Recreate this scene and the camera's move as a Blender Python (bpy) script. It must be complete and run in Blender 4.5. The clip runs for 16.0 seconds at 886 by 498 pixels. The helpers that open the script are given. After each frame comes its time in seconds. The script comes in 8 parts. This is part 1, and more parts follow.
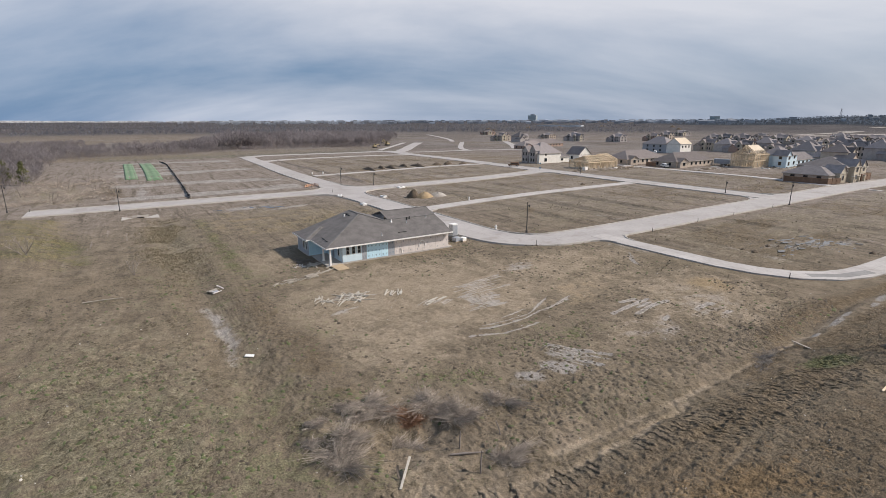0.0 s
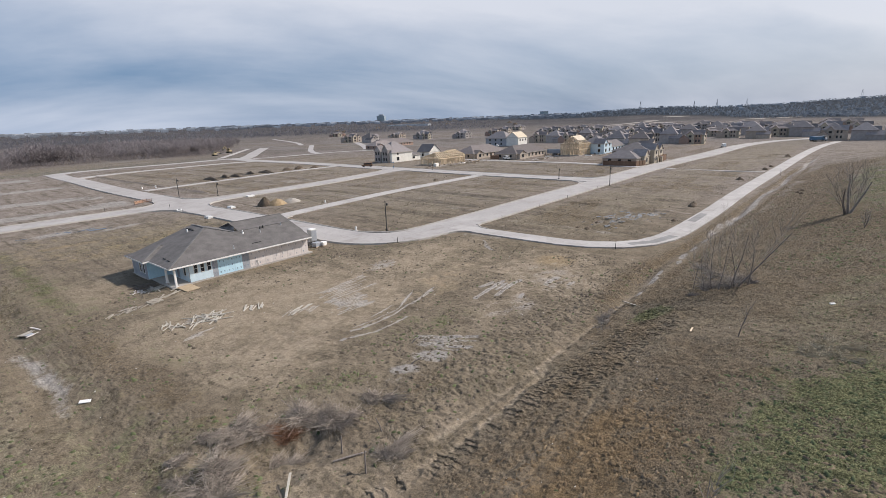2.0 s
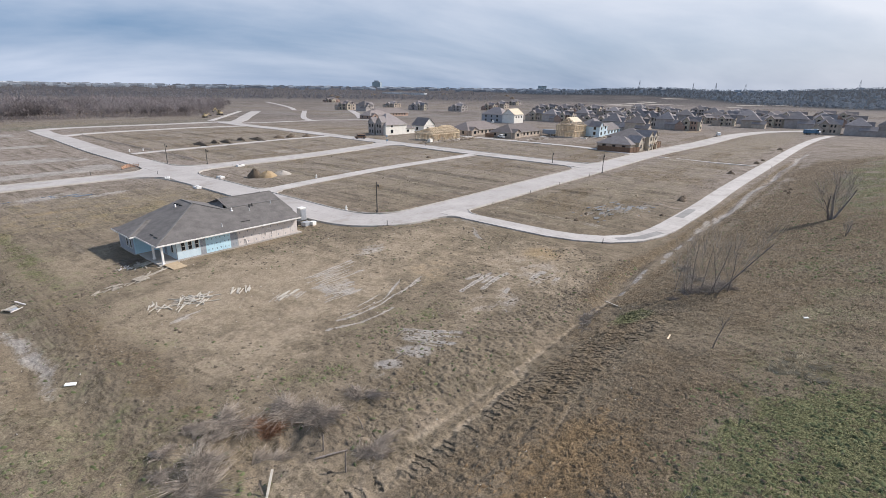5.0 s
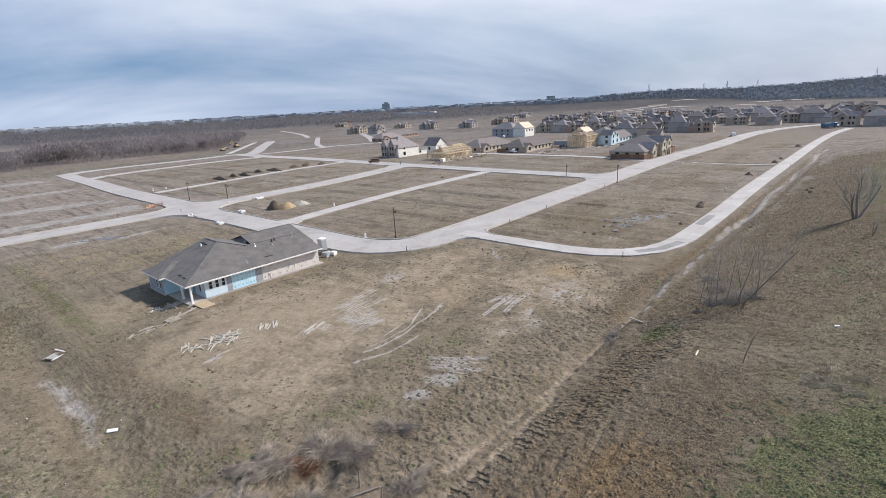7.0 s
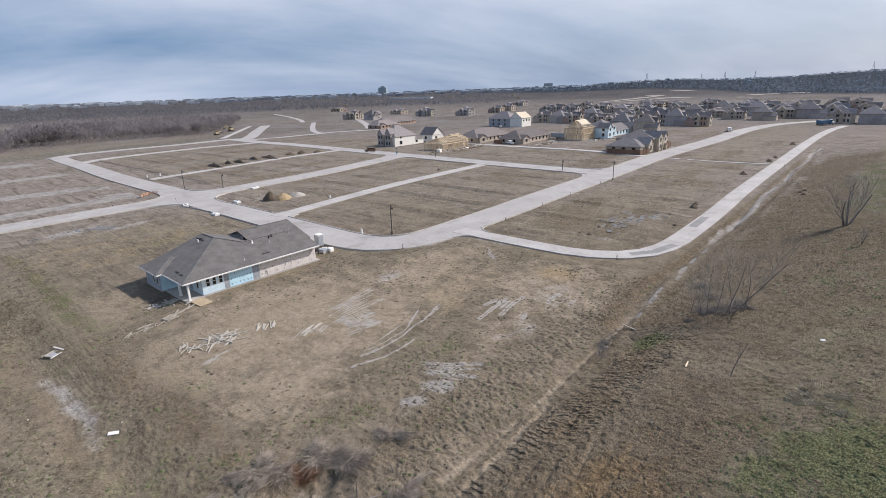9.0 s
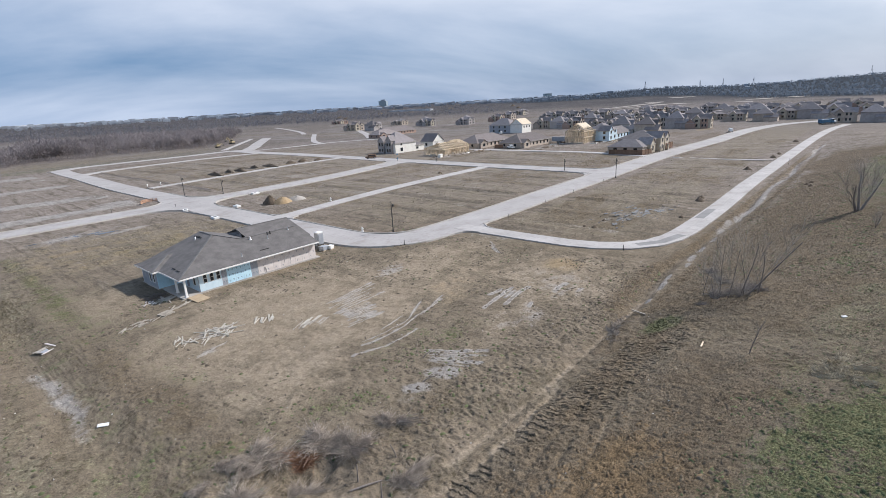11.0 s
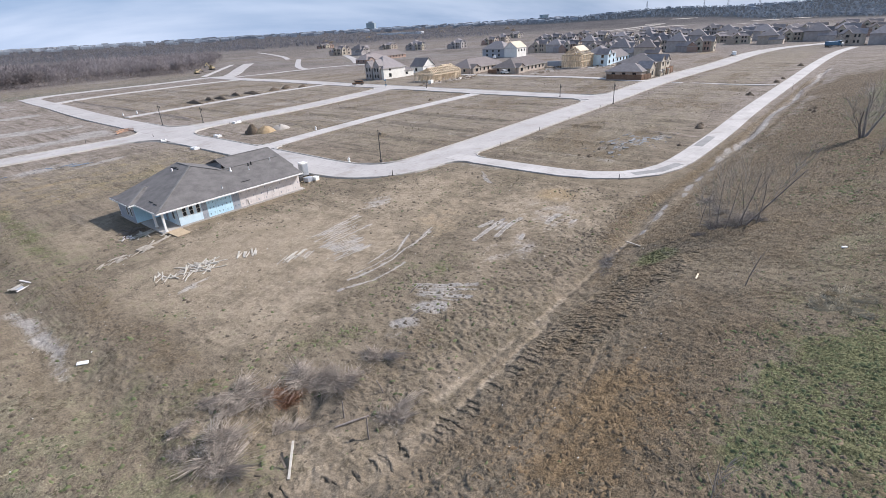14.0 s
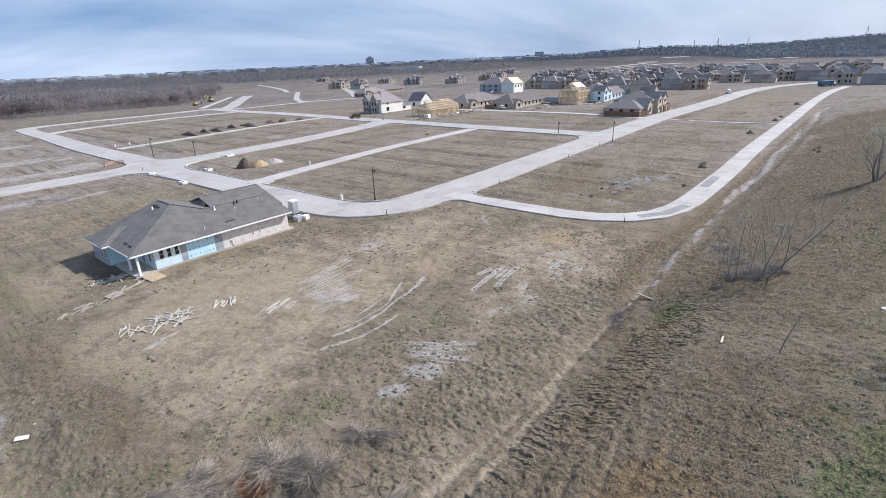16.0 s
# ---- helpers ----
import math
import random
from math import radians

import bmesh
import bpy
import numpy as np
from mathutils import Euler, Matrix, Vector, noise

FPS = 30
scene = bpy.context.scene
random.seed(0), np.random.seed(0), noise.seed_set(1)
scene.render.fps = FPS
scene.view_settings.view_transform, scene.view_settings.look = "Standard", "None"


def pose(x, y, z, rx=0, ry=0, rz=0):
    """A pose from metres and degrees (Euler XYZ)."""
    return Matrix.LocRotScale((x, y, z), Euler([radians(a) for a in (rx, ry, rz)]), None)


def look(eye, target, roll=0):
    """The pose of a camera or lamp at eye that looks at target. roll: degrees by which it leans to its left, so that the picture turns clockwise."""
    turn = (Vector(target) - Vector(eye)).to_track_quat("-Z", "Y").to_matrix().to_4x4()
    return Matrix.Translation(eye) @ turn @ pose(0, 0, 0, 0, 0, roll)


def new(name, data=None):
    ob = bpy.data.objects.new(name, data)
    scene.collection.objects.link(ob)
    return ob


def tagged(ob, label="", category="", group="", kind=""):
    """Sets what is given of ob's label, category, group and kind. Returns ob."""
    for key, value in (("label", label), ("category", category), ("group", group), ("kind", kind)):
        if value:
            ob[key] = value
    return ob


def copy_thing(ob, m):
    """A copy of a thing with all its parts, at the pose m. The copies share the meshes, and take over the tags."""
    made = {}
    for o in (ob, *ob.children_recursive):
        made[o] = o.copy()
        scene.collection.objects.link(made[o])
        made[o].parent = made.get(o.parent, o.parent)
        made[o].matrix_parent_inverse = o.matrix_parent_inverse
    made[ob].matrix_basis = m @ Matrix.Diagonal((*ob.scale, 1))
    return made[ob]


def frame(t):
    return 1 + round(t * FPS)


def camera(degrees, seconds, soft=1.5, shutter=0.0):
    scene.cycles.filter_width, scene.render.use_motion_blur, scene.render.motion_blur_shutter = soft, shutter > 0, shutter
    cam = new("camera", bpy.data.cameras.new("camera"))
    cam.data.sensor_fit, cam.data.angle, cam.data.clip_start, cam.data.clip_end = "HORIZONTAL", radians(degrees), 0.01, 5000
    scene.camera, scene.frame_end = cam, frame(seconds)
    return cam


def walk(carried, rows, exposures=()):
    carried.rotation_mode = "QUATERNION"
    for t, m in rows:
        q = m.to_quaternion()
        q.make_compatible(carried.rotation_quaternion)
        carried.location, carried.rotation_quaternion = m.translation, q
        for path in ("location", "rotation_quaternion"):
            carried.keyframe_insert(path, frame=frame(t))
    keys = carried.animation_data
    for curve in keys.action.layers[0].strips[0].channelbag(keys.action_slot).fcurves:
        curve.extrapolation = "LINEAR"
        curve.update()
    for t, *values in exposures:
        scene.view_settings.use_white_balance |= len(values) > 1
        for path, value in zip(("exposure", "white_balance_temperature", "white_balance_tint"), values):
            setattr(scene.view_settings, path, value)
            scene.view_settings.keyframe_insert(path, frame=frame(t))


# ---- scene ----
# ---- camera ----
LENS = 83.53
PATH = [
    (0.0, 0.00, 0.00, 20.00, -32.21, -14.29, -0.16),
    (0.5, -0.07, -0.01, 19.94, -38.26, -12.88, -1.30),
    (1.0, -0.27, -0.17, 19.85, -46.50, -12.75, -1.44),
    (1.5, -0.34, -0.21, 19.72, -48.65, -13.52, -2.24),
    (2.0, -0.13, -0.25, 19.83, -48.46, -14.53, -2.22),
    (2.5, -0.12, -0.17, 19.91, -48.81, -15.31, -1.61),
    (3.0, -0.15, -0.12, 20.06, -49.02, -16.84, -1.65),
    (3.5, -0.03, -0.09, 20.02, -48.71, -18.33, -1.66),
    (3.7, 0.10, -0.20, 20.31, -49.26, -17.93, -0.63),
    (5.8, 0.22, -0.24, 22.51, -49.61, -17.93, 0.94),
    (6.0, -0.23, -0.33, 21.95, -49.41, -17.10, 0.50),
    (6.5, -0.32, -0.15, 22.85, -48.46, -15.78, -1.44),
    (7.0, -0.16, -0.26, 23.56, -47.49, -15.98, -3.24),
    (7.5, 0.02, -0.37, 24.63, -47.81, -16.16, -2.58),
    (8.0, 0.06, -0.23, 25.70, -46.96, -14.84, -4.79),
    (8.5, -0.14, -0.04, 26.23, -47.62, -14.40, -3.90),
    (9.0, -0.31, -0.06, 25.77, -48.12, -17.61, -2.07),
]
PATH += [
    (9.2, 0.08, -0.06, 26.11, -48.22, -20.89, -1.40),
    (11.3, 0.30, 0.65, 22.41, -47.84, -15.98, -3.31),
    (11.5, 0.65, 0.72, 22.57, -47.70, -16.73, -3.55),
    (12.0, 0.58, 0.66, 21.83, -48.37, -15.31, -1.33),
    (12.5, 0.52, 0.81, 21.33, -47.63, -20.20, -2.75),
    (13.0, 0.94, 0.75, 21.33, -47.58, -24.27, -4.01),
    (13.5, 1.42, 0.98, 21.58, -48.12, -25.39, -3.30),
    (14.0, 2.00, 1.54, 21.87, -48.28, -24.15, -3.43),
    (14.5, 2.54, 2.36, 21.92, -48.33, -22.84, -3.79),
    (15.0, 3.42, 3.07, 21.92, -48.71, -22.58, -2.87),
    (15.5, 4.49, 3.74, 22.03, -49.20, -21.63, -2.51),
    (16.0, 5.57, 4.51, 22.03, -48.95, -20.68, -2.70),
]
cam = camera(LENS, 16.0, 0.35)
walk(cam, [(t, pose(x, y, z, 90 + tilt, 0, yaw) @ pose(0, 0, 0, 0, 0, lean)) for t, x, y, z, yaw, tilt, lean in PATH], [(0.0, 0.02, 7050, 14), (1.5, 0.06, 6850, 13.5), (2.5, 0.07, 6850, 13.5), (3.5, 0.17, 6850, 13.5), (7.0, 0.25, 6600, 12.8), (9.0, 0.12, 6600, 14), (11.5, 0.19, 6400, 12), (13.0, 0.25, 6500, 13.5), (13.5, 0.36, 6450, 14), (14.5, 0.43, 6400, 14.5), (16.0, 0.42, 6250, 13)])

# ---- light ----
SUN_ELEV, SUN_AZ = radians(39), math.atan2(0.87, -0.5)
world = bpy.data.worlds.new("sky")
scene.world = world
world.use_nodes = True
wt = world.node_tree
wt.nodes.clear()


def wnode(kind, **settings):
    n = wt.nodes.new(kind)
    for key, value in settings.items():
        n.inputs[key].default_value = value
    return n


sky = wnode("ShaderNodeTexSky")
sky.sky_type, sky.sun_disc = "NISHITA", False
sky.sun_elevation, sky.sun_rotation = SUN_ELEV, SUN_AZ
sky.dust_density = 1.5
sky_bg = wnode("ShaderNodeBackground", Strength=0.07)
cloud_bg = wnode("ShaderNodeBackground", Strength=1.0)
mixer = wnode("ShaderNodeMixShader")
out = wnode("ShaderNodeOutputWorld")
coord = wnode("ShaderNodeTexCoord")
parts_of = wnode("ShaderNodeSeparateXYZ")
wt.links.new(coord.outputs["Generated"], parts_of.inputs[0])


def wmath(op, a, b, clamp=False):
    n = wt.nodes.new("ShaderNodeMath")
    n.operation, n.use_clamp = op, clamp
    for k, value in enumerate((a, b)):
        if isinstance(value, (int, float)):
            n.inputs[k].default_value = value
        else:
            wt.links.new(value, n.inputs[k])
    return n.outputs[0]


# A flat sheet of thin cloud, drawn out along the wind.
height_up = wmath("ADD", wmath("MAXIMUM", parts_of.outputs[2], 0.0), 0.32)
over_x, over_y = wmath("DIVIDE", parts_of.outputs[0], height_up), wmath("DIVIDE", parts_of.outputs[1], height_up)
sheet = wnode("ShaderNodeCombineXYZ")
wt.links.new(wmath("ADD", wmath("MULTIPLY", over_x, 0.35), wmath("MULTIPLY", over_y, 0.55)), sheet.inputs[0])
wt.links.new(wmath("SUBTRACT", wmath("MULTIPLY", over_x, 0.25), wmath("MULTIPLY", over_y, 0.16)), sheet.inputs[1])
veil = wnode("ShaderNodeTexNoise", Scale=1.5, Detail=8.0, Roughness=0.54, Distortion=0.35)
wt.links.new(sheet.outputs[0], veil.inputs["Vector"])
veil2 = wnode("ShaderNodeTexNoise", Scale=0.35, Detail=3.0, Roughness=0.5)
wt.links.new(sheet.outputs[0], veil2.inputs["Vector"])
cover_fac = wmath("ADD", wmath("MULTIPLY", veil.outputs[0], 1.5), wmath("MULTIPLY", veil2.outputs[0], 1.1))
cover_fac = wmath("MULTIPLY", wmath("SUBTRACT", cover_fac, 0.82), 1.3, True)
cover_fac = wmath("ADD", wmath("MULTIPLY", cover_fac, 0.28), 0.68, True)
tone = wnode("ShaderNodeMix")
tone.data_type = "RGBA"
whiteness = wmath("SUBTRACT", wmath("ADD", wmath("MULTIPLY", veil.outputs[0], 0.62), wmath("MULTIPLY", veil2.outputs[0], 0.48)), 0.42)
whiteness = wmath("ADD", wmath("ADD", wmath("MULTIPLY", whiteness, 3.7), 0.13), wmath("MINIMUM", wmath("MULTIPLY", parts_of.outputs[2], 1.15), wmath("SUBTRACT", 0.75, wmath("MULTIPLY", parts_of.outputs[2], 1.5))))
# Brighter towards the sun, thinner and bluer low down away from it.
sunward = wmath("SUBTRACT", wmath("MULTIPLY", parts_of.outputs[0], 0.5), wmath("MULTIPLY", parts_of.outputs[1], 0.36))
low_down = wmath("MULTIPLY", wmath("SUBTRACT", 1.0, wmath("MULTIPLY", parts_of.outputs[2], 6.0, True)), -0.26)
whiteness = wmath("ADD", wmath("ADD", whiteness, sunward), low_down, True)
wt.links.new(whiteness, tone.inputs[0])
tone.inputs[6].default_value = (0.165, 0.305, 0.53, 1)
tone.inputs[7].default_value = (0.68, 0.75, 0.865, 1)
wt.links.new(tone.outputs[2], cloud_bg.inputs[0])
wt.links.new(sky.outputs[0], sky_bg.inputs[0])
wt.links.new(cover_fac, mixer.inputs[0])
wt.links.new(sky_bg.outputs[0], mixer.inputs[1])
wt.links.new(cloud_bg.outputs[0], mixer.inputs[2])
wt.links.new(mixer.outputs[0], out.inputs[0])

sun_dir = Vector((0.87 * math.cos(SUN_ELEV), -0.5 * math.cos(SUN_ELEV), math.sin(SUN_ELEV)))
sun = new("sun", bpy.data.lights.new("sun", "SUN"))
sun.data.energy, sun.data.angle, sun.data.color = 4.5, radians(0.8), (1.0, 0.965, 0.915)
sun.matrix_world = look((0, 0, 0), tuple(-sun_dir))


# ---- materials ----
def make_mat(name):
    m = bpy.data.materials.new(name)
    m.use_nodes = True
    return m, m.node_tree, m.node_tree.nodes["Principled BSDF"]


def link(t, a, b):
    t.links.new(a, b)


def noise_node(t, scale, detail=4.0, rough=0.55, vec=None, distort=0.0):
    n = t.nodes.new("ShaderNodeTexNoise")
    n.inputs["Scale"].default_value, n.inputs["Detail"].default_value = scale, detail
    n.inputs["Roughness"].default_value, n.inputs["Distortion"].default_value = rough, distort
    if vec is not None:
        link(t, vec, n.inputs["Vector"])
    return n.outputs[0]


def ramp(t, fac, lo, hi):
    n = t.nodes.new("ShaderNodeMapRange")
    n.interpolation_type = "SMOOTHSTEP"
    link(t, fac, n.inputs[0])
    n.inputs[1].default_value, n.inputs[2].default_value = lo, hi
    return n.outputs[0]


def mixc(t, fac, a, b, kind="MIX"):
    n = t.nodes.new("ShaderNodeMix")
    n.data_type, n.blend_type = "RGBA", kind
    for k, value in ((0, fac), (6, a), (7, b)):
        if isinstance(value, tuple):
            n.inputs[k].default_value = (*value, 1) if len(value) == 3 else value
        elif isinstance(value, (int, float)):
            n.inputs[k].default_value = value
        else:
            link(t, value, n.inputs[k])
    return n.outputs[2]


def maths(t, op, a, b=0.0, clamp=False):
    n = t.nodes.new("ShaderNodeMath")
    n.operation, n.use_clamp = op, clamp
    for k, value in enumerate((a, b)):
        if isinstance(value, (int, float)):
            n.inputs[k].default_value = value
        else:
            link(t, value, n.inputs[k])
    return n.outputs[0]


def bumped(t, bsdf, height, strength, distance):
    n = t.nodes.new("ShaderNodeBump")
    n.inputs["Strength"].default_value, n.inputs["Distance"].default_value = strength, distance
    link(t, height, n.inputs["Height"])
    link(t, n.outputs[0], bsdf.inputs["Normal"])


def mottled(name, dark, light, scale=2.0, fine=25.0, rough=0.85, bump=0.3, depth=0.02, vary=0.0, island=False, metal=0.0, where="Object"):
    """A surface between two colours: broad stains, fine grain, light relief, and a shade of its own for each piece."""
    m, t, b = make_mat(name)
    c = t.nodes.new("ShaderNodeTexCoord").outputs["Object"] if where == "Object" else t.nodes.new("ShaderNodeNewGeometry").outputs["Position"]
    broad, grain = noise_node(t, scale, 4, 0.6, c), noise_node(t, fine, 3, 0.6, c)
    f = maths(t, "ADD", maths(t, "MULTIPLY", broad, 0.6), maths(t, "MULTIPLY", grain, 0.4))
    colour = mixc(t, ramp(t, f, 0.3, 0.7), dark, light)
    if vary:
        pick = t.nodes.new("ShaderNodeNewGeometry").outputs["Random Per Island"] if island else t.nodes.new("ShaderNodeObjectInfo").outputs["Random"]
        hsv = t.nodes.new("ShaderNodeHueSaturation")
        link(t, colour, hsv.inputs["Color"])
        link(t, maths(t, "ADD", maths(t, "MULTIPLY", pick, 2 * vary), 1 - vary), hsv.inputs["Value"])
        colour = hsv.outputs[0]
    link(t, colour, b.inputs["Base Color"])
    b.inputs["Roughness"].default_value, b.inputs["Metallic"].default_value = rough, metal
    if bump:
        bumped(t, b, grain, bump, depth)
    return m


def ground_material():
    m, t, b = make_mat("ground")
    pos = t.nodes.new("ShaderNodeNewGeometry").outputs["Position"]

    def attr(name):
        n = t.nodes.new("ShaderNodeAttribute")
        n.attribute_name = name
        s = t.nodes.new("ShaderNodeSeparateColor")
        link(t, n.outputs["Color"], s.inputs[0])
        return s.outputs

    one, two, ridge = attr("cover_one"), attr("cover_two"), attr("cover_far")[0]

    def crisp(value, lo=0.32, hi=0.68):
        return ramp(t, value, lo, hi)

    big, mid = noise_node(t, 0.035, 5, 0.6, pos), crisp(noise_node(t, 0.33, 6, 0.65, pos, 0.4))
    fine, grit = crisp(noise_node(t, 1.9, 6, 0.72, pos, 0.5)), crisp(noise_node(t, 7.5, 4, 0.7, pos))
    # Streaks along the rows that the graders left.
    squash = t.nodes.new("ShaderNodeMapping")
    squash.inputs["Rotation"].default_value = (0, 0, radians(-40))
    squash.inputs["Scale"].default_value = (2.2, 0.55, 1)
    link(t, pos, squash.inputs["Vector"])
    streak = crisp(noise_node(t, 0.6, 6, 0.72, squash.outputs[0], 0.8), 0.40, 0.66)
    ragged = maths(t, "ADD", maths(t, "MULTIPLY", mid, 0.5), maths(t, "ADD", maths(t, "MULTIPLY", fine, 0.3), maths(t, "MULTIPLY", grit, 0.2)))
    # Dark flecks of stubble and clods, gathered in drifts.
    drift = crisp(noise_node(t, 0.28, 4, 0.6, pos, 0.5), 0.44, 0.60)
    fleck = crisp(noise_node(t, 2.4, 2, 0.5, pos, 0.2), 0.555, 0.615)
    tufts = maths(t, "MULTIPLY", fleck, drift)
    away = t.nodes.new("ShaderNodeVectorMath")
    away.operation = "LENGTH"
    link(t, pos, away.inputs[0])
    away = away.outputs["Value"]

    def edge(level, soft=0.16, weight=0.9):
        f = maths(t, "ADD", level, maths(t, "MULTIPLY", maths(t, "SUBTRACT", ragged, 0.5), weight))
        return maths(t, "MULTIPLY", ramp(t, f, 0.5 - soft, 0.5 + soft), ramp(t, level, 0.02, 0.16))

    soil = mixc(t, mid, (0.225, 0.182, 0.134), (0.325, 0.262, 0.196))
    soil = mixc(t, maths(t, "MULTIPLY", streak, 0.42), soil, (0.150, 0.120, 0.083))
    soil = mixc(t, maths(t, "MULTIPLY", ramp(t, big, 0.45, 0.65), 0.35), soil, (0.25, 0.205, 0.14))
    soil = mixc(t, maths(t, "MULTIPLY", drift, 0.30), soil, (0.160, 0.135, 0.098))
    # Rows across the graded lots further out.
    comb_rows = t.nodes.new("ShaderNodeMapping")
    comb_rows.inputs["Scale"].default_value = (0.55, 0.045, 1)
    link(t, pos, comb_rows.inputs["Vector"])
    rows_fac = maths(t, "MULTIPLY", crisp(noise_node(t, 1.0, 5, 0.62, comb_rows.outputs[0], 0.3), 0.50, 0.64), ramp(t, away, 66, 100))
    # Lots further out greyed with distance, haze put into the soil colour.
    soil = mixc(t, maths(t, "MULTIPLY", ramp(t, away, 70, 170), 0.75), soil, mixc(t, mid, (0.276, 0.234, 0.208), (0.392, 0.338, 0.302)))
    soil = mixc(t, maths(t, "MULTIPLY", rows_fac, maths(t, "MULTIPLY", maths(t, "SUBTRACT", 1.0, ramp(t, away, 420, 650)), 0.80)), soil, mixc(t, fine, (0.118, 0.098, 0.076), (0.185, 0.156, 0.122)))
    broken = maths(t, "MULTIPLY", crisp(noise_node(t, 0.5, 7, 0.78, pos, 0.6), 0.52, 0.62), ramp(t, away, 62, 110))
    soil = mixc(t, maths(t, "MULTIPLY", broken, 0.5), soil, (0.135, 0.112, 0.088))
    pale_rows = maths(t, "MULTIPLY", crisp(noise_node(t, 1.7, 4, 0.6, comb_rows.outputs[0], 0.4), 0.60, 0.68), ramp(t, away, 66, 110))
    soil = mixc(t, maths(t, "MULTIPLY", pale_rows, 0.55), soil, (0.42, 0.365, 0.318))
    c = mixc(t, maths(t, "MULTIPLY", edge(one[1], 0.3, 0.7), 0.85), soil, mixc(t, mid, (0.330, 0.264, 0.190), (0.415, 0.338, 0.250)))  # bare graded dirt
    c = mixc(t, maths(t, "MULTIPLY", edge(one[0], 0.22, 1.1), 0.85), c, mixc(t, grit, (0.085, 0.098, 0.042), (0.185, 0.190, 0.095)))  # green weeds
    c = mixc(t, maths(t, "MULTIPLY", edge(two[0], 0.3, 1.0), 0.75), c, mixc(t, fine, (0.205, 0.172, 0.118), (0.365, 0.312, 0.230)))  # dead straw
    c = mixc(t, maths(t, "MULTIPLY", tufts, maths(t, "SUBTRACT", 0.8, maths(t, "MULTIPLY", one[1], 0.75))), c, mixc(t, grit, (0.085, 0.070, 0.045), (0.150, 0.125, 0.085)))
    c = mixc(t, maths(t, "MULTIPLY", edge(two[1], 0.3, 1.0), 0.8), c, mixc(t, fine, (0.120, 0.091, 0.060), (0.225, 0.172, 0.116)))  # turned dark earth
    c = mixc(t, maths(t, "MULTIPLY", edge(two[2], 0.3, 0.8), 0.75), c, mixc(t, ramp(t, away, 28, 44), (0.225, 0.154, 0.086), (0.36, 0.265, 0.155)))  # rusty and yellow subsoil
    c = mixc(t, maths(t, "MULTIPLY", edge(one[2], 0.26, 0.75), maths(t, "ADD", 0.45, maths(t, "MULTIPLY", one[2], 0.45))), c, mixc(t, mid, (0.335, 0.308, 0.280), (0.455, 0.425, 0.395)))  # grey drying mud
    # Whatever covers the plain is greyed by distance too, as haze.
    c = mixc(t, maths(t, "MULTIPLY", ramp(t, away, 260, 460), 0.6), c, mixc(t, crisp(noise_node(t, 0.05, 5, 0.7, pos, 0.6)), (0.140, 0.126, 0.124), (0.255, 0.236, 0.232)))
    # Wooded country towards the horizon, darkened and greyed for tree shade and haze.
    c = mixc(t, maths(t, "MULTIPLY", ramp(t, maths(t, "ADD", away, maths(t, "MULTIPLY", noise_node(t, 0.006, 4, 0.6, pos), 360.0)), 950, 1500), 0.94), c, mixc(t, crisp(noise_node(t, 0.012, 5, 0.7, pos)), (0.078, 0.073, 0.076), (0.128, 0.118, 0.118)))
    c = mixc(t, ridge, c, mixc(t, crisp(noise_node(t, 0.015, 5, 0.7, pos)), (0.028, 0.038, 0.052), (0.038, 0.050, 0.066)))  # ridge ground, darkened for the trees' shade and blued for haze
    speck = crisp(noise_node(t, 13.0, 3, 0.6, pos), 0.42, 0.60)
    grain = maths(t, "ADD", maths(t, "MULTIPLY", fine, 0.32), maths(t, "ADD", maths(t, "MULTIPLY", grit, 0.38), maths(t, "MULTIPLY", speck, 0.30)))
    # Rougher where the earth is turned or grown over.
    shaggy = maths(t, "MULTIPLY", maths(t, "MAXIMUM", two[1], one[0]), maths(t, "MULTIPLY", maths(t, "SUBTRACT", grit, 0.5), 0.55))
    hsv = t.nodes.new("ShaderNodeHueSaturation")
    link(t, c, hsv.inputs["Color"])
    link(t, maths(t, "ADD", maths(t, "ADD", maths(t, "MULTIPLY", grain, 0.56), 0.475), shaggy), hsv.inputs["Value"])
    link(t, hsv.outputs[0], b.inputs["Base Color"])
    b.inputs["Roughness"].default_value = 0.95
    b.inputs["Specular IOR Level"].default_value = 0.05
    bumped(t, b, maths(t, "MULTIPLY", grain, maths(t, "ADD", 0.35, maths(t, "MAXIMUM", two[1], one[0]))), 0.6, 0.13)
    return m


def see_through(name, dark, light, scale):
    """Fine twigs that light falls through."""
    m, t, b = make_mat(name)
    pos = t.nodes.new("ShaderNodeNewGeometry").outputs["Position"]
    c = mixc(t, ramp(t, noise_node(t, scale, 4, 0.6, pos), 0.35, 0.65), dark, light)
    b.inputs["Roughness"].default_value = 0.95
    b.inputs["Specular IOR Level"].default_value = 0.0
    link(t, c, b.inputs["Base Color"])
    back = t.nodes.new("ShaderNodeBsdfTranslucent")
    link(t, c, back.inputs["Color"])
    both = t.nodes.new("ShaderNodeMixShader")
    both.inputs[0].default_value = 0.5
    link(t, b.outputs[0], both.inputs[1])
    link(t, back.outputs[0], both.inputs[2])
    link(t, both.outputs[0], [n for n in t.nodes if n.type == "OUTPUT_MATERIAL"][0].inputs["Surface"])
    return m


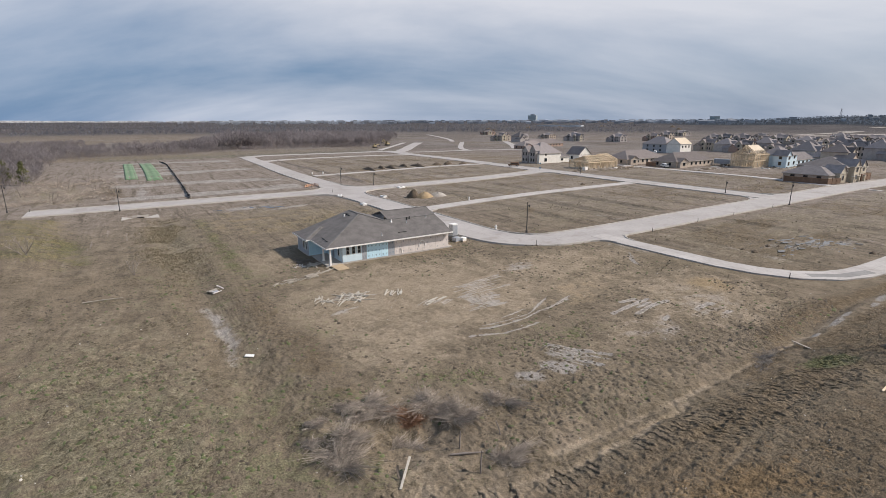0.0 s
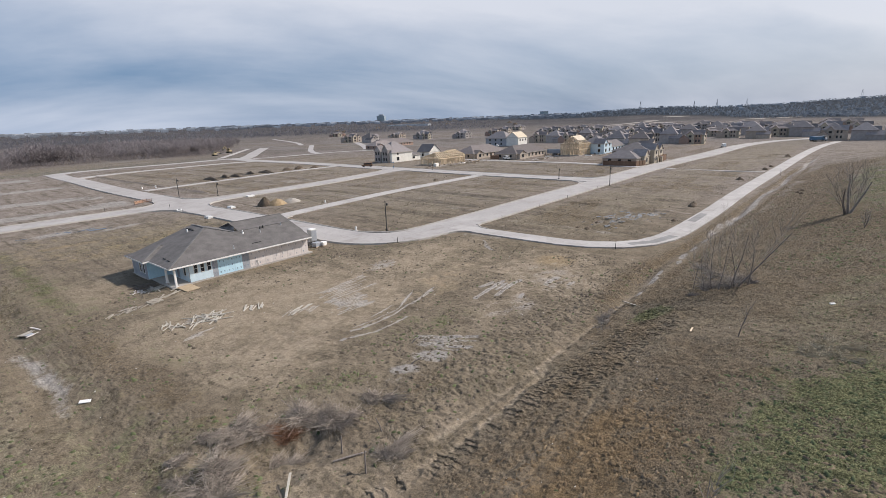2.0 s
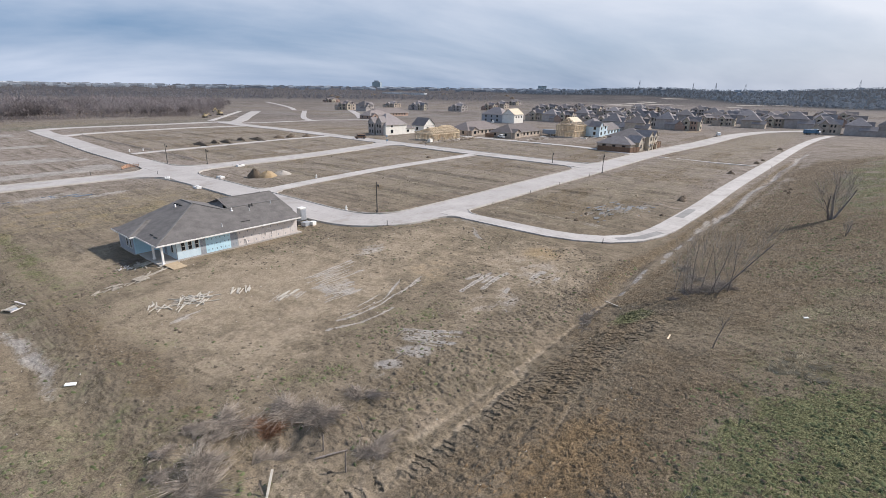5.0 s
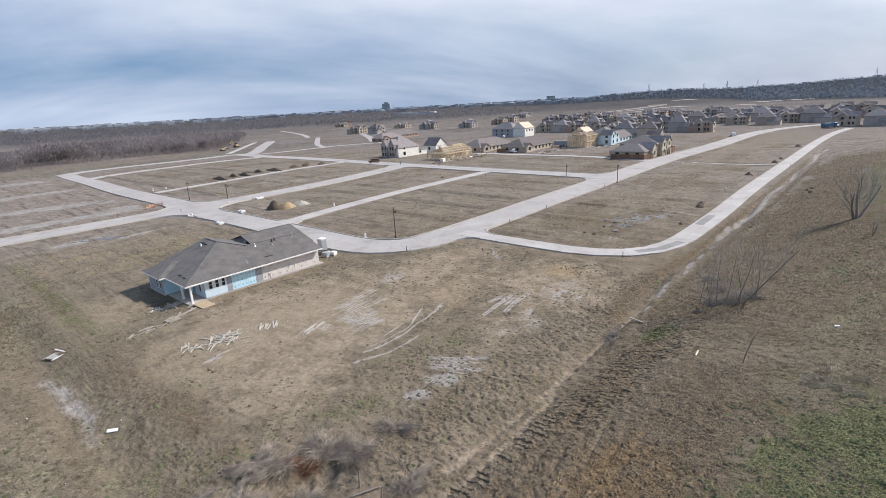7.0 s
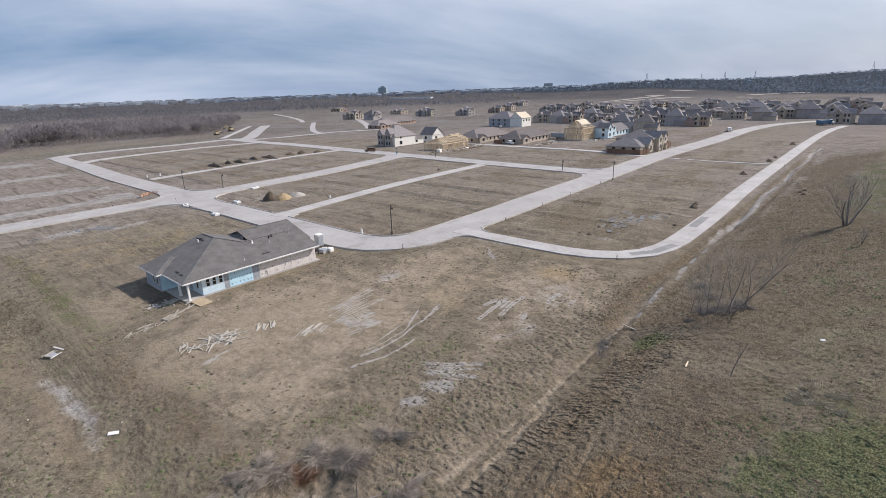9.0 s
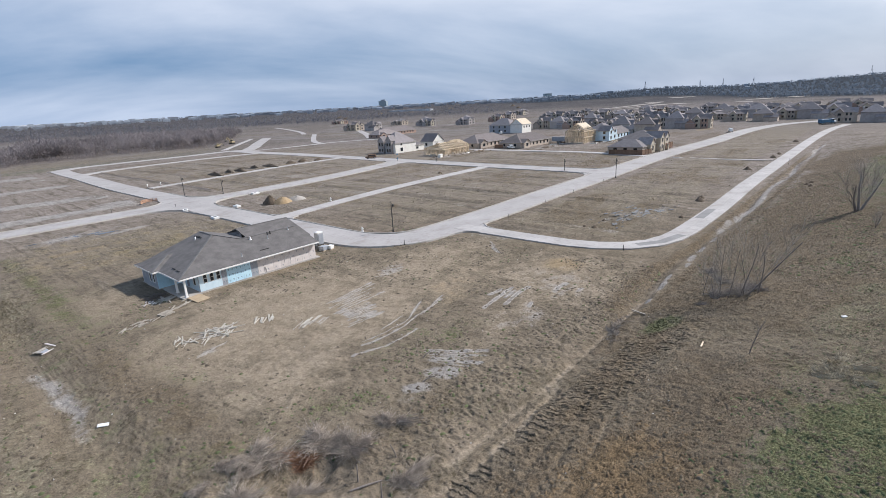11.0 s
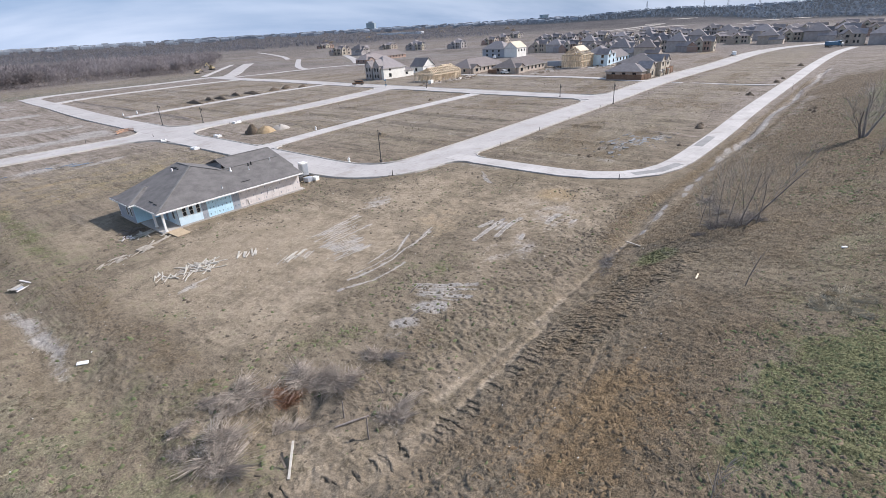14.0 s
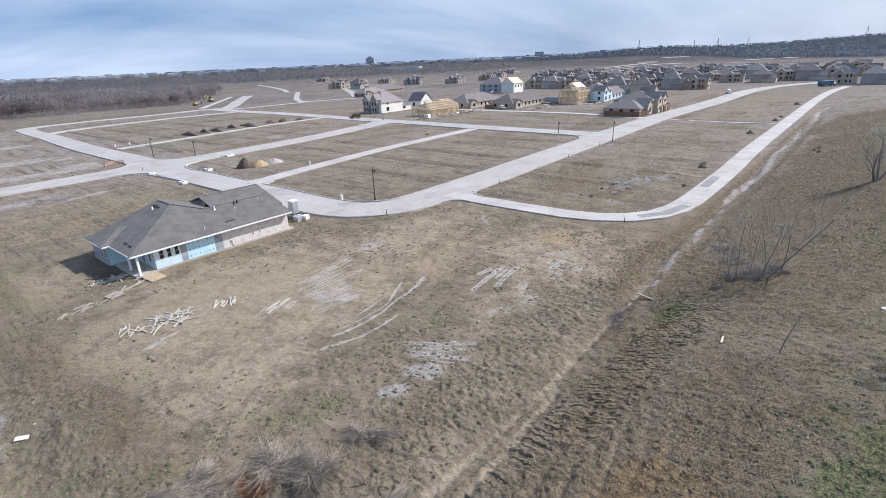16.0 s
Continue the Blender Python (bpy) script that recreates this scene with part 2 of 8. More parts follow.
GROUND = ground_material()
CONCRETE = mottled("concrete", (0.338, 0.312, 0.296), (0.430, 0.402, 0.384), 0.12, 2.5, 0.85, 0.1, 0.01, 0.025, True, where="Position")
CONCRETE_NEW = mottled("pale_concrete", (0.365, 0.338, 0.318), (0.480, 0.450, 0.428), 0.15, 2.5, 0.85, 0.1, 0.01, 0.04, True, where="Position")
CONCRETE_DULL = mottled("dull_concrete", (0.19, 0.184, 0.178), (0.275, 0.266, 0.255), 0.3, 6.0, 0.85, 0.1, 0.01, 0.06, True, where="Position")


def stained(m, scale):
    """Mud smears and damp patches over a paved surface."""
    t = m.node_tree
    b = [n for n in t.nodes if n.type == "BSDF_PRINCIPLED"][0]
    plain = b.inputs["Base Color"].links[0].from_socket
    pos = t.nodes.new("ShaderNodeNewGeometry").outputs["Position"]
    smear = ramp(t, noise_node(t, scale, 6, 0.68, pos, 0.8), 0.50, 0.66)
    fleck = ramp(t, noise_node(t, scale * 9, 4, 0.65, pos), 0.55, 0.66)
    c = mixc(t, maths(t, "MULTIPLY", smear, 0.42), plain, (0.235, 0.205, 0.178))
    c = mixc(t, maths(t, "MULTIPLY", fleck, 0.30), c, (0.22, 0.20, 0.18))
    link(t, c, b.inputs["Base Color"])


for paved in (CONCRETE, CONCRETE_NEW):
    stained(paved, 0.14)
KERB = mottled("kerb", (0.33, 0.305, 0.275), (0.45, 0.42, 0.385), 0.5, 8.0, where="Position")
SHINGLE = mottled("shingle", (0.096, 0.088, 0.083), (0.166, 0.152, 0.144), 0.8, 7.0, 0.9, 0.5, 0.03)
# Estate roofs are lightened, haze put into the shingle colours.
SHINGLE_BROWN = mottled("shingle_brown", (0.150, 0.128, 0.122), (0.225, 0.195, 0.187), 0.8, 7.0, 0.95, vary=0.35)
SHINGLE_GREY = mottled("shingle_grey", (0.156, 0.140, 0.139), (0.236, 0.214, 0.213), 0.8, 7.0, 0.95, vary=0.35)
RIDGE_CAP = mottled("ridge_cap", (0.11, 0.105, 0.10), (0.17, 0.165, 0.16), 1.0, 9.0)
FOIL_BLUE = mottled("blue_sheathing", (0.40, 0.62, 0.74), (0.54, 0.76, 0.86), 1.2, 9.0, 0.5, 0.1, 0.005)
FOIL_PALE = mottled("pale_blue_sheathing", (0.48, 0.62, 0.70), (0.62, 0.74, 0.80), 1.2, 9.0, 0.5, 0.1, 0.005)
SHEATH_GREY = mottled("grey_sheathing", (0.27, 0.29, 0.32), (0.36, 0.38, 0.41), 1.5, 9.0, 0.6)
SHEATH_TAN = mottled("pale_sheathing", (0.55, 0.50, 0.475), (0.70, 0.65, 0.62), 1.0, 9.0, 0.7)
INK = mottled("sheathing_print", (0.10, 0.15, 0.20), (0.16, 0.22, 0.28), 3.0)
WHITE = mottled("white_trim", (0.70, 0.69, 0.66), (0.82, 0.81, 0.79), 2.0, 20.0, 0.6, 0.05)
LUMBER = mottled("lumber", (0.50, 0.395, 0.27), (0.70, 0.575, 0.42), 1.5, 14.0, 0.8, vary=0.2)
LUMBER_GREY = mottled("weathered_lumber", (0.26, 0.23, 0.19), (0.47, 0.42, 0.35), 2.0, 14.0, 0.85, vary=0.3, island=True)
LUMBER_PALE = mottled("bleached_lumber", (0.39, 0.35, 0.295), (0.54, 0.495, 0.425), 2.0, 14.0, 0.85, vary=0.15, island=True)
PLYWOOD = mottled("plywood", (0.33, 0.25, 0.16), (0.45, 0.35, 0.235), 2.0, 14.0)
OSB = mottled("strand_board", (0.50, 0.41, 0.30), (0.66, 0.57, 0.44), 1.0, 6.0)
# Estate brick lightened in its base colour to stand in for haze.
BRICK_TAN = mottled("tan_brick", (0.36, 0.295, 0.24), (0.50, 0.43, 0.365), 0.6, 5.0, vary=0.15)
BRICK_RED = mottled("red_brick", (0.29, 0.195, 0.155), (0.41, 0.29, 0.235), 0.6, 5.0, vary=0.15)
BRICK_GREY = mottled("grey_brick", (0.29, 0.262, 0.25), (0.42, 0.385, 0.37), 0.6, 5.0, vary=0.15)
STONE = mottled("cream_stone", (0.36, 0.31, 0.235), (0.52, 0.46, 0.37), 0.7, 4.0)
STUCCO = mottled("white_wrap", (0.66, 0.64, 0.59), (0.80, 0.78, 0.73), 0.6, 6.0)
FENCE = mottled("cedar_fence", (0.13, 0.075, 0.048), (0.23, 0.14, 0.09), 0.8, 6.0, vary=0.2)
TWIG = mottled("bare_twigs", (0.21, 0.182, 0.155), (0.42, 0.372, 0.325), 0.8, 6.0, 0.9, 0, vary=0.25, island=True)
STRAND = mottled("dry_strands", (0.23, 0.195, 0.165), (0.44, 0.378, 0.32), 0.8, 6.0, 0.9, 0, vary=0.45, island=True)
BARK = mottled("bark", (0.145, 0.122, 0.108), (0.265, 0.230, 0.205), 3.0, 14.0)
WOODS = see_through("winter_woods", (0.205, 0.182, 0.182), (0.315, 0.283, 0.282), 0.03)
CEDAR = mottled("cedar_green", (0.07, 0.08, 0.03), (0.16, 0.155, 0.065), 0.6, 4.0, 0.9, 0, vary=0.3, island=True)
DRY = mottled("dry_grass", (0.16, 0.135, 0.09), (0.30, 0.255, 0.18), 0.4, 3.0, 0.95, 0, vary=0.35, island=True, where="Position")
WEED = mottled("green_weeds", (0.07, 0.085, 0.035), (0.17, 0.185, 0.085), 0.4, 3.0, 0.95, 0, vary=0.35, island=True, where="Position")
RUST = mottled("rust_leaves", (0.19, 0.10, 0.058), (0.32, 0.175, 0.105), 2.0, 9.0, 0.9, 0, vary=0.3, island=True)
CLOD = mottled("clods", (0.078, 0.062, 0.044), (0.150, 0.120, 0.088), 0.6, 7.0, 0.95, 0.3, 0.03, vary=0.25, island=True, where="Position")
CLOD_PALE = mottled("pale_clods", (0.36, 0.335, 0.30), (0.50, 0.475, 0.44), 0.6, 7.0, 0.95, 0.3, 0.03, vary=0.2, island=True, where="Position")
BANK_CLOD = mottled("bank_clods", (0.116, 0.086, 0.055), (0.200, 0.152, 0.100), 0.35, 6.0, 0.95, 0.3, 0.03, vary=0.22, island=True, where="Position")
RUSTY_CLOD = mottled("rusty_clods", (0.138, 0.090, 0.048), (0.225, 0.156, 0.088), 0.35, 6.0, 0.95, 0.3, 0.03, vary=0.22, island=True, where="Position")
GREEN_CLOD = mottled("green_knots", (0.070, 0.086, 0.036), (0.128, 0.142, 0.064), 0.4, 5.0, 0.95, 0.3, 0.03, vary=0.25, island=True, where="Position")
STRAW = mottled("pale_straw", (0.33, 0.275, 0.19), (0.50, 0.43, 0.31), 0.8, 6.0, 0.9, 0, vary=0.3, island=True)
# Dark earth, also used where a heap's shaded side is painted.
DIRT_DARK_SHADED = mottled("dark_and_shaded_dirt", (0.075, 0.055, 0.038), (0.14, 0.105, 0.072), 0.7, 6.0, 0.95, 0.6, 0.1)
DIRT_GOLD = mottled("golden_dirt", (0.26, 0.18, 0.10), (0.40, 0.30, 0.18), 0.7, 6.0, 0.95, 0.6, 0.1)
FIELD_PALE = mottled("pale_field", (0.27, 0.235, 0.205), (0.40, 0.36, 0.325), 0.03, 0.2, 0.95, 0, where="Position")
DIRT_PALE = mottled("pale_dirt", (0.30, 0.268, 0.23), (0.44, 0.40, 0.355), 0.7, 6.0, 0.95, 0.6, 0.1)
POLE = mottled("dark_metal", (0.03, 0.03, 0.03), (0.06, 0.058, 0.055), 2.0, 20.0, 0.5, 0.1)
WOODPOLE = mottled("pole_wood", (0.08, 0.06, 0.045), (0.15, 0.12, 0.095), 1.0, 12.0)
BLACK = mottled("black_rubber", (0.015, 0.015, 0.015), (0.035, 0.035, 0.035), 4.0)
BLUE_PAINT = mottled("blue_paint", (0.025, 0.09, 0.17), (0.05, 0.15, 0.25), 1.0, 12.0, 0.45)
GREY_PAINT = mottled("grey_plastic", (0.30, 0.32, 0.33), (0.42, 0.44, 0.45), 1.0, 12.0, 0.5)
YELLOW = mottled("machine_yellow", (0.26, 0.21, 0.12), (0.42, 0.34, 0.20), 1.5, 12.0, 0.55)
ORANGE = mottled("orange_mesh", (0.40, 0.20, 0.11), (0.54, 0.30, 0.18), 1.5, 9.0, 0.8)
GREEN_SHEET = mottled("green_cover", (0.09, 0.17, 0.09), (0.20, 0.28, 0.17), 0.15, 1.2, 0.9)
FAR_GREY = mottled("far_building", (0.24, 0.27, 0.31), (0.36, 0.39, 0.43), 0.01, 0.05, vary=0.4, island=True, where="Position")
# Haze put into the twig colour: greyed far woods, lightened blue ridge woods.
WOODS_HAZED = see_through("hazed_woods", (0.172, 0.172, 0.190), (0.238, 0.236, 0.252), 0.004)
RIDGE_HAZED = see_through("hazed_ridge_woods", (0.180, 0.215, 0.262), (0.215, 0.252, 0.300), 0.002)
FAR_WHITE = mottled("far_white_roof", (0.46, 0.47, 0.49), (0.66, 0.67, 0.69), 0.01, 0.05, where="Position")
DARK_GLASS, _t, _b = make_mat("window_glass")
_b.inputs["Base Color"].default_value = (0.02, 0.025, 0.03, 1)
_b.inputs["Roughness"].default_value = 0.08
BROWN_GRASS = mottled("brown_grass", (0.10, 0.088, 0.060), (0.235, 0.20, 0.14), 0.4, 3.0, 0.95, 0, vary=0.3, island=True, where="Position")
TOWER_GLASS, _t, _b = make_mat("tower_glass")
_b.inputs["Base Color"].default_value = (0.27, 0.35, 0.38, 1)
_b.inputs["Roughness"].default_value = 0.3
WATER, _t, _b = make_mat("puddle_water")
_b.inputs["Base Color"].default_value = (0.10, 0.085, 0.068, 1)
_b.inputs["Roughness"].default_value = 0.12


# ---- helpers for building ----
def smooth(x, lo, hi):
    t = np.clip((np.asarray(x, float) - lo) / (hi - lo), 0, 1)
    return t * t * (3 - 2 * t)


def lattice(ix, iy, seed):
    h = (ix.astype(np.int64) * 374761393 + iy.astype(np.int64) * 668265263 + seed * 974634777) & 0x7FFFFFFF
    h = ((h ^ (h >> 13)) * 1274126177) & 0x7FFFFFFF
    return ((h ^ (h >> 16)) & 0xFFFF) / 65535.0


def vnoise(x, y, scale, seed=0):
    x, y = np.asarray(x, float) * scale, np.asarray(y, float) * scale
    ix, iy = np.floor(x), np.floor(y)
    fx, fy = x - ix, y - iy
    fx, fy = fx * fx * (3 - 2 * fx), fy * fy * (3 - 2 * fy)
    a, b = lattice(ix, iy, seed), lattice(ix + 1, iy, seed)
    c, d = lattice(ix, iy + 1, seed), lattice(ix + 1, iy + 1, seed)
    return (a + (b - a) * fx) * (1 - fy) + (c + (d - c) * fx) * fy


def blob(x, y, cx, cy, rx, ry, turn=0.0):
    c, s = math.cos(radians(turn)), math.sin(radians(turn))
    dx, dy = x - cx, y - cy
    p, q = (dx * c + dy * s) / rx, (-dx * s + dy * c) / ry
    return 1 - smooth(np.sqrt(p * p + q * q), 0.25, 1.6)


def hill(x, y):
    """The grassy bank beside the ditch."""
    s = 17.6 - y
    rise = 0.21 * np.clip(s, 0, 30) + 0.05 * np.clip(s - 30, 0, 200)
    return rise * smooth(x, -18, 14) * (1 - smooth(x, 190, 330))


ALLEY_BEDS = (
    ((56.5, 68, 84, 100, 118, 146), (101, 103, 105.4, 107.2, 108, 108.9), 2.6),
    ((61, 75, 100, 120, 152), (190.5, 193, 197, 200.5, 201), 2.4),
    ((60, 75, 100, 131, 157), (277, 285.5, 290, 290.8, 286), 3.6),
)


RUTS = (
    ((12.5, 14.2, 17.5, 20, 22.7, 27, 31, 36), (19.4, 18.9, 18.1, 17.7, 17.6, 17.7, 17.9, 18.4), 0.14),
    ((19, 21.5, 27.5, 31.4, 39.6, 50, 62), (19.4, 19.1, 18.9, 18.7, 18.8, 19.0, 19.0), 0.16),
)


def sod_edge(x):
    return np.interp(x, [5, 8, 11, 13, 14.5, 17, 20, 23, 26, 33], [22.0, 21.0, 19.8, 18.9, 18.3, 17.2, 16.8, 16.8, 16.4, 16.2])


def sod_band(x, y):
    return (1 - smooth(np.abs(y - sod_edge(x)), 1.25, 1.6)) * smooth(x, 7.5, 9) * (1 - smooth(x, 30, 31.5))


def furrow_band(x, y):
    side = np.interp(x, [27, 34, 42, 52], [15.4, 14.8, 13.9, 12.8])
    return (1 - smooth(np.abs(y - side), 1.7, 2.3)) * smooth(x, 28, 30) * (1 - smooth(x, 49, 52))


def torn_sods(x, y):
    """Sods torn across the edge of the track, with jagged clefts between them."""
    jag = 0.40 * (vnoise(x, y, 0.6, 5) - 0.5) + 0.15 * (vnoise(x, y, 2.6, 25) - 0.5) + 0.17 * (vnoise(x, y, 7.0, 26) - 0.5)
    row = (x + 0.20 * (17 - y) + jag) / 0.60
    whole = np.floor(row + 0.5)
    own, own2, own3 = lattice(whole, whole * 0, 8), lattice(whole, whole * 0 + 1, 8), lattice(whole, whole * 0 + 2, 8)
    middle = sod_edge(x) + 0.9 * (own - 0.5)
    half = 0.40 + 0.95 * own2
    long = (1 - smooth(np.abs(y - middle), half * 0.75, half)) * (own3 > 0.2)
    wide = 0.012 + 0.036 * own3 * (0.3 + 1.4 * vnoise(x, y, 3.2, 75))
    gap = np.abs(row - whole) * 0.60
    # A sod rears up on the far side of its cleft.
    rear = 0.05 * long * np.exp(-(((row - whole) * 0.60 - 0.13) / 0.13) ** 2)
    return 0.05 * (vnoise(x, y, 1.6, 23) + 0.6 * vnoise(x, y, 5.0, 27) - 0.8) + rear - (0.11 + 0.12 * own) * long * np.clip(1.25 - gap / wide, 0, 1)


def furrows(x, y):
    """Ragged narrow furrows across the bank."""
    row = (0.93 * x + 0.37 * y + 0.6 * (vnoise(x, y, 0.6, 7) - 0.5) + 0.26 * (vnoise(x, y, 2.2, 26) - 0.5) + 0.10 * (vnoise(x, y, 6.0, 28) - 0.5)) / 0.40
    whole = np.floor(row + 0.5)
    along = (0.37 * x - 0.93 * y) / 1.7 + 7.3 * lattice(whole, whole * 0, 27)
    strong = smooth(lattice(whole, np.floor(along), 9), 0.25, 0.55) * smooth(0.5 - np.abs(along - np.floor(along) - 0.5), 0.02, 0.16)
    gap = np.abs(row - whole) * 0.40
    rear = 0.032 * strong * np.exp(-(((row - whole) * 0.40 - 0.11) / 0.10) ** 2)
    return 0.05 * (vnoise(x, y, 1.8, 24) + 0.7 * vnoise(x, y, 5.0, 29) - 0.85) + rear - 0.15 * strong * np.clip(1.25 - gap / (0.014 + 0.034 * vnoise(x, y, 2.6, 84)), 0, 1)


def tussocks(x, y):
    """Low knots of grass roots and clods: 0 between them, 1 on top."""
    n = 0.5 * vnoise(x, y, 2.9, 71) + 0.5 * vnoise(x + 0.3 * y, y - 0.2 * x, 5.2, 72)
    return smooth(n, 0.42, 0.74)


def wheel_marks(x, y):
    """Wheel marks along the foot of the bank."""
    got = 0 * x
    for off in (14.4, 13.2, 11.7, 10.5, 9.4):
        got = np.maximum(got, np.exp(-((y - off - 0.007 * (x - 22) ** 2 - 0.2 * np.sin(x * 0.5 + off)) / 0.2) ** 2) * (0.5 + 0.7 * vnoise(x, y, 0.5, 85)))
    return np.clip(got, 0, 1) * smooth(x, 10, 15) * (1 - smooth(x, 29, 34))


def height(x, y):
    x, y = np.asarray(x, float), np.asarray(y, float)
    z = hill(x, y)
    far = smooth(np.hypot(x, y), 150, 400)
    lump = (vnoise(x, y, 0.09, 1) - 0.5) * 0.35 + (vnoise(x, y, 0.45, 2) - 0.5) * 0.16
    fine = (vnoise(x, y, 1.3, 3) - 0.5) * 0.12 + (vnoise(x, y, 3.1, 4) - 0.5) * 0.07
    pad = blob(x, y, 33, 62, 26, 26)
    z = z + (lump * (1 - 0.8 * pad) + fine * (1 - 0.5 * pad)) * (1 - far)
    # The ditch with the wheel track beside it.
    line = y - (18.9 + 0.7 * np.sin(x * 0.11))
    run = smooth(x, 8, 18) * (1 - smooth(x, 200, 300))
    z = z - (0.10 + 0.42 * smooth(x, 44, 56)) * np.exp(-((line - 0.9) / 0.9) ** 2) * run
    # Two wheel ruts, pressed smooth.
    for way_x, way_y, deep in RUTS:
        z = z - deep * np.exp(-((y - np.interp(x, way_x, way_y)) / 0.46) ** 2) * smooth(x, way_x[0] - 1, way_x[0] + 2) * (1 - smooth(x, way_x[-1] - 4, way_x[-1]))
    # Beds that the torn strips of earth lie in.
    z = z - 0.40 * np.maximum(sod_band(x, y), furrow_band(x, y))
    # Heaped and hollowed earth among the brush.
    heaped = blob(x, y, 12.0, 26.6, 4.6, 3.4, -20)
    z = z + heaped * ((vnoise(x, y, 0.7, 28) - 0.45) * 0.9 + (vnoise(x, y, 1.9, 29) - 0.5) * 0.45)
    torn = smooth(x, 6, 14) * (1 - smooth(x, 60, 75)) * np.exp(-((y - 17.5) / 6.5) ** 4)
    z = z + torn * ((vnoise(x, y, 2.1, 10) - 0.5) * 0.12 + (vnoise(x, y, 4.5, 12) - 0.5) * 0.10)
    # Knotted grass on the bank, thinner over the lot and the field by the swale.
    knots = 0.075 * (1 - smooth(y, 14.5, 17.5)) * smooth(x, 4, 12) + 0.036 * smooth(y, 19.5, 22) * (1 - smooth(y, 30, 42)) * smooth(x, 4, 10) * (1 - smooth(x, 56, 66)) + 0.07 * (1 - smooth(x, 8, 14)) * smooth(y, 24, 30) * (1 - smooth(y, 60, 80))
    z = z + knots * tussocks(x, y) * (1 - smooth(x, 66, 90))
    # Long low clumps across the field by the swale.
    across, along = 0.74 * x + 0.67 * y, 0.67 * x - 0.74 * y
    z = z + 0.16 * smooth(0.6 * vnoise(along * 0.55, across, 1.3, 78) + 0.4 * vnoise(along * 0.6, across, 2.7, 79), 0.5, 0.8) * (1 - smooth(x, 2, 7)) * smooth(y, 24, 32) * (1 - smooth(y, 62, 76)) * smooth(x, -30, -12)
    z = z - 0.10 * wheel_marks(x, y)
    # Chewed ground beyond the track.
    z = z + smooth(x, 14, 20) * (1 - smooth(x, 58, 64)) * np.exp(-((y - 23.0) / 2.6) ** 4) * (np.abs(vnoise(x, y, 1.9, 13) - 0.5) * 0.18 + tussocks(x, y) * 0.07)
    # The swale that leads to the culvert.
    z = z - 0.55 * np.exp(-((x - 6.0 + (y - 50) * 0.03) / 2.4) ** 2) * smooth(y, 24, 40) * (1 - smooth(y, 119, 123))
    # Bank of the lawn.
    z = z + 2.2 * (1 - smooth(x + 0.10 * (y - 90), -16, -8)) * smooth(y, 74, 90) * (1 - smooth(y, 120, 138))
    # Pit among the brush.
    z = z - 0.42 * blob(x, y, 13.2, 24.6, 3.2, 1.5, 20) + 0.5 * blob(x, y, 9.5, 28.0, 2.4, 1.7)
    # Low ridges between the lots.
    lots = smooth(x, 66, 72) * (1 - smooth(x, 185, 195)) * smooth(y, 66, 70) * (1 - smooth(y, 128, 138))
    z = z + (0.35 + 0.5 * vnoise(x, y, 0.08, 73)) * lots * np.exp(-((x % 13.0 - 0.6) / 0.8) ** 2)
    lots = smooth(x, 74, 80) * (1 - smooth(x, 250, 280)) * smooth(y, 27, 31) * (1 - smooth(y, 53, 56))
    z = z + (0.15 + 0.4 * vnoise(x, y, 0.08, 74)) * lots * np.exp(-((x % 14.0 - 8.0) / 0.9) ** 2)
    lots = smooth(x, 62, 66) * (1 - smooth(x, 140, 146)) * smooth(y, 152, 156) * (1 - smooth(y, 280, 290))
    z = z + 0.5 * lots * np.exp(-((x % 13.0 - 4.5) / 0.9) ** 2)
    # Keep the carriageways' bed low.
    for x0, x1, y0, y1 in ((49, 59, 62, 158), (-24, 60, 138, 150), (52, 152, 140, 160), (60, 400, 56, 67), (143, 160, 60, 330), (52, 66, 150, 330), (68, 74, 24, 60), (70, 360, 21.5, 27)):
        bed = smooth(x, x0 - 2, x0) * (1 - smooth(x, x1, x1 + 2)) * smooth(y, y0 - 2, y0) * (1 - smooth(y, y1, y1 + 2))
        z = z * (1 - bed) - 0.05 * bed
    for px, py, half in ALLEY_BEDS:
        inside = (x > px[0] - 1) & (x < px[-1] + 1)
        bed = (1 - smooth(np.abs(y - np.interp(x, px, py)), half, half + 1.5)) * inside
        z = z * (1 - bed) - 0.02 * bed
    # The country rises slowly to a wooded ridge at the horizon.
    r, az = np.hypot(x, y), np.degrees(np.arctan2(x, y))
    z = z + 25 * smooth(r, 800, 3000)
    z = z + (40 + 5 * np.sin(az * 0.35) + 4 * np.sin(az * 0.9)) * smooth(az, 74, 99) * (1 - smooth(az, 125, 150)) * np.exp(-((r - 2900) / 650) ** 2)
    z = z + 17 * np.exp(-((az - 71.5) / 5.5) ** 2) * np.exp(-((r - 2900) / 650) ** 2)
    return z


def hz(x, y):
    return float(height(np.array([x]), np.array([y]))[0])


def link_mesh(name, mesh, mat, parent=None, label="", smooth_faces=False):
    mesh.materials.append(mat)
    if smooth_faces:
        mesh.polygons.foreach_set("use_smooth", [True] * len(mesh.polygons))
    ob = new(name, mesh)
    if parent is not None:
        ob.parent = parent
    if label:
        tagged(ob, label)
    return ob


def part(name, bm, mat, parent=None, label="", smooth_faces=False):
    mesh = bpy.data.meshes.new(name)
    bm.normal_update()
    bm.to_mesh(mesh)
    bm.free()
    return link_mesh(name, mesh, mat, parent, label, smooth_faces)


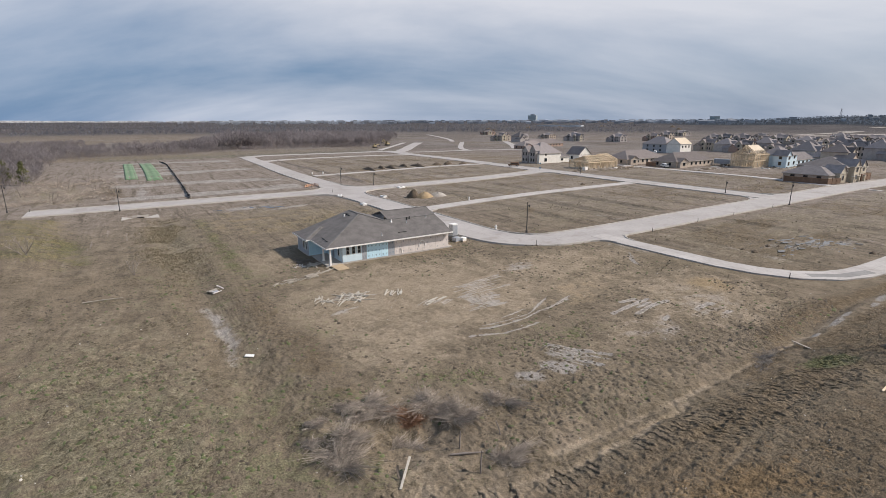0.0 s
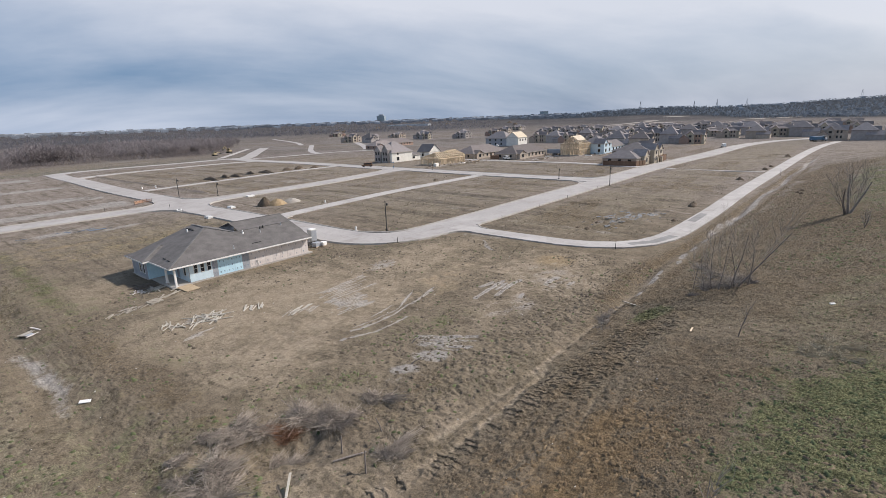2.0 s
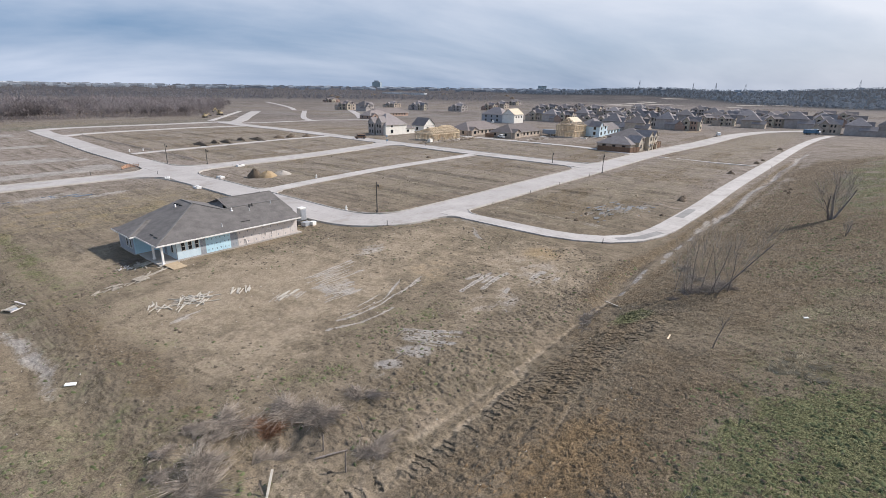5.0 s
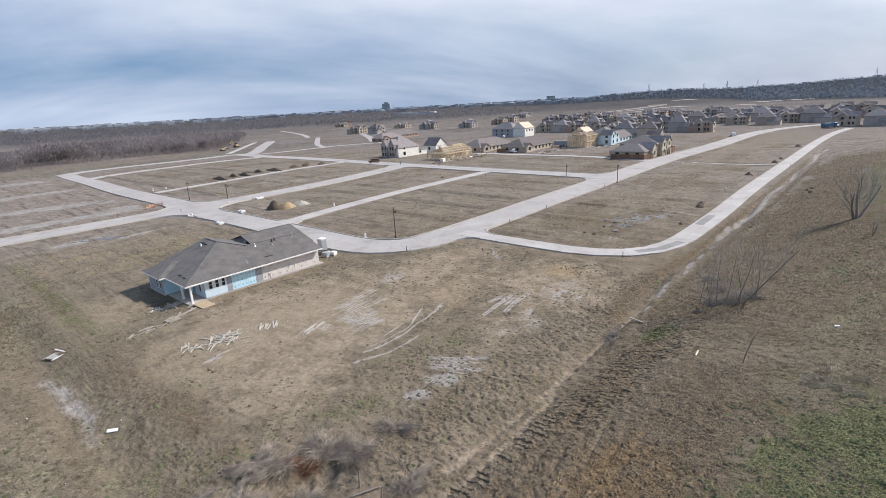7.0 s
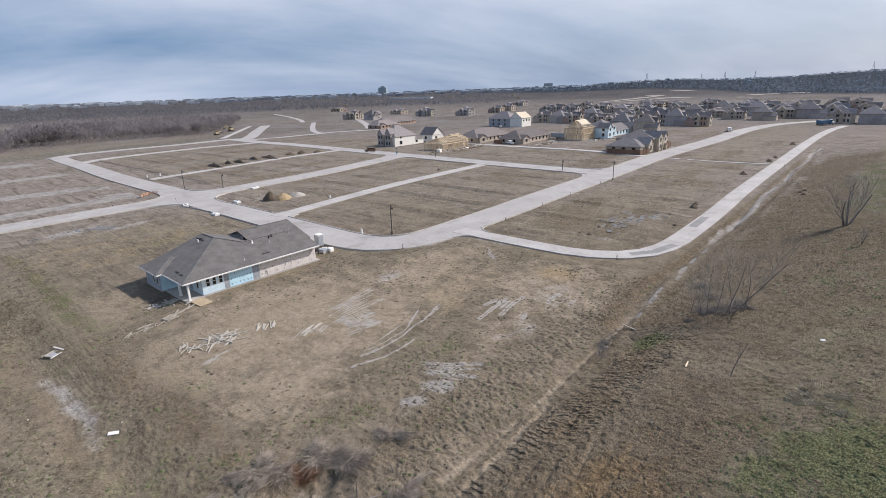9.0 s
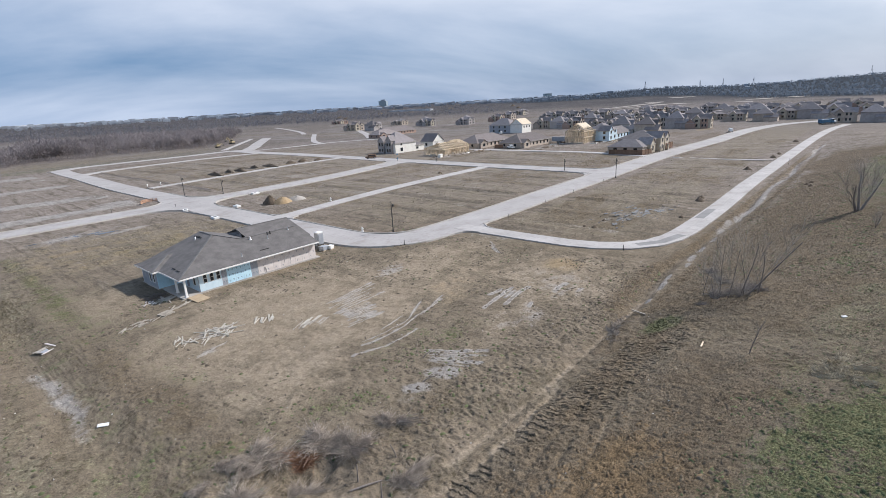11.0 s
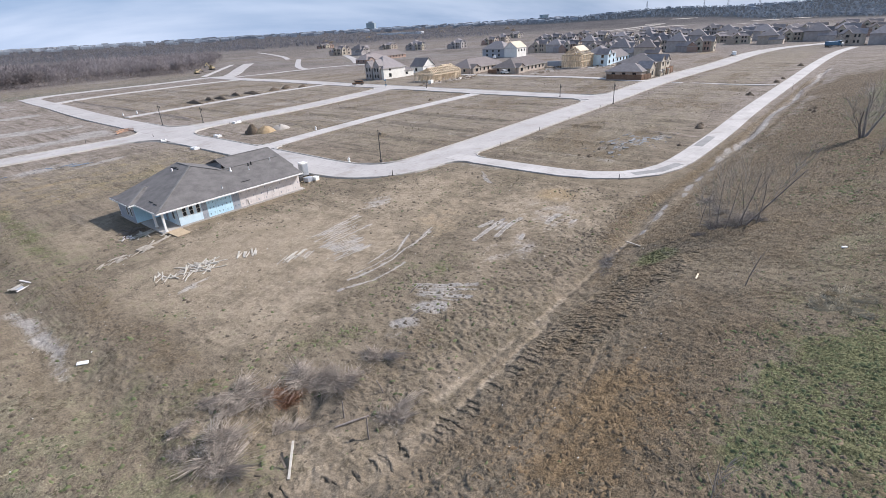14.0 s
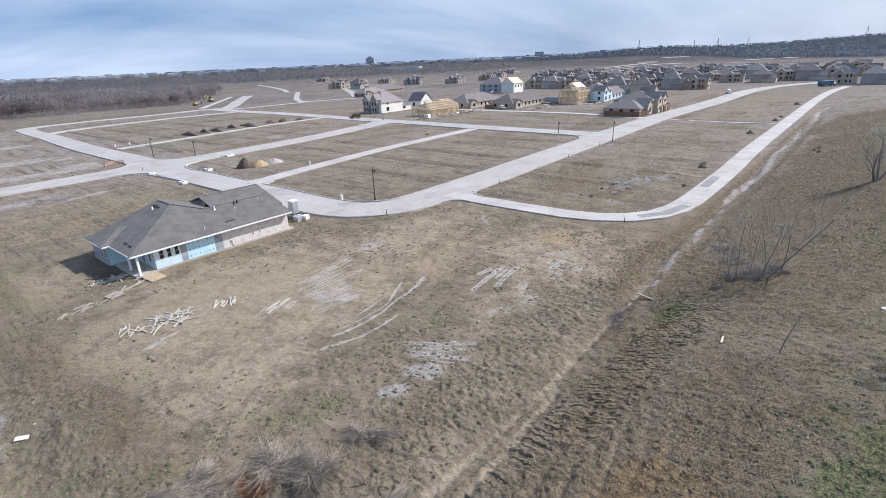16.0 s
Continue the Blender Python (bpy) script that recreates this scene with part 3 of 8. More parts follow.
def raw(name, verts, faces, mat, parent=None, label="", smooth_faces=False):
    mesh = bpy.data.meshes.new(name)
    mesh.from_pydata([tuple(v) for v in verts], [], [tuple(f) for f in faces])
    mesh.update()
    return link_mesh(name, mesh, mat, parent, label, smooth_faces)


def many_tris(name, points, mat, sides=3):
    """One mesh of many loose triangles or quads, from an array of corner points."""
    points = np.asarray(points, np.float32).reshape(-1, 3)
    n = len(points)
    mesh = bpy.data.meshes.new(name)
    mesh.vertices.add(n)
    mesh.vertices.foreach_set("co", points.ravel())
    mesh.loops.add(n)
    mesh.loops.foreach_set("vertex_index", np.arange(n, dtype=np.int32))
    mesh.polygons.add(n // sides)
    mesh.polygons.foreach_set("loop_start", np.arange(0, n, sides, dtype=np.int32))
    mesh.update(calc_edges=True)
    return link_mesh(name, mesh, mat)


def holder(name, m, label, category, group=""):
    ob = new(name)
    ob.matrix_basis = m
    return tagged(ob, label, category, group)


def box(bm, x0, x1, y0, y1, z0, z1):
    v = [bm.verts.new((x, y, z)) for z in (z0, z1) for x, y in ((x0, y0), (x1, y0), (x1, y1), (x0, y1))]
    for f in ((3, 2, 1, 0), (4, 5, 6, 7), (0, 1, 5, 4), (1, 2, 6, 5), (2, 3, 7, 6), (3, 0, 4, 7)):
        bm.faces.new([v[k] for k in f])
    return v


def boxed(*boxes):
    bm = bmesh.new()
    for b in boxes:
        box(bm, *b)
    return bm


def bevelled(bm, width):
    bmesh.ops.bevel(bm, geom=bm.edges[:], offset=width, segments=1, affect="EDGES")
    return bm


def beam(bm, a, b, w, h=None, sides=4):
    """A bar from a to b."""
    a, b = Vector(a), Vector(b)
    h = w if h is None else h
    d = (b - a).normalized()
    side = d.cross(Vector((0, 0, 1)))
    side = side.normalized() if side.length > 0.01 else Vector((1, 0, 0))
    up = side.cross(d)
    ring = []
    for p in (a, b):
        ring.append([bm.verts.new(p + side * (w / 2 * sx) + up * (h / 2 * sy)) for sx, sy in ((-1, -1), (1, -1), (1, 1), (-1, 1))])
    for k in range(4):
        bm.faces.new((ring[0][k], ring[0][(k + 1) % 4], ring[1][(k + 1) % 4], ring[1][k]))
    bm.faces.new(ring[0][::-1])
    bm.faces.new(ring[1])


def rod(bm, points, radii, sides=6):
    """A tapered tube along points."""
    rings = []
    for k, p in enumerate(points):
        p = Vector(p)
        d = (Vector(points[min(k + 1, len(points) - 1)]) - Vector(points[max(k - 1, 0)])).normalized()
        side = d.cross(Vector((0.31, 0.17, 0.93)))
        side = side.normalized() if side.length > 0.05 else Vector((1, 0, 0))
        up = side.cross(d)
        rings.append([bm.verts.new(p + (side * math.cos(a) + up * math.sin(a)) * radii[k]) for a in (2 * math.pi * j / sides for j in range(sides))])
    for r, s in zip(rings, rings[1:]):
        for j in range(sides):
            bm.faces.new((r[j], r[(j + 1) % sides], s[(j + 1) % sides], s[j]))
    bm.faces.new(rings[0][::-1])
    bm.faces.new(rings[-1])


# ---- ground ----
def grown(start, step, factor, end):
    got, x = [], start
    while abs(x) < abs(end):
        x += step
        step *= factor
        got.append(x)
    return got


def axis(pieces, low_end, high_end):
    lines = []
    for a, b, step in pieces:
        lines += list(np.arange(a, b, step))
    top = pieces[-1][1]
    low = grown(pieces[0][0], -pieces[0][2], 1.09, low_end)
    return np.array(sorted(low) + lines + [top] + grown(top, pieces[-1][2], 1.07, high_end))


xs = axis(((-70, -30, 1.8), (-30, -12, 0.8), (-12, 5, 0.25), (5, 33, 0.085), (33, 52, 0.12), (52, 70, 0.26), (70, 112, 0.8), (112, 260, 1.6)), -4000, 4800)
ys = axis(((-30, -5, 1.4), (-5, 11.5, 0.16), (11.5, 20, 0.095), (20, 31, 0.15), (31, 52, 0.18), (52, 112, 0.7), (112, 340, 1.9)), -3000, 4800)
gx, gy = np.meshgrid(xs, ys, indexing="ij")
gz = height(gx, gy)


def comb(n, x0, y0, x1, y1, long, tilt, seed):
    """Short parallel scrapes whose middles run from one place to another."""
    r = random.Random(seed)
    got = []
    for k in range(n):
        f = k / (n - 1)
        cx, cy, half = x0 + (x1 - x0) * f + r.uniform(-0.4, 0.4), y0 + (y1 - y0) * f, long * r.uniform(0.3, 0.6)
        a = radians(tilt + r.uniform(-3, 3))
        got.append(([(cx - half * math.cos(a), cy - half * math.sin(a)), (cx, cy + r.uniform(-0.05, 0.05)), (cx + half * math.cos(a), cy + half * math.sin(a))], r.uniform(0.10, 0.17), r.uniform(0.6, 0.95)))
    return got


# Pale scrapes and tyre marks of drying mud on the lot: line, half width, strength.
SCRAPES = comb(13, 32.4, 41.6, 33.8, 45.6, 4.2, -4, 1) + comb(8, 34.8, 46.2, 36.6, 49.8, 7.0, 6, 2) + comb(7, 44.6, 50.8, 46.6, 53.4, 4.0, -8, 3) + comb(6, 61.4, 44.4, 63.8, 47.2, 2.6, 55, 5)
SCRAPES += comb(5, 26.6, 46.8, 29.6, 45.4, 2.0, 25, 6) + comb(4, 17.4, 48.6, 19.0, 49.4, 2.4, 10, 7)
SCRAPES += [
    ([(25.8, 36.0), (29.3, 35.0), (31.8, 34.9), (33.7, 35.2)], 0.17, 0.9),
    ([(27.8, 37.0), (30.4, 36.7), (33.3, 36.8), (35.9, 37.5), (38.8, 37.9), (42.4, 39.2)], 0.19, 0.95),
    ([(28.4, 37.7), (31.4, 37.4), (34.4, 37.6), (36.6, 38.4)], 0.13, 0.7),
    ([(31.4, 38.2), (35.2, 38.9)], 0.14, 0.7),
    ([(35.6, 38.0), (37.7, 39.2), (39.7, 40.2)], 0.17, 0.85),
    ([(36.6, 37.3), (39.5, 37.9), (41.4, 38.4)], 0.17, 0.85),
    ([(30.8, 30.9), (32.3, 28.6), (34.2, 26.4)], 0.32, 0.95),
    ([(30.5, 30.2), (31.9, 28.0), (33.4, 25.9)], 0.20, 0.9),
    ([(30.1, 29.6), (31.1, 27.3), (31.9, 25.4)], 0.30, 0.95),
    ([(29.6, 28.9), (30.3, 27.2), (31.0, 25.9)], 0.14, 0.8),
    ([(42.1, 32.5), (45.6, 33.0), (49.0, 33.4)], 0.30, 0.95),
    ([(45.6, 34.3), (47.8, 34.1)], 0.36, 0.9),
    ([(44.3, 31.1), (47.5, 31.7), (50.5, 31.9)], 0.34, 0.95),
    ([(45.8, 32.2), (48.4, 32.6)], 0.24, 0.8),
    ([(50.9, 28.5), (52.4, 28.7), (54.2, 28.6)], 0.42, 0.9),
    ([(45.0, 28.4), (46.2, 28.8)], 0.30, 0.8),
    ([(52.4, 26.2), (53.6, 26.2)], 0.28, 0.8),
]


def strokes(x, y):
    """How strongly a scrape lies at each place."""
    shape = x.shape
    x, y = x.ravel(), y.ravel()
    got = np.zeros_like(x)
    for line, half, strength in SCRAPES:
        lx, ly = [p[0] for p in line], [p[1] for p in line]
        near = np.nonzero((x > min(lx) - 1) & (x < max(lx) + 1) & (y > min(ly) - 1) & (y < max(ly) + 1))[0]
        px, py = x[near], y[near]
        best = np.full(len(near), 9.0)
        for (ax, ay), (bx, by) in zip(line, line[1:]):
            dx, dy = bx - ax, by - ay
            f = np.clip(((px - ax) * dx + (py - ay) * dy) / (dx * dx + dy * dy), 0, 1)
            best = np.minimum(best, np.hypot(px - ax - f * dx, py - ay - f * dy))
        got[near] = np.maximum(got[near], strength * (1 - smooth(best, half * 0.6, half * 1.5)))
    return got.reshape(shape)


def woods_from(az):
    """How far off the dark woods begin, by bearing."""
    return np.interp(az, [55, 62, 70, 75, 80, 88, 105], [1900, 1750, 1750, 1450, 1200, 1060, 1000])


def cover(x, y):
    """What grows or lies on the ground: six masks between 0 and 1."""
    wob = (vnoise(x, y, 0.16, 11) - 0.5) * 5
    green = 0.40 * (1 - smooth(y + wob, 1, 9)) * smooth(x, 16, 26) * (1 - smooth(x, 70, 110))
    green = np.maximum(green, 0.80 * blob(x, y, 30.5, -1.2, 12, 5.2, -10))
    green = np.maximum(green, 0.80 * blob(x, y, 47.6, 14.8, 3.0, 1.6, -20))
    green = np.maximum(green, (0.38 + 0.35 * vnoise(x, y, 0.12, 77)) * (1 - smooth(x + 0.10 * (y - 90) + wob, -11, -4)) * smooth(y, 80, 90) * (1 - smooth(y, 128, 140)))
    green = np.maximum(green, 0.36 * blob(x, y, 20, 31, 3.5, 2.0, -30))
    green = np.maximum(green, 0.24 * blob(x, y, 8, 70, 12, 50))
    green = np.maximum(green, 0.5 * vnoise(x * 0.3, y, 0.3, 82) * blob(x, y, 28, 106, 20, 18))
    green = np.maximum(green, 0.55 * np.exp(-((x - 11.5) / 1.8) ** 2) * smooth(y, 62, 72) * (1 - smooth(y, 112, 124)))
    green = np.maximum(green, 0.50 * blob(x, y, -4, 34, 9, 22, 10))
    green = np.maximum(green, 0.24 * blob(x, y, 33, 33, 8, 4, -30))
    green = np.maximum(green, 0.42 * blob(x, y, 4, 30, 9, 12))
    green = np.maximum(green, 0.66 * blob(x, y, 150, -2, 60, 8))
    green = np.maximum(green, 0.40 * smooth(y, 330, 345) * (1 - smooth(y, 380, 420)) * smooth(x, 40, 60) * (1 - smooth(x, 170, 220)))
    green = np.maximum(green, 0.46 * smooth(y, 316, 330) * (1 - smooth(y, 366, 384)) * smooth(x, -30, -10) * (1 - smooth(x, 170, 190)))
    green = np.where(y < 14, green * (0.55 + 0.8 * vnoise(x, y, 0.3, 48)), green)
    bare = np.maximum(0.85 * blob(x, y, 27, 52, 18, 12, 12), 0.7 * blob(x, y, 52, 50, 14, 8))
    bare = np.maximum(bare, 0.75 * blob(x, y, 34, 43, 16, 6, 8))
    bare = np.maximum(bare, 0.7 * blob(x, y, 19, 38, 7, 6, 0))
    bare = np.maximum(bare, 0.5 * blob(x, y, 40, 28.5, 10, 2.4, 10))
    bare = np.maximum(bare, 0.72 * blob(x, y, 56, 31, 11, 9, 20))
    bare = np.maximum(bare, 0.6 * blob(x, y, 47, 43, 13, 7, 0))
    bare = np.maximum(bare, 0.5 * blob(x, y, 12.8, 22.2, 2.6, 1.6, -20))
    bare = np.maximum(bare, 0.6 * blob(x, y, 15, 74, 6, 9))
    track = 0 * x
    for way_x, way_y, deep in RUTS:
        track = np.maximum(track, np.exp(-((y - np.interp(x, way_x, way_y)) / 0.42) ** 2) * smooth(x, way_x[0] - 1, way_x[0] + 2) * (1 - smooth(x, way_x[-1] - 5, way_x[-1] + 2)))
    bare = np.maximum(bare, 0.95 * blob(x, y, 9.8, 28.6, 1.7, 1.2))
    bare = np.maximum(np.maximum(bare, np.where(x > 20, 0.70, 0.55) * track), 0.5 * blob(x, y, 12.5, 20.2, 4, 1.0, -14))
    bare = np.maximum(bare, 0.42 * smooth(x, 5, 9) * (1 - smooth(x, 31, 36)) * np.exp(-((y - np.interp(x, [5, 8, 11, 13, 17, 20, 26, 33], [21.2, 20.2, 19.0, 18.3, 17.3, 16.9, 16.4, 16.2])) / 1.1) ** 4))
    bare = np.maximum(bare, 0.5 * wheel_marks(x, y))
    mud = 0.55 * blob(x, y, 30.8, 28.4, 2.6, 1.7, -45)
    for cx, cy, rx, ry, turn in ((28.6, 26.6, 1.2, 0.8, -50), (25.4, 27.0, 1.4, 0.8, -40), (23.6, 26.6, 1.2, 0.6, 0), (33.0, 43.2, 1.8, 1.5, 10), (36.2, 48.2, 2.2, 1.0, 10), (45.6, 52.0, 2.2, 1.1, 0), (28, 46.2, 1.4, 0.5, 0), (18.2, 49.0, 1.3, 0.7, 10), (20.0, 53.0, 2.4, 0.8, -15)):
        mud = np.maximum(mud, 0.66 * blob(x, y, cx, cy, rx, ry, turn))
    mud = np.maximum(mud, 0.42 * np.maximum(blob(x, y, 54, 29.5, 8, 5, 20), blob(x, y, 42, 27.5, 6, 3, 0)))
    mud = mud * (0.35 + 1.05 * vnoise(x * 0.5 + y * 0.3, y, 1.2, 18))
    mud = np.maximum(mud, 0.9 * np.maximum(blob(x, y, 25, 127, 9, 3.0, 12), blob(x, y, 31, 122, 8, 1.4, 15)) * (0.5 + 0.7 * vnoise(x, y, 0.3, 80)))
    for cx, cy, rx, ry, turn in ((94, 36.4, 5.5, 3.0, 0), (89, 38.4, 2.5, 1.2, 0), (102, 33, 3.4, 1.4, 0)):
        mud = np.maximum(mud, 0.60 * blob(x, y, cx, cy, rx, ry, turn) * (0.3 + 1.0 * vnoise(x, y, 0.5, 63)))
    for cx, cy, rx, ry, turn in ((28.8, 27.2, 1.7, 1.1, -50), (25.5, 27.2, 1.3, 0.8, -40), (29.9, 29.2, 0.8, 0.4, -50)):
        mud = np.maximum(mud, blob(x, y, cx, cy, rx, ry, turn))
    # Long film of dried silt down the swale.
    swale_x = np.interp(y, [40, 45, 48, 51, 55, 58, 63], [5.2, 5.5, 6.4, 5.9, 6.0, 5.3, 4.8])
    mud = np.maximum(mud, 0.74 * np.exp(-((x - swale_x) / 0.95) ** 2) * smooth(y, 40, 47) * (1 - smooth(y, 57, 63)) * (0.75 + 0.4 * vnoise(x, y, 0.7, 64)))
    mud = np.maximum(mud, strokes(x, y) * (0.55 + 0.7 * vnoise(x, y, 0.9, 65)))
    # Pale wash along the ditch up to the alley.
    lane = np.interp(x, [48, 51, 56, 61, 66, 73, 84, 92], [19.2, 19.3, 19.1, 19.1, 19.0, 19.2, 19.2, 19.3])
    for cx, cy, rx, ry in ((54.6, 18.5, 1.3, 0.30), (60.0, 18.8, 1.9, 0.42), (63.1, 19.1, 1.5, 0.30), (69.0, 18.5, 1.3, 0.36), (73.1, 19.0, 1.9, 0.50), (78.3, 19.2, 2.0, 0.40), (84.5, 19.1, 2.0, 0.42), (97.7, 19.9, 2.4, 0.6), (101.7, 19.3, 2.6, 0.7)):
        mud = np.maximum(mud, 1.0 * blob(x, y, cx, cy, rx, ry, 4))
    mud = np.maximum(mud, 0.40 * np.exp(-((y - lane) / 0.7) ** 2) * smooth(x, 50, 56) * (1 - smooth(x, 84, 92)) * smooth(vnoise(x, y, 0.22, 66), 0.35, 0.7))
    strip = np.exp(-((y - 19.2 - 0.5 * np.sin(x * 0.15)) / 0.62) ** 2) * smooth(x, 84, 94) * (1 - smooth(x, 230, 290))
    mud = np.maximum(mud, strip * (0.55 + 0.6 * (vnoise(x, y, 0.09, 14) > 0.42)))
    mud = np.maximum(mud, 0.75 * blob(x, y, 2.6, 172, 1.6, 14, -3))
    rows = smooth(x, -10, 0) * (1 - smooth(x, 46, 50)) * smooth(y, 153, 160) * (1 - smooth(y, 300, 320))
    mud = np.maximum(mud, 0.95 * rows * smooth(vnoise(x * 0.13, y, 0.13, 15), 0.46, 0.64))
    rows = smooth(x, 62, 70) * (1 - smooth(x, 300, 330)) * smooth(y, 28, 34) * (1 - smooth(y, 310, 330))
    mud = np.maximum(mud, 0.42 * rows * smooth(vnoise(x, y * 0.35, 0.16, 16), 0.74, 0.95))
    straw = (0.45 - 0.25 * smooth(x, 56, 70)) * (1 - smooth(y + wob, 10, 17)) * smooth(x, 36, 50)
    straw = np.maximum(straw, 0.75 * blob(x, y, 5.5, 97, 4.0, 26))
    straw = np.maximum(straw, 0.55 * blob(x, y, -3, 38, 9, 24, 5))
    straw = np.maximum(straw, 0.52 * blob(x, y, 30, 108, 24, 20))
    straw = np.maximum(straw, 0.45 * smooth(x, 60, 75) * smooth(y, 66, 72) * (1 - smooth(y, 280, 330)) * (1 - smooth(x, 190, 210)))
    straw = np.maximum(straw, 0.5 * smooth(x, 72, 80) * smooth(y, 28, 34) * (1 - smooth(y, 52, 57)))
    straw = np.maximum(straw, 1.0 * blob(x, y, 41.5, 0.8, 2.6, 1.5, -20))
    straw = np.maximum(straw, 0.5 * smooth(y, 560, 600) * (vnoise(x, y, 0.006, 17) > 0.6))
    straw = np.maximum(straw, 0.8 * smooth(y, 548, 560) * (1 - smooth(y, 600, 625)) * (1 - smooth(x, 120, 170)))
    straw = np.maximum(straw, 0.72 * blob(x, y, -19, 182, 11, 26, 8))
    r, az = np.hypot(x, y), np.degrees(np.arctan2(x, y))
    fields = smooth(r, 380, 460) * (1 - smooth(r, 900, 980))
    tone = vnoise(az * 0.12, r * 0.024, 1.0, 61) * 0.7 + vnoise(az * 0.5, r * 0.08, 1.0, 62) * 0.3
    straw = np.maximum(straw, 0.85 * fields * smooth(tone, 0.56, 0.66))
    mud = np.maximum(mud, 0.6 * fields * smooth(tone, 0.68, 0.76))
    meadow = smooth(r, 600, 640) * (1 - smooth(r, 1000, 1080)) * (1 - smooth(az, 6, 10))
    straw = np.maximum(straw, 0.95 * meadow)
    straw = np.maximum(straw, 0.5 * (1 - smooth(x + 0.10 * (y - 90), -15, -8)) * smooth(y, 78, 88) * (1 - smooth(y, 128, 145)) * vnoise(x, y, 0.15, 76))
    dark = 0.62 * np.exp(-((y - 14.0 - 0.02 * x) / 4.0) ** 2) * smooth(x, 6, 20) * (1 - smooth(x, 55, 75))
    dark = np.maximum(dark, 0.66 * (1 - smooth(y + wob, 10, 17)) * smooth(x, 6, 16) * (1 - smooth(x, 36, 50)))
    # Dark litter under the thicket, with the stems' shade put into the mask.
    dark = np.maximum(dark, 0.95 * blob(x, y, 55.5, 11.0, 5.5, 3.0, -40))
    dark = np.maximum(dark, 0.8 * blob(x, y, 52.5, 16.6, 4, 1.2, -30))
    dark = np.maximum(dark, 0.75 * blob(x, y, 45, 18.5, 7, 1.3, 4))
    shoulder = np.interp(x, [44, 60, 70, 78, 92], [20.6, 21.4, 21.2, 20.5, 20.5])
    dark = np.maximum(dark, 0.72 * np.exp(-((y - shoulder) / np.interp(x, [44, 60, 70, 78], [1.2, 1.9, 1.6, 0.9])) ** 2) * smooth(x, 44, 52) * (1 - smooth(x, 190, 230)))
    dark = np.maximum(dark, 0.74 * np.exp(-((y - 17.3) / 1.1) ** 2) * smooth(x, 48, 54) * (1 - smooth(x, 190, 230)))
    dark = np.maximum(dark, 0.5 * blob(x, y, 11, 28, 4.5, 3.2, 0))
    dark = np.maximum(dark, 0.58 * blob(x, y, 11.2, 47, 2.6, 17, 3))
    dark = np.maximum(dark, (0.56 + 0.24 * smooth(x, 70, 100)) * (1 - smooth(y + wob, 14, 18)) * smooth(x, 38, 52) * (1 - smooth(x, 190, 230)))
    dark = np.maximum(dark, 0.36 * blob(x, y, 22, 24.5, 9, 2.5, 8))
    dark = np.maximum(dark, 0.20 * blob(x, y, -8, 70, 9, 8))
    dark = np.maximum(dark, 0.48 * smooth(x, 72, 80) * (1 - smooth(x, 300, 330)) * smooth(vnoise(x * 0.4, y, 0.14, 19), 0.5, 0.75) * (1 - smooth(y, 300, 330)) * smooth(y, 27, 33))
    line = np.interp(x, [-330, -20, 25, 64, 110, 160, 180, 230, 290], [372, 372, 382, 408, 420, 410, 410, 470, 560])
    belt = smooth(y - line, 0, 12) * (1 - smooth(y - line, 105, 140)) * (1 - smooth(x, 290, 320))
    dark = np.maximum(dark, 0.9 * np.maximum(belt, (1 - smooth(x, -46, -32)) * smooth(y, 195, 215) * (1 - smooth(y, 470, 500))))
    dark = np.maximum(dark, 0.5 * smooth(y, 310, 350) * (vnoise(x, y, 0.02, 22) > 0.5))
    dark = np.maximum(dark, 0.75 * fields * (1 - smooth(tone, 0.36, 0.46)))
    dark = np.maximum(dark, 0.6 * blob(x, y, -5, 178, 3.5, 24, 5))
    # Far woods on the plain and the ridge.
    r, az = np.hypot(x, y), np.degrees(np.arctan2(x, y))
    dark = np.maximum(dark, 0.95 * smooth(r, 1700, 2100) * smooth(az, 48, 62))
    dark = np.maximum(dark, 0.85 * smooth(r, 1300, 1600) * (vnoise(x, y, 0.0035, 20) > 0.42))
    # Strip darkened beside each lot ridge, its shade put into the cover.
    lot_shade = smooth(x, 66, 72) * (1 - smooth(x, 185, 195)) * smooth(y, 66, 70) * (1 - smooth(y, 128, 138)) * np.exp(-((x % 13.0 - 2.0) / 1.3) ** 2)
    lot_shade = np.maximum(lot_shade, smooth(x, 62, 66) * (1 - smooth(x, 140, 146)) * smooth(y, 156, 162) * (1 - smooth(y, 270, 280)) * np.exp(-((x % 13.0 - 6.2) / 1.3) ** 2))
    dark = np.maximum(dark, 0.62 * lot_shade)
    dark = dark * (1 - 0.85 * smooth(green, 0.3, 0.6)) * (1 - 0.8 * smooth(bare, 0.35, 0.7) * (x < 70))
    gold = np.maximum(0.8 * blob(x, y, 60.5, 32.5, 3.0, 3.0, -30), (0.42 + 0.40 * vnoise(x * 0.6 + y * 0.5, y, 0.6, 67)) * blob(x, y, 22, 9.4, 8, 3.6, -4))
    gold = np.maximum(gold, (0.15 + 0.4 * vnoise(x * 0.25, y, 0.35, 81)) * blob(x, y, 26, 108, 20, 18))
    gold = np.maximum(gold, 0.34 * (1 - smooth(x + 0.10 * (y - 90), -11, -4)) * smooth(y, 80, 90) * (1 - smooth(y, 128, 140)))
    gold = np.maximum(gold, 0.7 * np.maximum(blob(x, y, 330, 84, 14, 5), blob(x, y, 352, 92, 12, 4)))
    gold = np.maximum(np.maximum(gold, 0.7 * meadow), 0.3 * blob(x, y, 45, 40, 10, 5, 20))
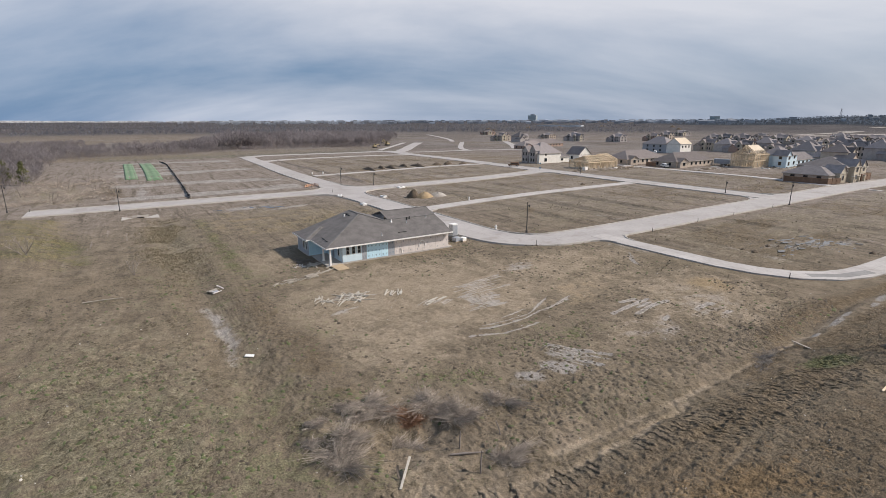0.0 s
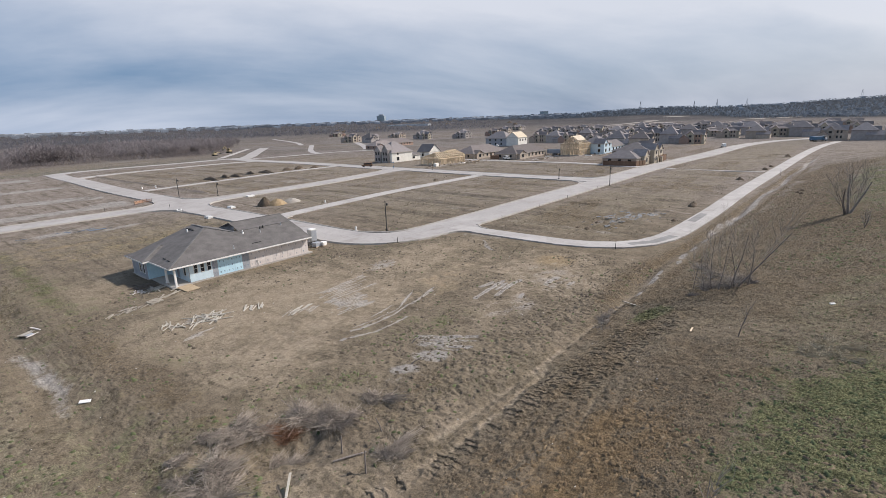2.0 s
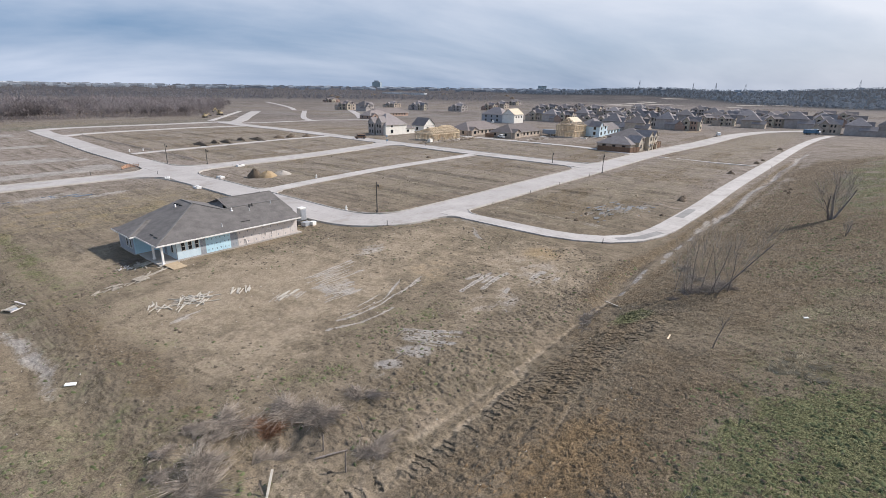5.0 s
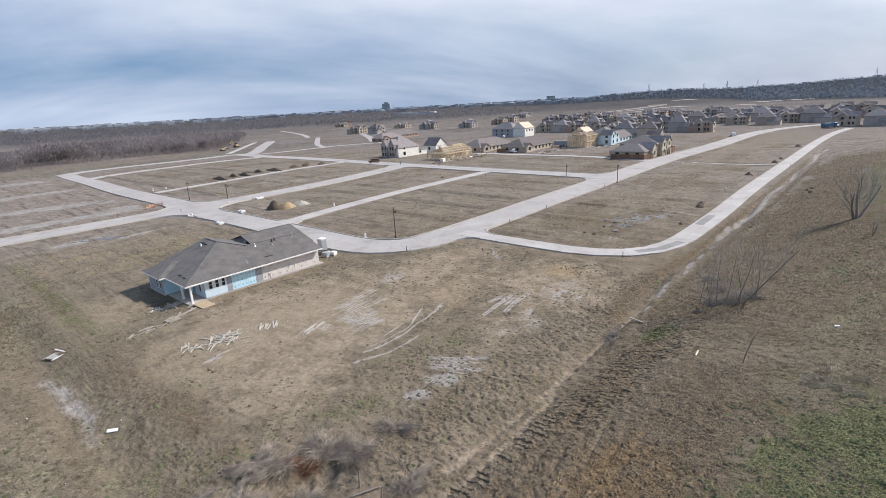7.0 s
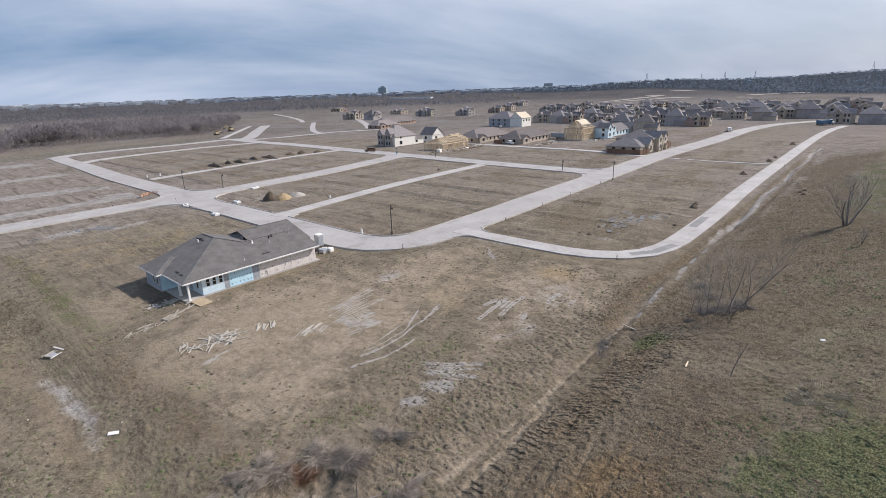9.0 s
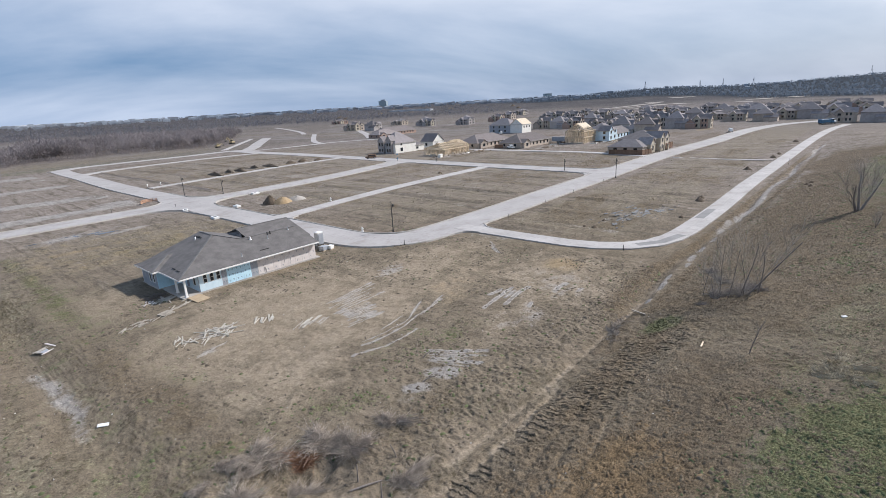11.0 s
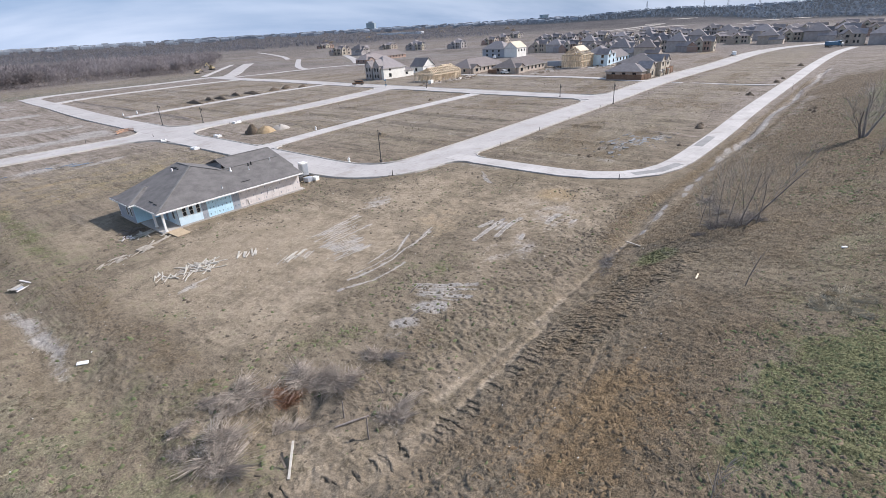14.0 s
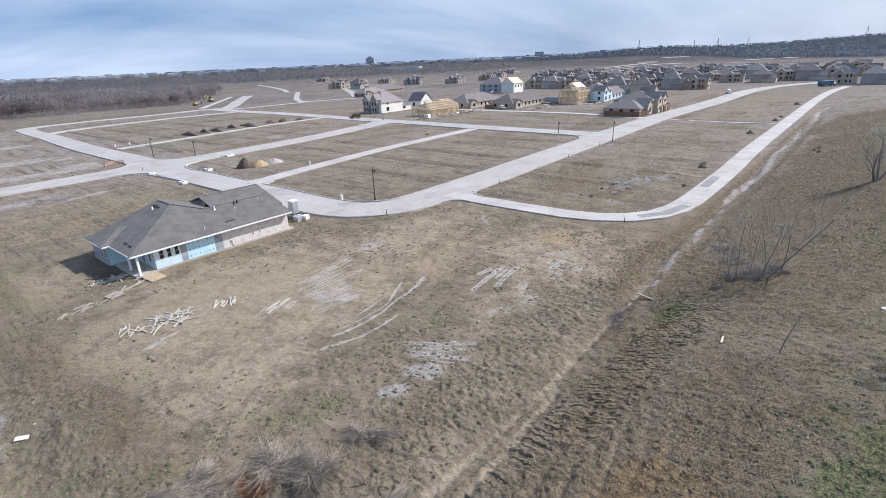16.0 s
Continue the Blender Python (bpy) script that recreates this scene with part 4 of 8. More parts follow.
    gold = np.maximum(gold, 0.42 * smooth(y, 300, 340) * (vnoise(x, y, 0.013, 21) > 0.62) * (1 - smooth(y, 600, 700)))
    ridge = smooth(r - woods_from(az) + 300 * (vnoise(x, y, 0.002, 68) - 0.5), -60, 90) * smooth(az, 52, 60)
    return green, bare, mud, straw, dark, gold, ridge


def earth_sheet(name, x, y, z):
    """A sheet of earth over a net of places, with what covers it."""
    masks = cover(x, y)
    nx, ny = x.shape
    mesh = bpy.data.meshes.new(name)
    mesh.vertices.add(nx * ny)
    mesh.vertices.foreach_set("co", np.stack([x, y, z], -1).astype(np.float32).ravel())
    corner = (np.arange(nx - 1)[:, None] * ny + np.arange(ny - 1)[None, :]).ravel()
    quads = np.stack([corner, corner + ny, corner + ny + 1, corner + 1], -1).astype(np.int32)
    mesh.loops.add(quads.size)
    mesh.loops.foreach_set("vertex_index", quads.ravel())
    mesh.polygons.add(len(quads))
    mesh.polygons.foreach_set("loop_start", np.arange(0, quads.size, 4, dtype=np.int32))
    mesh.update(calc_edges=True)
    for attr_name, three in (("cover_one", masks[:3]), ("cover_two", masks[3:6]), ("cover_far", (masks[6], masks[6], masks[6]))):
        layer = mesh.attributes.new(attr_name, "FLOAT_COLOR", "POINT")
        rgba = np.ones((nx * ny, 4), np.float32)
        for k in range(3):
            rgba[:, k] = np.clip(three[k], 0, 1).ravel()
        layer.data.foreach_set("color", rgba.ravel())
    return link_mesh(name, mesh, GROUND, smooth_faces=True)


ground = earth_sheet("ground", gx, gy, gz)
tagged(ground, "wide brown graded earth with dead grass, mud and green weeds", "ground", kind="structure")
tx, ty = np.meshgrid(np.arange(7.4, 31.6, 0.028), np.arange(-1.7, 1.71, 0.06), indexing="ij")
ty = ty + sod_edge(tx)
band = sod_band(tx, ty)
strip = earth_sheet("ground_torn", tx, ty, height(tx, ty) + 0.40 * band + np.where(band > 0.02, band * torn_sods(tx, ty), -0.05) - 0.05 * (1 - band))
tagged(strip, "torn sods of damp earth along the wheel track", "ground", kind="structure")
tx, ty = np.meshgrid(np.arange(27.8, 52.2, 0.034), np.arange(-2.4, 2.41, 0.07), indexing="ij")
ty = ty + np.interp(tx, [27, 34, 42, 52], [15.4, 14.8, 13.9, 12.8])
band = furrow_band(tx, ty)
strip = earth_sheet("ground_furrowed", tx, ty, height(tx, ty) + 0.40 * band + np.where(band > 0.02, band * furrows(tx, ty), -0.05) - 0.05 * (1 - band))
tagged(strip, "ragged furrows of dark earth across the bank", "ground", kind="structure")


def slab_poly(bm, corners, thick=0.12):
    """A roof plane with thickness, from its upper corners."""
    top = [bm.verts.new(c) for c in corners]
    low = [bm.verts.new((c[0], c[1], c[2] - thick)) for c in corners]
    bm.faces.new(top)
    bm.faces.new(low[::-1])
    for k in range(len(corners)):
        j = (k + 1) % len(corners)
        bm.faces.new((top[j], top[k], low[k], low[j]))


# ---- streets ----
def curve_through(points, step=4.5):
    """Points at even steps along a smooth line."""
    p = [Vector((x, y, 0)) for x, y in points]
    p = [2 * p[0] - p[1]] + p + [2 * p[-1] - p[-2]]
    fine = []
    for a, b, c, d in zip(p, p[1:], p[2:], p[3:]):
        for k in range(24):
            t = k / 24
            fine.append(0.5 * ((2 * b) + (c - a) * t + (2 * a - 5 * b + 4 * c - d) * t * t + (3 * b - a - 3 * c + d) * t**3))
    fine.append(p[-2])
    out, left = [fine[0]], step
    for a, b in zip(fine, fine[1:]):
        run, at = (b - a).length, 0.0
        while run - at >= left:
            at += left
            out.append(a + (b - a) * (at / run))
            left = step
        left -= run - at
    if (fine[-1] - out[-1]).length > 0.3:
        out.append(fine[-1])
    return out


def side_of(line, k):
    d = (line[min(k + 1, len(line) - 1)] - line[max(k - 1, 0)]).normalized()
    return Vector((d.y, -d.x, 0))


def street(name, points, width, lift, mat, label, lanes=2, step=4.5, gap=0.012):
    """A road of poured slabs with open joints."""
    line = curve_through(points, step)
    verts, faces = [], []
    for k in range(len(line) - 1):
        a, b = line[k], line[k + 1]
        run = (b - a).normalized() * (gap / 2)
        sa, sb = side_of(line, k), side_of(line, k + 1)
        for lane in range(lanes):
            e0, e1 = -width / 2 + width * lane / lanes + gap / 2, -width / 2 + width * (lane + 1) / lanes - gap / 2
            n = len(verts)
            for z in (lift - 0.2, lift):
                for p, s, e in ((a + run, sa, e0), (a + run, sa, e1), (b - run, sb, e1), (b - run, sb, e0)):
                    q = p + s * e
                    verts.append((q.x, q.y, z))
            faces += [(n + 4, n + 5, n + 6, n + 7), (n, n + 1, n + 5, n + 4), (n + 1, n + 2, n + 6, n + 5), (n + 2, n + 3, n + 7, n + 6), (n + 3, n, n + 4, n + 7)]
    ob = raw(name, verts, faces, mat)
    ob.data.validate()
    bm = bmesh.new()
    bm.from_mesh(ob.data)
    bmesh.ops.recalc_face_normals(bm, faces=bm.faces[:])
    bm.to_mesh(ob.data)
    bm.free()
    return tagged(ob, label, "road", kind="structure")


def kerb(points, lift=0.21, width=0.32):
    line = curve_through(points, 1.5)
    verts, faces = [], []
    for k, p in enumerate(line):
        s = side_of(line, k) * (width / 2)
        for q, z in ((p - s, -0.1), (p - s * 0.8, lift), (p + s * 0.5, lift), (p + s, -0.1)):
            verts.append((q.x, q.y, z))
    for k in range(len(line) - 1):
        n = 4 * k
        faces += [(n + j, n + j + 1, n + j + 5, n + j + 4) for j in range(3)]
    ob = raw("kerb", verts, faces, KERB)
    bm = bmesh.new()
    bm.from_mesh(ob.data)
    bmesh.ops.recalc_face_normals(bm, faces=bm.faces[:])
    bm.to_mesh(ob.data)
    bm.free()
    return tagged(ob, "pale poured concrete kerb along the street", "kerb", kind="structure")


STREET = "pale poured concrete street without markings"
ALLEY = "narrow pale concrete alley between bare lots"
street("road", [(53.9, 152), (53.9, 120), (53.9, 92), (53.8, 80), (54.0, 72), (55.6, 66.3), (58.8, 62.9), (63.5, 61.3), (72, 61), (90, 61.2), (105, 61.7), (140, 62.3), (188, 63.4), (220, 62.2), (255, 60.3), (310, 59.5), (345, 55.5), (368, 49), (388, 38), (400, 30)], 8.0, 0.100, CONCRETE, STREET)
street("road", [(-21, 144.2), (0, 144.0), (30, 144.2), (50, 144.0)], 9.0, 0.104, CONCRETE, STREET)
street("road", [(50, 144.5), (66, 144.9), (80, 145.5), (95, 146.4), (110, 148.5), (128, 152.2), (150, 156.5)], 8.0, 0.108, CONCRETE, STREET)
street("road", [(55.4, 140), (55.6, 165), (56.2, 208), (58.8, 256), (60.2, 295), (62, 322)], 7.6, 0.112, CONCRETE, STREET)
street("road", [(147.3, 60), (147.6, 80), (148.4, 105), (150.5, 140), (152.3, 175), (154.6, 205), (157.3, 250), (157.6, 285), (161, 330)], 8.6, 0.116, CONCRETE, STREET)
street("road", [(60, 318), (72, 328), (100, 330), (130, 328.5), (156, 331), (170, 323)], 8.6, 0.120, CONCRETE, STREET)
street("road", [(161, 315), (184, 346), (210, 386), (258, 457)], 9.0, 0.124, CONCRETE, STREET)
street("road", [(263, 309), (300, 357), (355, 435)], 6.0, 0.096, CONCRETE, STREET)
street("road", [(214, 304), (235, 345), (304, 444)], 4.5, 0.092, CONCRETE, STREET)
street("road", [(304, 462), (340, 525), (390, 630), (448, 763)], 5.0, 0.088, CONCRETE, STREET)
street("alley", [(70.8, 59.5), (70.8, 52), (70.8, 42), (71.2, 35), (73.4, 29.4), (77.5, 25.8), (84, 24.2), (95, 23.9), (112, 24.0), (140, 24.7), (190, 24.9), (270, 25.0), (322, 23.3), (358, 19.4)], 3.75, 0.128, CONCRETE_NEW, ALLEY)
street("alley", [(56.5, 101), (68, 103), (84, 105.4), (100, 107.2), (118, 108), (146, 108.9)], 4.2, 0.132, CONCRETE_NEW, ALLEY)
street("alley", [(61, 190.5), (75, 193), (100, 197), (120, 200.5), (152, 201)], 3.6, 0.136, CONCRETE_NEW, ALLEY)
street("alley", [(60, 277), (75, 285.5), (100, 290), (131, 290.8), (157, 286)], 6.0, 0.140, CONCRETE_NEW, ALLEY)
street("alley", [(190, 67), (193, 79), (197, 92), (198.4, 106), (198.8, 137), (200, 160), (203, 190)], 3.8, 0.144, CONCRETE_NEW, ALLEY)
street("alley", [(161, 345), (200, 400), (246, 465)], 4.0, 0.084, CONCRETE_NEW, ALLEY)
street("alley", [(165, 312), (185, 308.5), (207, 307.6), (230, 305.7), (258, 288)], 5.0, 0.080, CONCRETE_NEW, ALLEY)
street("footpath", [(188.6, 58), (187.6, 48), (186.6, 40), (187.8, 27.4)], 1.5, 0.09, CONCRETE_NEW, "narrow concrete footpath across the empty lots", 1)
street("alley", [(97, 24.6), (101, 24.65), (106, 24.7)], 1.5, 0.134, CONCRETE_DULL, "dull grey patch of alley concrete", 1)
street("alley", [(75.0, 27.6), (77.7, 25.3), (84, 23.7)], 1.5, 0.134, CONCRETE_DULL, "dull grey fresh strip of alley concrete")


def corner(x, y, sx, sy, r):
    """The rounded throat of a street where it meets another."""
    bm = bmesh.new()
    arc = [(x + sx * r * (1 - math.cos(a)), y + sy * r * (1 - math.sin(a))) for a in np.linspace(0, math.pi / 2, 10)]
    slab_poly(bm, [(px, py, 0.09) for px, py in [(x - sx * 0.6, y - sy * 0.6), (x - sx * 0.6, y + sy * r)] + arc + [(x + sx * r, y - sy * 0.6)]], 0.2)
    bmesh.ops.recalc_face_normals(bm, faces=bm.faces[:])
    tagged(part("road_corner", bm, CONCRETE), "rounded concrete throat where two streets meet", "road", kind="structure")
    kerb(arc)


for spot in ((57.9, 140.9, 1, -1, 8), (49.9, 139.6, -1, -1, 8), (51.6, 148.8, -1, 1, 8), (59.6, 149.2, 1, 1, 7), (143.4, 66.5, -1, 1, 8), (152.2, 67.0, 1, 1, 7), (147.2, 151.6, -1, -1, 6), (147.6, 160.4, -1, 1, 6), (72.6, 57.0, 1, -1, 4), (69.2, 57.0, -1, -1, 3), (57.8, 98.8, 1, -1, 3), (57.8, 103.6, 1, 1, 3)):
    corner(*spot)
kerb([(57.9, 98.6), (57.9, 85), (57.9, 76), (58.5, 71), (60.8, 67.2), (64.5, 65.5), (72, 65.2), (90, 65.4), (105, 65.9), (140, 66.5)])
kerb([(57.9, 104), (57.9, 118), (57.6, 126), (57.4, 131), (58.8, 136.2), (62, 138.8), (67, 140.8), (80, 141.4), (95, 142.3), (110, 144.4), (128, 148)])
kerb([(49.9, 98), (49.8, 80), (49.9, 71), (51.6, 64.6), (55.6, 60), (60.5, 57.7), (66, 57)])
kerb([(74.5, 56.9), (90, 57.1), (105, 57.6), (140, 58.2), (188, 59.3), (220, 58.1), (255, 56.2), (310, 55.4), (345, 51.4)])
kerb([(-21, 139.6), (0, 139.4), (30, 139.6), (42, 139.2), (46.5, 136.4), (48.8, 131), (49.8, 120), (49.9, 98)])
kerb([(-21, 148.9), (0, 148.7), (30, 148.9), (44, 149.0), (49.5, 151.2), (51.6, 157), (51.8, 170), (52.3, 208), (54.9, 256)])
kerb([(59.6, 170), (59.6, 160), (61, 153), (65, 149.8), (72, 149.2), (80, 149.7), (95, 150.6), (110, 152.7), (128, 156.4), (142, 159.6)])
kerb([(142.6, 66.8), (143.4, 80), (144, 105), (146, 140)])
kerb([(152.4, 67), (152, 80), (152.8, 105), (154.9, 140), (156.7, 175), (159, 205)])
kerb([(156, 67.2), (188, 67.8), (220, 66.6), (255, 64.7), (310, 63.9), (345, 60)])


# ---- the unfinished house ----
def wpart(name, bm, mat, parent, label="", smooth_faces=False):
    """A part built in world coordinates under a thing, or under a part of it."""
    top = parent
    while top.parent is not None:
        top = top.parent
    bmesh.ops.transform(bm, matrix=top.matrix_basis.inverted(), verts=bm.verts[:])
    return part(name, bm, mat, parent, label, smooth_faces)


def hip_roof(bm, x0, x1, y0, y1, z, pitch, thick=0.16):
    """Four slopes over a rectangle; the ridge lies along the longer side."""
    if x1 - x0 >= y1 - y0:
        r = (y1 - y0) / 2
        a, b = (x0 + r, y0 + r, z + r * pitch), (x1 - r, y0 + r, z + r * pitch)
        planes = [[(x0, y0, z), (x1, y0, z), b, a], [(x1, y1, z), (x0, y1, z), a, b], [(x0, y1, z), (x0, y0, z), a], [(x1, y0, z), (x1, y1, z), b]]
    else:
        r = (x1 - x0) / 2
        a, b = (x0 + r, y0 + r, z + r * pitch), (x0 + r, y1 - r, z + r * pitch)
        planes = [[(x0, y1, z), (x0, y0, z), a, b], [(x1, y0, z), (x1, y1, z), b, a], [(x0, y0, z), (x1, y0, z), a], [(x1, y1, z), (x0, y1, z), b]]
    for p in planes:
        slab_poly(bm, p, thick)


def gable_roof(bm, x0, x1, y0, y1, z, pitch, along="x", thick=0.16):
    if along == "x":
        m, r = (y0 + y1) / 2, (y1 - y0) / 2
        top = z + r * pitch
        planes = [[(x0, y0, z), (x1, y0, z), (x1, m, top), (x0, m, top)], [(x1, y1, z), (x0, y1, z), (x0, m, top), (x1, m, top)]]
    else:
        m, r = (x0 + x1) / 2, (x1 - x0) / 2
        top = z + r * pitch
        planes = [[(x0, y1, z), (x0, y0, z), (m, y0, top), (m, y1, top)], [(x1, y0, z), (x1, y1, z), (m, y1, top), (m, y0, top)]]
    for p in planes:
        slab_poly(bm, p, thick)


def gable_wall(bm, x0, x1, y0, y1, z, pitch, along="x", inset=0.35, ends=(0, 1)):
    """The triangular wall under a gable roof's end."""
    if along == "x":
        m, r = (y0 + y1) / 2, (y1 - y0) / 2
        for x in [(x0 + inset, x1 - inset - 0.15)[e] for e in ends]:
            low = [(x, y0 + 0.1, z - 0.05), (x, y1 - 0.1, z - 0.05), (x, m, z + r * pitch - 0.17)]
            a, b = [bm.verts.new(p) for p in low], [bm.verts.new((p[0] + 0.15, p[1], p[2])) for p in low]
            bm.faces.new(a[::-1]), bm.faces.new(b)
            for k in range(3):
                bm.faces.new((a[k], a[(k + 1) % 3], b[(k + 1) % 3], b[k]))
    else:
        m, r = (x0 + x1) / 2, (x1 - x0) / 2
        for y in [(y0 + inset, y1 - inset - 0.15)[e] for e in ends]:
            low = [(x0 + 0.1, y, z - 0.05), (x1 - 0.1, y, z - 0.05), (m, y, z + r * pitch - 0.17)]
            a, b = [bm.verts.new(p) for p in low], [bm.verts.new((p[0], p[1] + 0.15, p[2])) for p in low]
            bm.faces.new(a), bm.faces.new(b[::-1])
            for k in range(3):
                bm.faces.new((a[k], b[k], b[(k + 1) % 3], a[(k + 1) % 3]))


def wall_x(bm, x0, x1, y0, y1, z0, z1, holes=()):
    """A wall along x, with openings (from, to, sill, head) that go right through."""
    at = x0
    for a, b, low, high in sorted(holes):
        box(bm, at, a, y0, y1, z0, z1)
        box(bm, a, b, y0, y1, z0, low)
        box(bm, a, b, y0, y1, high, z1)
        at = b
    box(bm, at, x1, y0, y1, z0, z1)


def wall_y(bm, x0, x1, y0, y1, z0, z1, holes=()):
    at = y0
    for a, b, low, high in sorted(holes):
        box(bm, x0, x1, at, a, z0, z1)
        box(bm, x0, x1, a, b, z0, low)
        box(bm, x0, x1, a, b, high, z1)
        at = b
    box(bm, x0, x1, at, y1, z0, z1)


def new_house():
    h = holder("house", pose(33, 74, 0), "unfinished single-storey house with blue sheathing and dark shingle roof", "house")
    wpart("slab", boxed((22.3, 24.8, 66.35, 73.6, -0.35, 0.16), (24.8, 43.9, 66.82, 83.1, -0.35, 0.16), (21.85, 24.8, 73.6, 79.45, -0.35, 0.16)), KERB, h, "pale concrete slab edge")
    holes = [(25.4, 25.95, 1.25, 2.45), (26.3, 26.85, 1.25, 2.45), (27.2, 27.75, 1.25, 2.45)]
    bm = bmesh.new()
    wall_x(bm, 24.8, 43.2, 66.92, 67.07, 0.16, 2.72, holes)
    wpart("wall", bm, SHEATH_GREY, h)
    bm = bmesh.new()
    wall_y(bm, 24.8, 24.95, 67.07, 73.6, 0.16, 2.72, [(68.0, 68.8, 0.9, 2.4), (70.2, 71.2, 0.2, 2.3)])
    wpart("wall", bm, FOIL_PALE, h, "pale blue porch wall")
    bm = bmesh.new()
    wall_x(bm, 22.0, 24.8, 73.6, 73.75, 0.16, 2.72)
    wpart("wall", bm, FOIL_BLUE, h, "blue porch wall")
    bm = bmesh.new()
    wall_y(bm, 22.0, 22.15, 73.75, 79.3, 0.16, 2.72, [(74.6, 75.4, 0.8, 2.3), (75.9, 76.7, 0.8, 2.3)])
    wpart("wall", bm, SHEATH_GREY, h)
    bm = boxed((22.0, 24.5, 79.3, 79.45, 0.16, 2.72), (24.5, 36.5, 79.3, 79.45, 0.16, 2.72), (36.35, 36.5, 79.45, 82.8, 0.16, 2.72), (36.5, 43.2, 82.65, 82.8, 0.16, 2.72), (43.05, 43.2, 67.07, 82.65, 0.16, 2.72))
    wpart("wall", bm, SHEATH_TAN, h)
    # Sheets on the long wall.
    cuts = [24.82, 25.38], [25.97, 26.28], [26.87, 27.18], [27.77, 27.9]
    for a, b in cuts:
        wpart("sheathing_panel", boxed((a, b, 66.895, 66.918, 0.2 if a < 25 or a > 27.5 else 1.2, 2.7 if a < 25 or a > 27.5 else 2.5)), FOIL_PALE, h)
    for a, b, lo, hi in [(25.38, 27.77, 0.2, 1.2), (25.38, 27.77, 2.5, 2.7)]:
        wpart("sheathing_panel", boxed((a, b, 66.895, 66.918, lo, hi)), FOIL_PALE, h)
    rows = [(27.9, 28.65, SHEATH_GREY), (28.66, 29.84, FOIL_BLUE), (29.86, 31.04, FOIL_BLUE), (31.06, 32.2, FOIL_BLUE), (32.21, 33.28, SHEATH_GREY)]
    rows += [(33.3 + 1.238 * k, 33.3 + 1.238 * (k + 1) - 0.02, SHEATH_TAN) for k in range(8)]
    rnd = random.Random(5)
    for a, b, mat in rows:
        panel = wpart("sheathing_panel", boxed((a, b, 66.893, 66.918, 0.2, 2.7)), mat, h)
        bm = bmesh.new()
        for i in range(2):
            for j in range(3):
                cx, cz = a + (b - a) * (0.27 + 0.46 * i), 0.6 + 0.75 * j + rnd.uniform(-0.05, 0.05)
                if mat is SHEATH_TAN and (i + j) % 2:
                    continue
                box(bm, cx - 0.10, cx + 0.10, 66.886, 66.892, cz + 0.04, cz + 0.10)
                box(bm, cx - 0.06, cx + 0.06, 66.886, 66.892, cz - 0.10, cz - 0.04)
        tagged(wpart("print", bm, INK, panel, "small dark printed marks"), kind="stuff")
    for a, b, lo, hi in holes:
        w = wpart("window", boxed((a, a + 0.05, 66.88, 67.0, lo, hi), (b - 0.05, b, 66.88, 67.0, lo, hi), (a + 0.05, b - 0.05, 66.88, 67.0, lo, lo + 0.05), (a + 0.05, b - 0.05, 66.88, 67.0, hi - 0.05, hi), (a + 0.05, b - 0.05, 66.9, 66.98, (lo + hi) / 2 - 0.02, (lo + hi) / 2 + 0.02)), WHITE, h, "white window frame")
        wpart("pane", boxed((a + 0.05, b - 0.05, 66.95, 66.96, lo + 0.05, hi - 0.05)), DARK_GLASS, w)
    for a, b, lo, hi, x in ((74.6, 75.4, 0.8, 2.3, 22.0), (75.9, 76.7, 0.8, 2.3, 22.0), (68.0, 68.8, 0.9, 2.4, 24.8)):
        w = wpart("window", boxed((x - 0.03, x + 0.1, a, a + 0.05, lo, hi), (x - 0.03, x + 0.1, b - 0.05, b, lo, hi), (x - 0.03, x + 0.1, a, b, lo - 0.05, lo), (x - 0.03, x + 0.1, a, b, hi, hi + 0.05)), WHITE, h, "white window frame")
        wpart("pane", boxed((x + 0.04, x + 0.05, a + 0.05, b - 0.05, lo, hi)), DARK_GLASS, w)
    wpart("door", boxed((24.86, 24.9, 70.2, 71.2, 0.2, 2.3)), SHEATH_GREY, h)
    for y in (66.6, 69.6):
        bm = boxed((22.75, 23.0, y - 0.125, y + 0.125, 0.16, 2.6), (22.7, 23.05, y - 0.175, y + 0.175, 0.16, 0.3), (22.7, 23.05, y - 0.175, y + 0.175, 2.45, 2.62))
        wpart("post", bm, WHITE, h, "white porch post")
    # Roof.
    p, z = 0.32, 2.80
    bm = bmesh.new()
    top = z + 8.9 * p
    slab_poly(bm, [(22.1, 66.1, z), (39.9, 66.1, z), (31, 75, top)], 0.16)
    slab_poly(bm, [(22.1, 79.8, z), (22.1, 66.1, z), (31, 75, top), (31, 79.3, top)], 0.16)
    slab_poly(bm, [(39.9, 66.1, z), (39.9, 79.8, z), (31, 79.3, top), (31, 75, top)], 0.16)
    slab_poly(bm, [(39.9, 79.8, z), (22.1, 79.8, z), (31, 79.3, top)], 0.16)
    wpart("roof", bm, SHINGLE, h)
    bm = bmesh.new()
    gable_roof(bm, 30.5, 43.55, 66.104, 78.1, z + 0.002, p)
    wpart("roof", bm, SHINGLE, h)
    bm = bmesh.new()
    gable_roof(bm, 35.5, 44.7, 70.2, 83.2, 3.25, p + 0.005)
    wpart("roof", bm, SHINGLE, h)
    bm = bmesh.new()
    gable_wall(bm, 30.5, 43.55, 66.104, 78.1, z, p, inset=0.35, ends=(1,))
    wpart("gable", bm, SHEATH_TAN, h)
    bm = bmesh.new()
    slab_poly(bm, [(32.6, 69.4, 3.35), (34.5, 82.8, 3.2), (36.4, 76.7, 3.25 + 6.5 * p)][::-1], 0.1)
